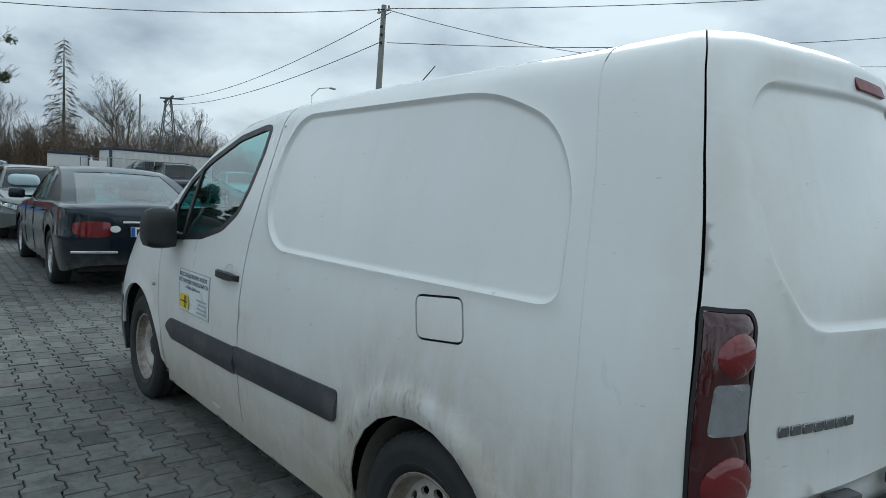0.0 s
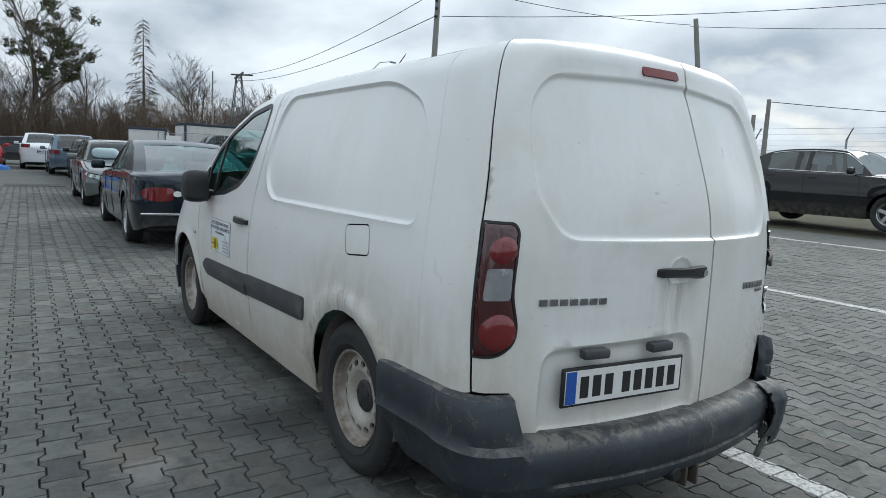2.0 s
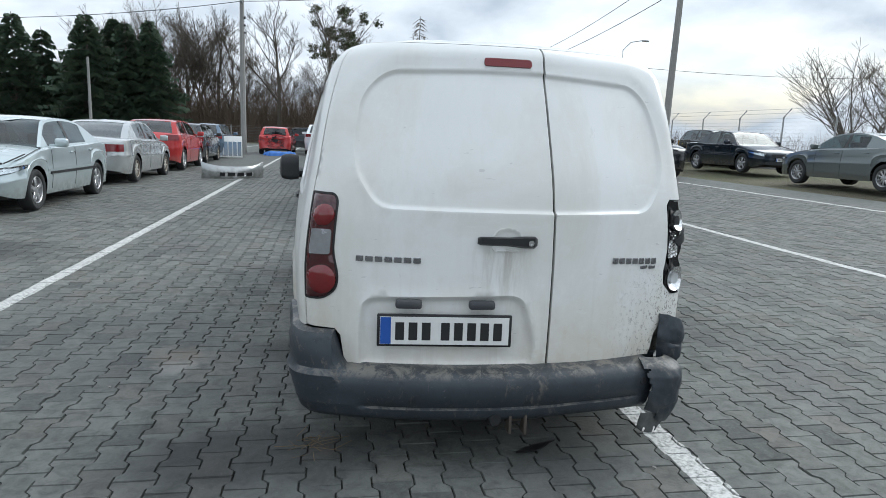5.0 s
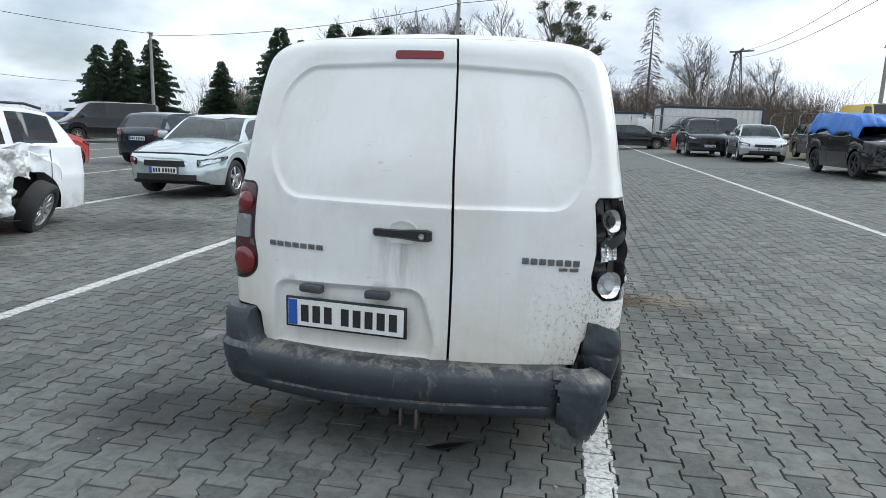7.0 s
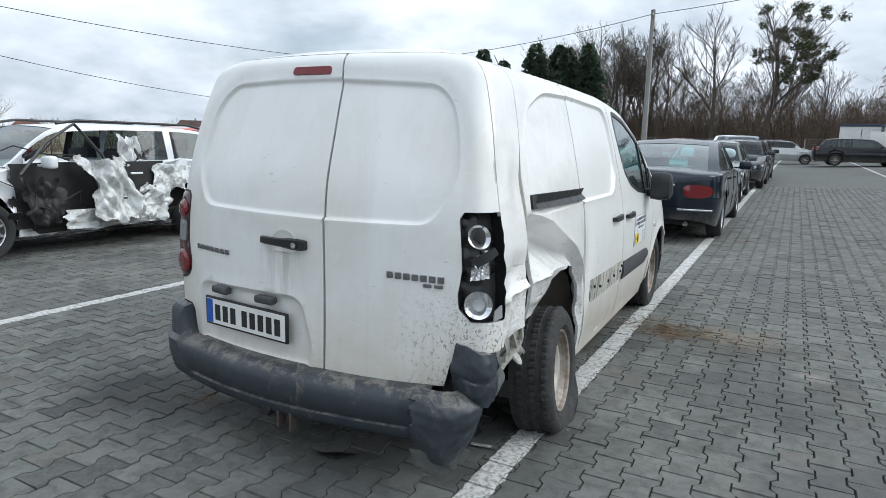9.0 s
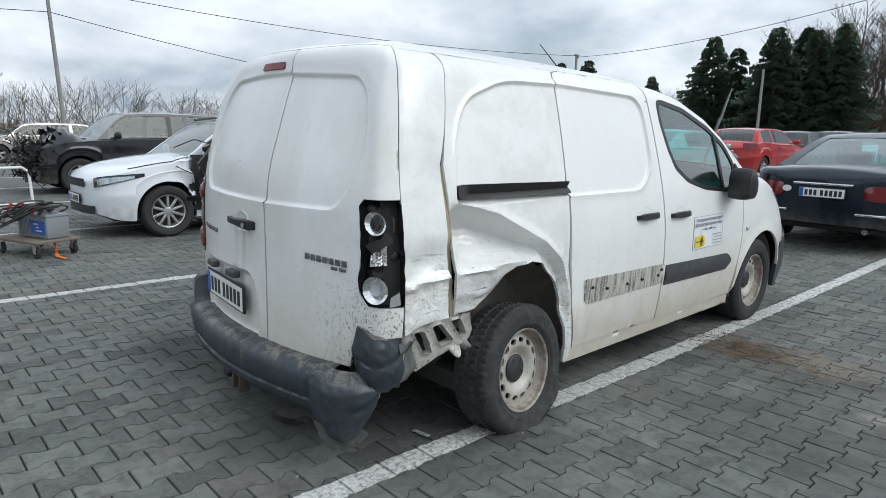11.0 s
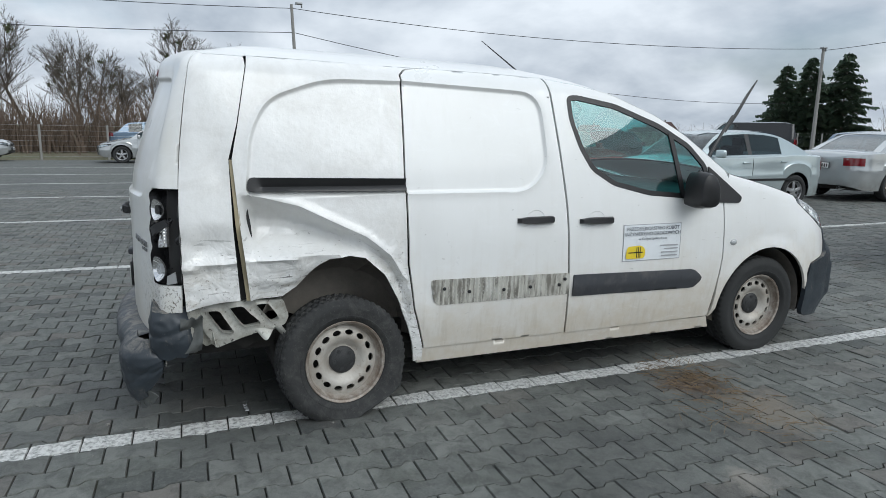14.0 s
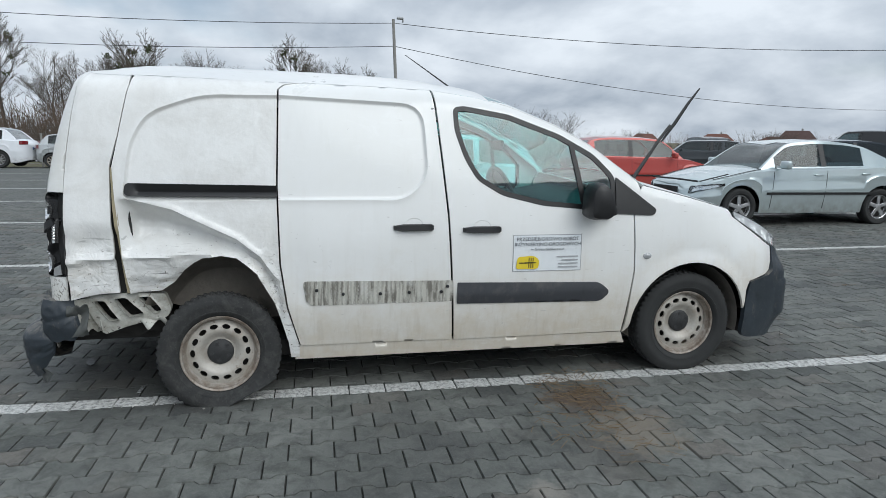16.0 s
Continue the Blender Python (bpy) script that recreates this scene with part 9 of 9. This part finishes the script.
def spruce_mesh(seed, h, dense=1.0, droop=0.25, width=0.33, blades=17):
    """Trunk bars, and needles as many small drooping blades along the boughs."""
    rg = random.Random(seed)
    br = Branches()
    br.bar(Vector((0, 0, 0)), Vector((0, 0, h * 0.5)), h * 0.018, h * 0.010)
    br.bar(Vector((0, 0, h * 0.5)), Vector((0, 0, h)), h * 0.010, h * 0.002)
    nv, nf = [], []
    z = h * 0.06
    while z < h * 0.985:
        t = z / h
        reach = h * width * (1 - t) ** 0.82 * (0.75 + 0.25 * min(1, t / 0.1)) + 0.15
        for k in range(max(3, int(8 * dense * (1 - 0.30 * t)))):
            a = rg.uniform(0, 6.283)
            l = reach * rg.uniform(0.55, 1.15)
            d = Vector((math.cos(a), math.sin(a), 0))
            pts = [Vector((0, 0, z)) + d * (l * u) + Vector((0, 0, (-droop * u + 0.22 * droop * u ** 3) * l + 0.10 * l * (t > 0.7) * u)) for u in (0, 0.33, 0.66, 1.0)]
            for p, q in zip(pts, pts[1:]):
                br.bar(p, q, 0.03 * (1 - t) + 0.008, 0.015)
            side = Vector((-d.y, d.x, 0))
            n = max(5, int(blades * dense * l / 1.5))
            for i in range(n):
                u = rg.uniform(0.10, 1.0) ** 0.75
                p = Vector((0, 0, z)) + d * (l * u) + Vector((0, 0, (-droop * u + 0.22 * droop * u ** 3) * l))
                s = rg.choice((-1, 1))
                ln = 0.62 * (1.05 - 0.5 * u) * rg.uniform(0.6, 1.2) * (h / 10)
                tip = p + side * s * ln + d * ln * 0.4 + Vector((0, 0, -ln * rg.uniform(0.25, 0.9)))
                w = (d * 0.12 + Vector((0, 0, 0.09))) * (h / 10 if blades > 10 else 0.35)
                kk = len(nv)
                nv += [p - w, p + w, tip, tip - w * 0.3]
                nf.append((kk, kk + 1, kk + 2, kk + 3))
        z += h * 0.021 * rg.uniform(0.7, 1.3) / (0.6 + 0.4 * dense)
    return br, nv, nf


def spruce_thing(seed, h, label, dense=1.0, droop=0.25, width=0.33, leaf=True, blades=17):
    t = thing("spruce_tree", pose(0, 0, 0), label, "tree", "spruces")
    br, nv, nf = spruce_mesh(seed, h, dense, droop, width, blades)
    from_lists("trunk", br.v, br.f, M_BARK, t, "", smooth=False)
    from_lists("crown", nv, nf, M_NEEDLE if leaf else M_TWIG, t, "", smooth=False)
    return t


sp = [spruce_thing(61, 10.0, "dark green spruce behind the lot", 1.0, 0.25, 0.44), spruce_thing(67, 10.0, "dark green spruce behind the lot", 1.15, 0.3, 0.42), spruce_thing(71, 10.0, "dark green spruce behind the lot", 1.1, 0.22, 0.48)]
SPR = [(-39.7, 53.3, 0.80), (-38.2, 54.6, 0.86), (-36.4, 56.8, 0.89), (-41.5, 55.0, 0.7), (-33.5, 65.0, 0.90), (-25.6, 62.0, 1.22), (-23.8, 63.4, 1.24), (-18.2, 65.0, 1.33), (-19.4, 61.0, 1.24), (-16.6, 62.6, 1.36), (-14.6, 63.0, 1.30), (-21.0, 66.5, 1.15)]
for i, (x, y, s) in enumerate(SPR):
    if i < 3:
        sp[i].matrix_world = pose(x, y, lot(x, y) - 0.1, 0, 0, 40 * i) @ Matrix.Scale(s * 1.0, 4)
    else:
        copy_thing(sp[i % 3], pose(x, y, lot(x, y) - 0.1, 0, 0, 63 * i) @ Matrix.Scale(s * 1.0, 4))
thin = spruce_thing(83, 21.0, "tall thin half-bare spruce in the tree belt", 0.62, 0.32, 0.215, False, 9.0)
thin.matrix_world = pose(18.5, 107.5, 0.6)


def thicket(name, label, line, n, hmin, hmax, seed, depth=5.0):
    """A belt of thin stems and twigs along a line, too many to count."""
    rg = random.Random(seed)
    br = Branches()
    for i in range(n):
        t = rg.random() * (len(line) - 1)
        k = min(int(t), len(line) - 2)
        a, b = Vector(line[k]), Vector(line[k + 1])
        p = a.lerp(b, t - k) + Vector((rg.gauss(0, depth * 0.5), rg.gauss(0, depth * 0.5)))
        g = lot(p.x, p.y) - 0.1
        h = rg.uniform(hmin, hmax) * (0.55 + 0.45 * rg.random())
        p = Vector((p.x, p.y, g))
        d = Vector((rg.gauss(0, 0.16), rg.gauss(0, 0.16), 1)).normalized()
        r = rg.uniform(0.014, 0.042)
        m = p + d * h * 0.5
        q = m + (d + Vector((rg.gauss(0, 0.2), rg.gauss(0, 0.2), 0))).normalized() * h * 0.5
        br.bar(p, m, r, r * 0.7)
        br.bar(m, q, r * 0.7, r * 0.25)
        for _ in range(4):
            u = rg.uniform(0.2, 0.95)
            s = p.lerp(m, u * 2) if u < 0.5 else m.lerp(q, u * 2 - 1)
            e = s + (Vector((rg.gauss(0, 0.7), rg.gauss(0, 0.7), rg.uniform(0.2, 1.0))).normalized()) * h * rg.uniform(0.12, 0.30)
            br.bar(s, e, r * 0.4, r * 0.15)
    ob = from_lists(name, br.v, br.f, M_TWIG, None, "", smooth=False)
    return tagged(ob, label, "thicket", kind="stuff")


thicket("thicket", "brown leafless undergrowth of the tree belt", [(-42, 82), (-20, 80), (0, 79), (20, 86), (40, 95)], 16000, 3.0, 8.5, 12, 5.0)
thicket("thicket", "low brown scrub beyond the far fence", [(-42, -34), (-42, -22), (-42, -10), (-40, 4)], 5600, 1.5, 4.4, 13, 4.0)
thicket("thicket", "sparse knee-high scrub beyond the far fence", [(-40, 6), (-41, 20), (-44, 44), (-52, 58)], 1500, 0.7, 1.9, 16, 4.0)
thicket("thicket", "distant grey-brown woods on the horizon", [(-160, 40), (-150, 110), (-90, 150), (-40, 150)], 2000, 2.5, 5.5, 14, 14.0)
thicket("thicket", "distant scrub beyond the field", [(160, 20), (150, 90), (110, 150), (60, 160)], 2500, 3, 7, 15, 10.0)

# ---- fences ----
def fence(name, label, a, b, gap, h, bent, mesh_rows, seed=0):
    f = thing(name, pose(0, 0, 0), label, "fence")
    a, b = Vector(a), Vector(b)
    n = int((b - a).length / gap)
    posts = []
    for i in range(n + 1):
        p = a.lerp(b, i / n)
        z = lot(p.x, p.y)
        bm = bmesh.new()
        pts = [(p.x, p.y, z - 0.1), (p.x, p.y, z + h)]
        if bent:
            pts.append((p.x + bent[0] * 0.35, p.y + bent[1] * 0.35, z + h + 0.40))
        tube(bm, pts, 0.05 if not bent else 0.035, 6)
        part("post", bm, M_CONC if not bent else M_GALV, f)
        posts.append(Vector((p.x, p.y, z)))
    bm = bmesh.new()
    d = (b - a).normalized()
    for k in range(mesh_rows):
        tube(bm, [p + Vector((0, 0, 0.08 + (h - 0.12) * k / (mesh_rows - 1))) for p in posts], 0.004, 3)
    if bent:
        for k in (0.5, 1.0):
            tube(bm, [p + Vector((bent[0] * 0.35 * k, bent[1] * 0.35 * k, h + 0.40 * k)) for p in posts], 0.007, 3)
    ob = part("wire_mesh", bm, M_GALV, f)
    ob["kind"] = "stuff"
    return f


fence("mesh_fence", "grey wire mesh fence on concrete posts", (-29.0, -34), (-29.0, 60), 2.6, 1.45, None, 7)
fence("security_fence", "galvanised fence with bent barbed tops", (20.5, -20), (20.5, 62), 3.0, 2.0, (1, 0), 12)
fence("mesh_fence", "wire fence along the tree belt", (-29.0, 60), (20.5, 62), 3.0, 1.7, None, 12)

# grey kerb of the verge on the right
bm = bmesh.new()
for k in range(60):
    y = -20 + 1.0 * k
    box(bm, (17.6, y + 0.5, lot(17.6, y + 0.5) - 0.02), (0.15, 0.985, 0.20), None, 0.015, 1)
tagged(obj("kerb", bm, M_CONC), "grey concrete kerb of the verge", "kerb", kind="structure")

# ---- cabins, gate, barrier, houses ----
def cabin(x, y, rz, w, d, h, wall, label):
    c = thing("site_cabin", pose(x, y, lot(x, y), 0, 0, rz), label, "cabin", "site cabins")
    bm = bmesh.new()
    box(bm, (0, 0, h / 2), (w, d, h), None, 0.02)
    part("wall", bm, wall, c)
    n = int(w / 0.4)
    for i in range(n):
        bm = bmesh.new()
        box(bm, (-w / 2 + (i + 0.5) * w / n, -d / 2 - 0.012, h / 2), (w / n * 0.45, 0.03, h * 0.86), None, 0.006, 1)
        part("wall_rib", bm, wall, c)
    bm = bmesh.new()
    for z in (0.06, h - 0.04):
        box(bm, (0, 0, z), (w + 0.10, d + 0.10, 0.16), None, 0.01)
    for sx in (-1, 1):
        box(bm, (sx * w / 2, -d / 2, h / 2), (0.16, 0.16, h), None, 0.01)
    part("frame", bm, plain("dark_cabin_frame", (0.035, 0.05, 0.075), 0.5, 0.2), c)
    return c


M_CABIN = plain("off_white_cabin_sheet", (0.62, 0.62, 0.60), 0.5, 0, 6, 0.3)
cabin(13.0, 47.0, 2, 7.0, 2.5, 2.65, M_CABIN, "white site cabin with a dark frame")
cabin(8.0, 49.5, 75, 4.5, 2.4, 2.4, M_CABIN, "white site cabin seen end-on")
for gx0, gy0, wd in ((7.4, 40.2, 1.5), (9.3, 40.0, 2.6)):
    gt = thing("mesh_gate", pose(gx0, gy0, lot(gx0, gy0)), "open galvanised mesh gate panel", "gate", "mesh gates")
    bm = bmesh.new()
    tube(bm, [(-wd / 2, 0, 0), (-wd / 2, 0, 2.0), (wd / 2, 0, 2.0), (wd / 2, 0, 0.0)], 0.03, 6)
    tube(bm, [(-wd / 2, 0, 0.15), (wd / 2, 0, 0.15)], 0.02, 5)
    part("gate_frame", bm, M_GALV, gt)
    bm = bmesh.new()
    for k in range(int(wd / 0.12)):
        tube(bm, [(-wd / 2 + 0.12 * k, 0, 0.15), (-wd / 2 + 0.12 * k, 0, 2.0)], 0.004, 3)
    for k in range(9):
        tube(bm, [(-wd / 2, 0, 0.2 + 0.2 * k), (wd / 2, 0, 0.2 + 0.2 * k)], 0.004, 3)
    part("gate_mesh", bm, M_GALV, gt)
sg_ = thing("notice_board", pose(7.5, 40.0, lot(7.5, 40)), "blank white notice board on the gate", "sign")
bm = bmesh.new()
box(bm, (0, 0, 1.35), (0.9, 0.03, 1.0), None, 0.006)
part("board", bm, M_PLATE, sg_)
rb = thing("water_barrier", pose(8.9, 36.6, lot(8.9, 36.6)), "red plastic road barrier block", "barrier")
bm = bmesh.new()
vs = box(bm, (0, 0, 0.45), (0.75, 0.45, 0.9), None, 0.05)
for v in bm.verts:
    v.co.y *= 1 - 0.45 * v.co.z
    v.co.x *= 1 - 0.12 * v.co.z
box(bm, (0, 0, 0.92), (0.3, 0.14, 0.08), None, 0.02)
part("block", bm, plain("faded_red_plastic", (0.55, 0.05, 0.035), 0.5, 0, 10, 0.3), rb)
board = thing("solar_panel", pose(-3.95, 26.6, lot(-3.95, 26.6), 0, 0, 8), "framed blue panel leaning upright at the lot's end", "panel")
bm = bmesh.new()
box(bm, (0, 0, 0.5), (1.0, 0.05, 0.95), Matrix.Rotation(radians(-14), 4, "X"), 0.01)
part("frame", bm, M_PLATE, board)
bm = bmesh.new()
for i in range(5):
    box(bm, (-0.38 + 0.19 * i, -0.055, 0.42), (0.15, 0.02, 0.62), Matrix.Rotation(radians(-14), 4, "X"))
part("cells", bm, PAINT["steelblue"], board)


def house(x, y, rz, w, d, h, roof_h, label, wallc, roofc):
    hs = thing("house", pose(x * 1.75, y * 1.75, 0.0, 0, 0, rz), label, "house", "houses far off")
    bm = bmesh.new()
    box(bm, (0, 0, h / 2), (w, d, h))
    part("wall", bm, plain("render_" + label.split()[0], wallc, 0.9, 0, 1.0, 0.2), hs)
    bm = bmesh.new()
    e, q = w / 2 + 0.5, d / 2 + 0.5
    v = [bm.verts.new(p) for p in ((-e, -q, h - 0.1), (e, -q, h - 0.1), (e, q, h - 0.1), (-e, q, h - 0.1), (-e * 0.55, 0, h + roof_h), (e * 0.55, 0, h + roof_h))]
    for f in ((0, 1, 5, 4), (2, 3, 4, 5), (1, 2, 5), (3, 0, 4), (3, 2, 1, 0)):
        bm.faces.new([v[i] for i in f])
    rf = part("roof", bm, plain("roof_" + label.split()[0], roofc, 0.85, 0, 1.5, 0.3), hs, "", False)
    bm = bmesh.new()
    box(bm, (w * 0.12, 0.4, h + roof_h), (0.6, 0.5, 1.4))
    part("chimney", bm, M_CONC, rf)
    for i in range(3):
        bm = bmesh.new()
        box(bm, (-w * 0.3 + w * 0.3 * i, -d / 2 - 0.03, h * 0.5), (1.2, 0.1, 1.2))
        part("window", bm, M_DARKGLASS, hs)
    return hs


house(-104.0, 96.0, 48, 12, 9, 2.6, 3.4, "brown-roofed house with dormers beyond the lot", (0.5, 0.45, 0.38), (0.07, 0.04, 0.035))
house(-128.0, 96.0, 50, 12, 8, 2.4, 2.6, "red-roofed house beyond the lot", (0.52, 0.42, 0.34), (0.13, 0.055, 0.04))
house(-122.0, 74.0, 58, 9, 8, 2.4, 2.0, "low brick house beyond the lot", (0.4, 0.22, 0.16), (0.14, 0.06, 0.045))
house(-134.0, 118.0, 40, 16, 8, 2.4, 2.2, "long red-roofed barn beyond the lot", (0.4, 0.3, 0.25), (0.12, 0.05, 0.04))
# yellow and orange lorry cabs by the fence
for x, y, col, hh in ((16.2, 29.5, (0.62, 0.44, 0.03), 2.35), (19.0, 37.5, (0.58, 0.16, 0.03), 2.1)):
    PAINT["lorry"] = car_paint("lorry_paint", col, 0.0, 0.2)
    car("lorry", "van", "lorry", x, y, 178, "lorry cab seen over the parked cars", "plain", H=hh, L=5.2, WB=3.2, zc=1.45, zb=1.45, zn=1.05)


# ---- pavers, laid last ----
PL, PW, PE = 0.204, 0.141, 0.0125      # length, column pitch, depth of the zigzag


def paver_outline(gap):
    h, w, e = PL / 2 - gap, PW / 2 - gap, PE
    side = [(h, e), (h - 0.036, e), (h - 0.060, -e), (-h + 0.060, -e), (-h + 0.036, e), (-h, e)]
    right = [(w + dx, y) for y, dx in side]
    return right + [(-x, y) for x, y in reversed(right)]


PAVER_TOP, PAVER_RIM = paver_outline(0.0050), paver_outline(0.0022)


def paver_frame(i, j):
    """The middle of the paver in column i and row j, in bond laid a little askew to the van."""
    u = 0.0625 + i * PW
    v = 0.098 + (j + (0.5 if i % 2 else 0.0)) * PL
    a = 0.044
    return u + a * v, v - a * u


NEAR = (0.98, 2.68, -1.25, 3.85)
rng = random.Random(5)
pv, pf, single = [], [], []
nt = len(PAVER_TOP)
c45, s45 = math.cos(0.044), math.sin(0.044)
for i in range(int(PAVE[0] / PW) - 6, int(PAVE[1] / PW) + 8):
    for j in range(int(PAVE[2] / PL) - 4, int(PAVE[3] / PL) + 6):
        cx, cy = paver_frame(i, j)
        if not (PAVE[0] - 0.12 < cx < PAVE[1] + 0.12 and PAVE[2] - 0.12 < cy < PAVE[3] + 0.12):
            continue
        dz, tx, ty = rng.gauss(0, 0.0013), rng.gauss(0, 0.009), rng.gauss(0, 0.009)
        if NEAR[0] < cx < NEAR[1] and NEAR[2] < cy < NEAR[3] and len(single) < 300:
            single.append((cx, cy, dz, tx, ty, rng.randrange(4)))
            continue
        z0 = lot(cx, cy) + dz
        sx, sy = (lot(cx + 0.1, cy) - lot(cx - 0.1, cy)) / 0.2, (lot(cx, cy + 0.1) - lot(cx, cy - 0.1)) / 0.2
        k = len(pv)
        for ring, dep in ((PAVER_TOP, 0.0), (PAVER_RIM, -0.010)):
            for x, y in ring:
                X, Y = x * c45 + y * s45, -x * s45 + y * c45
                pv.append((cx + X, cy + Y, z0 + dep + X * (tx + sx) + Y * (ty + sy)))
        pf.append(tuple(range(k, k + nt)))
        pf += [(k + a, k + nt + a, k + nt + (a + 1) % nt, k + (a + 1) % nt) for a in range(nt)]
rest = from_lists("paver_field", pv, pf, M_PAVERS, pavement, "interlocking double-T concrete pavers", smooth=False)
rest["kind"] = "stuff"
meshes = []
for k in range(4):
    chip = random.Random(40 + k)
    vs = [(x + chip.gauss(0, 0.0008), y + chip.gauss(0, 0.0008), 0.0) for x, y in PAVER_TOP] + [(x, y, -0.010) for x, y in PAVER_RIM]
    me = bpy.data.meshes.new("paver")
    me.from_pydata(vs, [], [tuple(range(nt))] + [(a, nt + a, nt + (a + 1) % nt, (a + 1) % nt) for a in range(nt)])
    me.materials.append(M_PAVER)
    meshes.append(me)
for cx, cy, dz, tx, ty, k in single:
    p = new("paver", meshes[k])
    p.parent = pavement
    p.matrix_basis = Matrix.Translation((cx, cy, lot(cx, cy) + dz)) @ Euler((ty, -tx, -0.044)).to_matrix().to_4x4()
